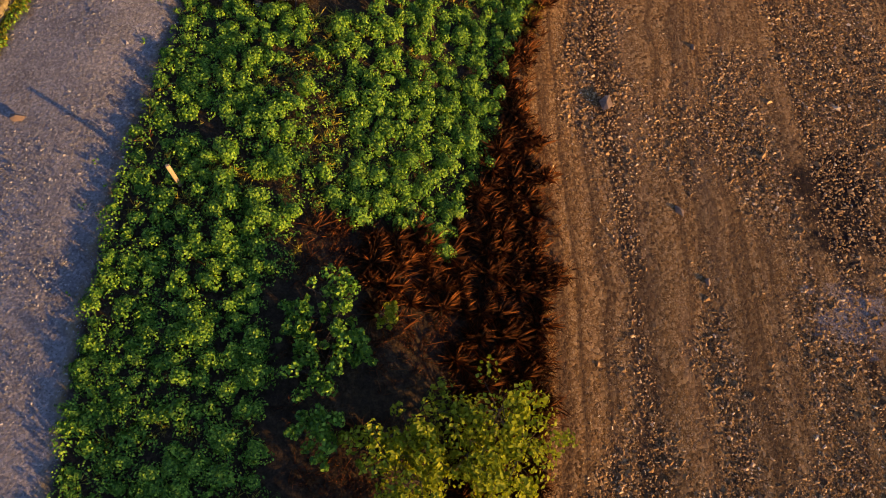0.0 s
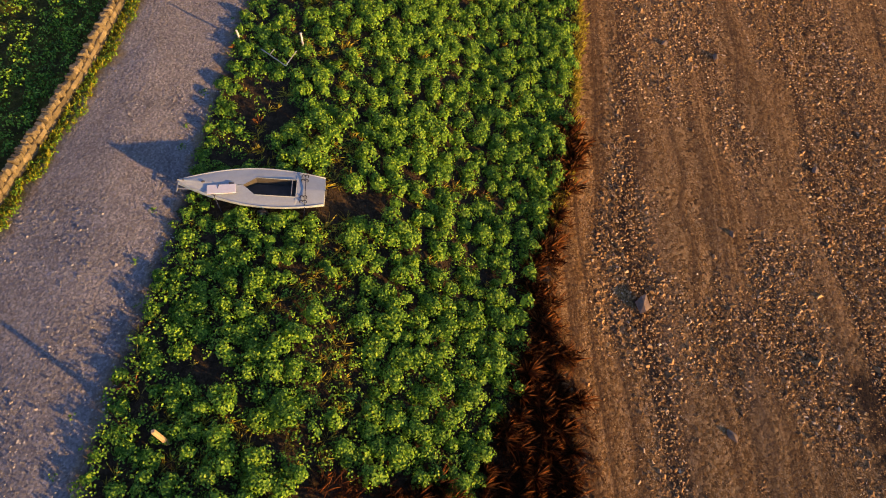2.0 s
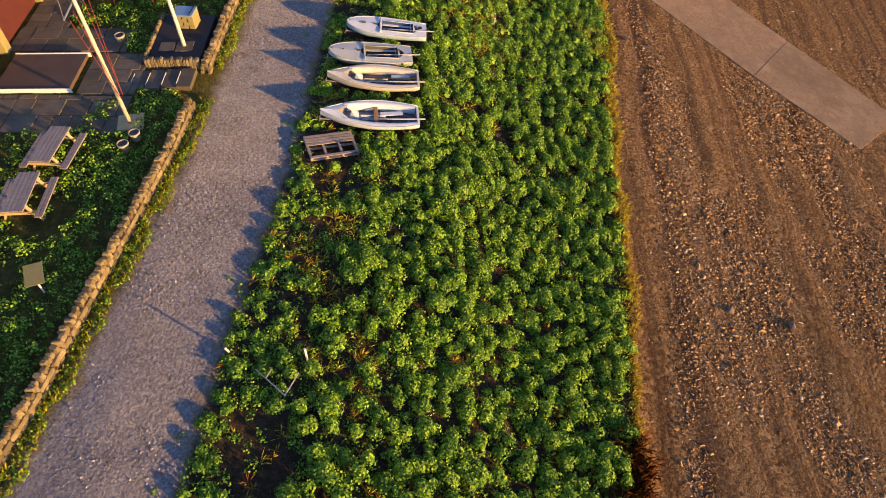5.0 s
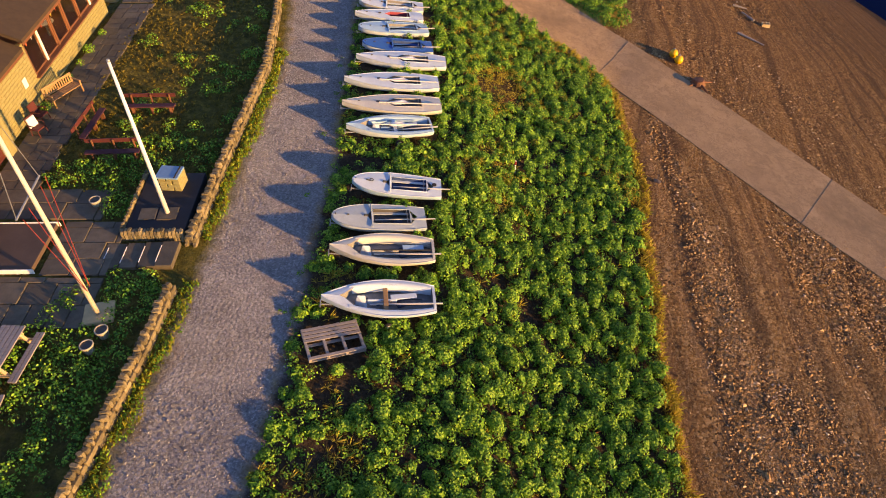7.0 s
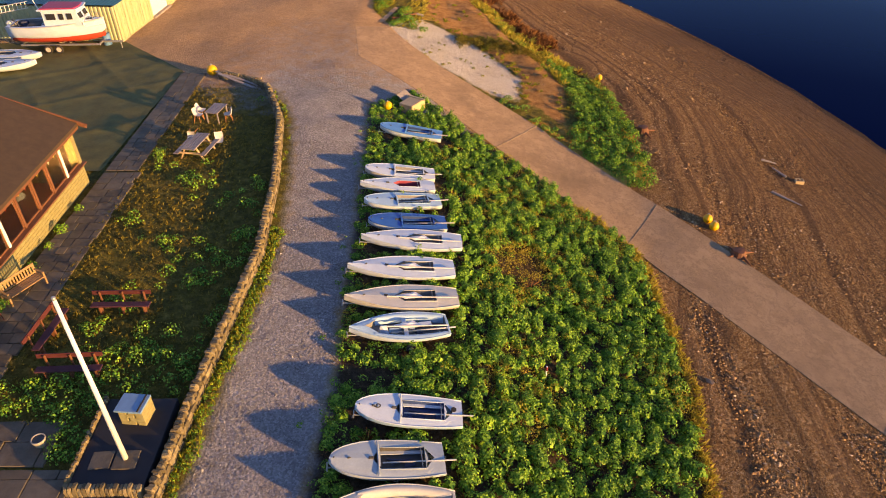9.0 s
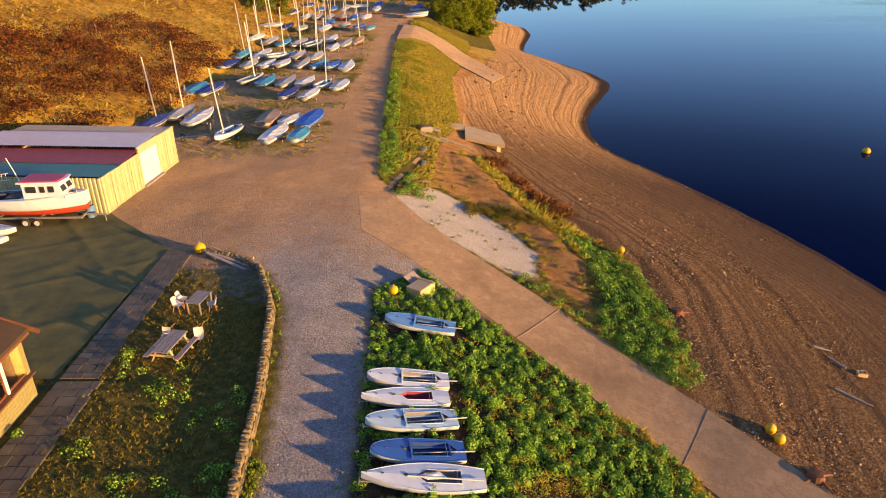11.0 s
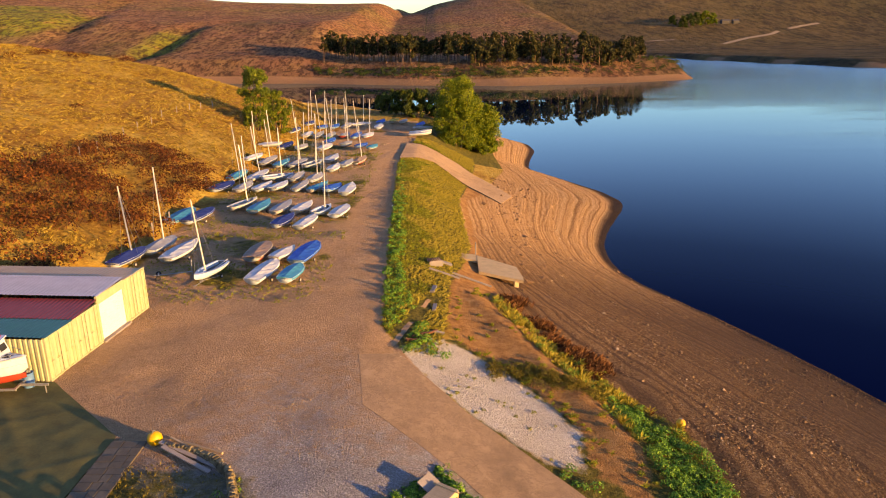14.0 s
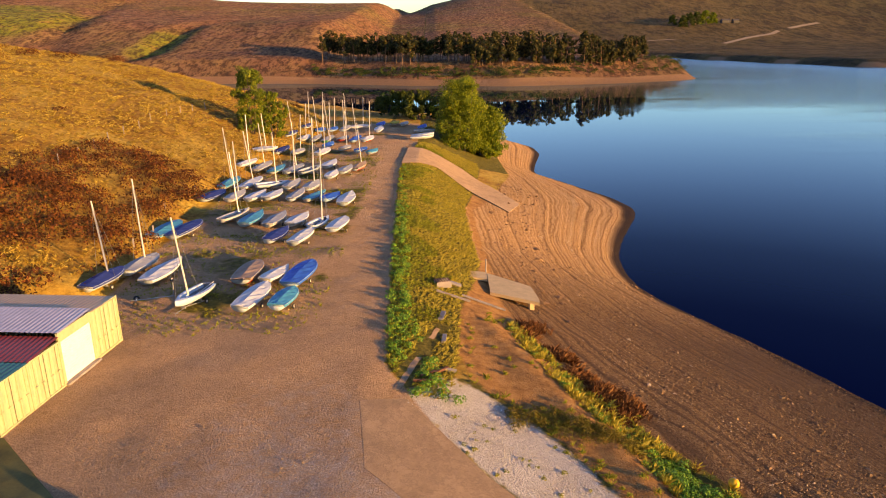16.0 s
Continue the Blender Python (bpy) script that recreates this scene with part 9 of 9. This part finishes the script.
x, y = srng.uniform(0, 14, 1300), srng.uniform(98, 160, 1300)
keep = (x > np.interp(y, (98, 104, 125, 136, 160), (0.5, 0, -0.5, 1.5, 5))) & (x < np.interp(y, (98, 125, 140, 160), (6, 8, 11, 12)))
x, y = x[keep], y[keep]
TUMBLED = plain("tumbled_brown_rock", (0.26, 0.15, 0.075), 0.9, vary=0.5, scale=0.8)
stuff("bank_rubble", [stones(x, y, srng.lognormal(-2.3, 0.55, len(x)), srng, TUMBLED, "", "")], TUMBLED, "tumbled brown stones below the bank", "stones")
N = 60000
x, y = srng.uniform(-17, -6.8, N), -7 + 83 * srng.uniform(0, 1, N) ** 1.3
keep = (x < track_e(y) + 0.2) & (x > wall_x(y) + 0.8) & (srng.uniform(0, 1, N) < 0.6 + 0.5 * rough_field(x, y, 1.5, 61))
x, y = x[keep], y[keep]


def chip_material():
    m, t, b = material("gravel_chips", 0.9)
    geo = t.nodes.new("ShaderNodeNewGeometry")
    c = ramp(t, geo.outputs["Random Per Island"], (0.0, (0.12, 0.114, 0.11)), (0.6, (0.30, 0.285, 0.275)), (1.0, (0.48, 0.46, 0.44)))
    t.links.new(c, b.inputs["Base Color"])
    return m


CHIP = chip_material()
stuff("track_gravel", [chips(x, y, srng.lognormal(-3.75, 0.32, len(x)) * np.interp(y, (45, 68), (1.0, 0.6)), srng)], CHIP, "grey gravel chips scattered over the track", "stones")
for x, y, s in ((6.15, 16.1, 0.42), (8.4, 11.7, 0.28), (7.95, 46.2, 0.3), (11.4, 28.6, 0.28), (9.1, 29.1, 0.22), (10.1, 19.3, 0.2), (14.4, 22.7, 0.25), (9.0, 9.0, 0.2), (-12.75, 12.4, 0.3), (3.1, 7.2, 0.35)):
    v, f = stones(np.zeros(1), np.zeros(1), np.array([s]), srng, LOOSE, "", "")
    ob = tagged(new("boulder", raw_mesh("boulder", v - (0, 0, height(0, 0)), f, PEBBLE)), "brown angular boulder lying on the ground", "boulder", "boulders")
    ob.location = (x, y, height(x, y))
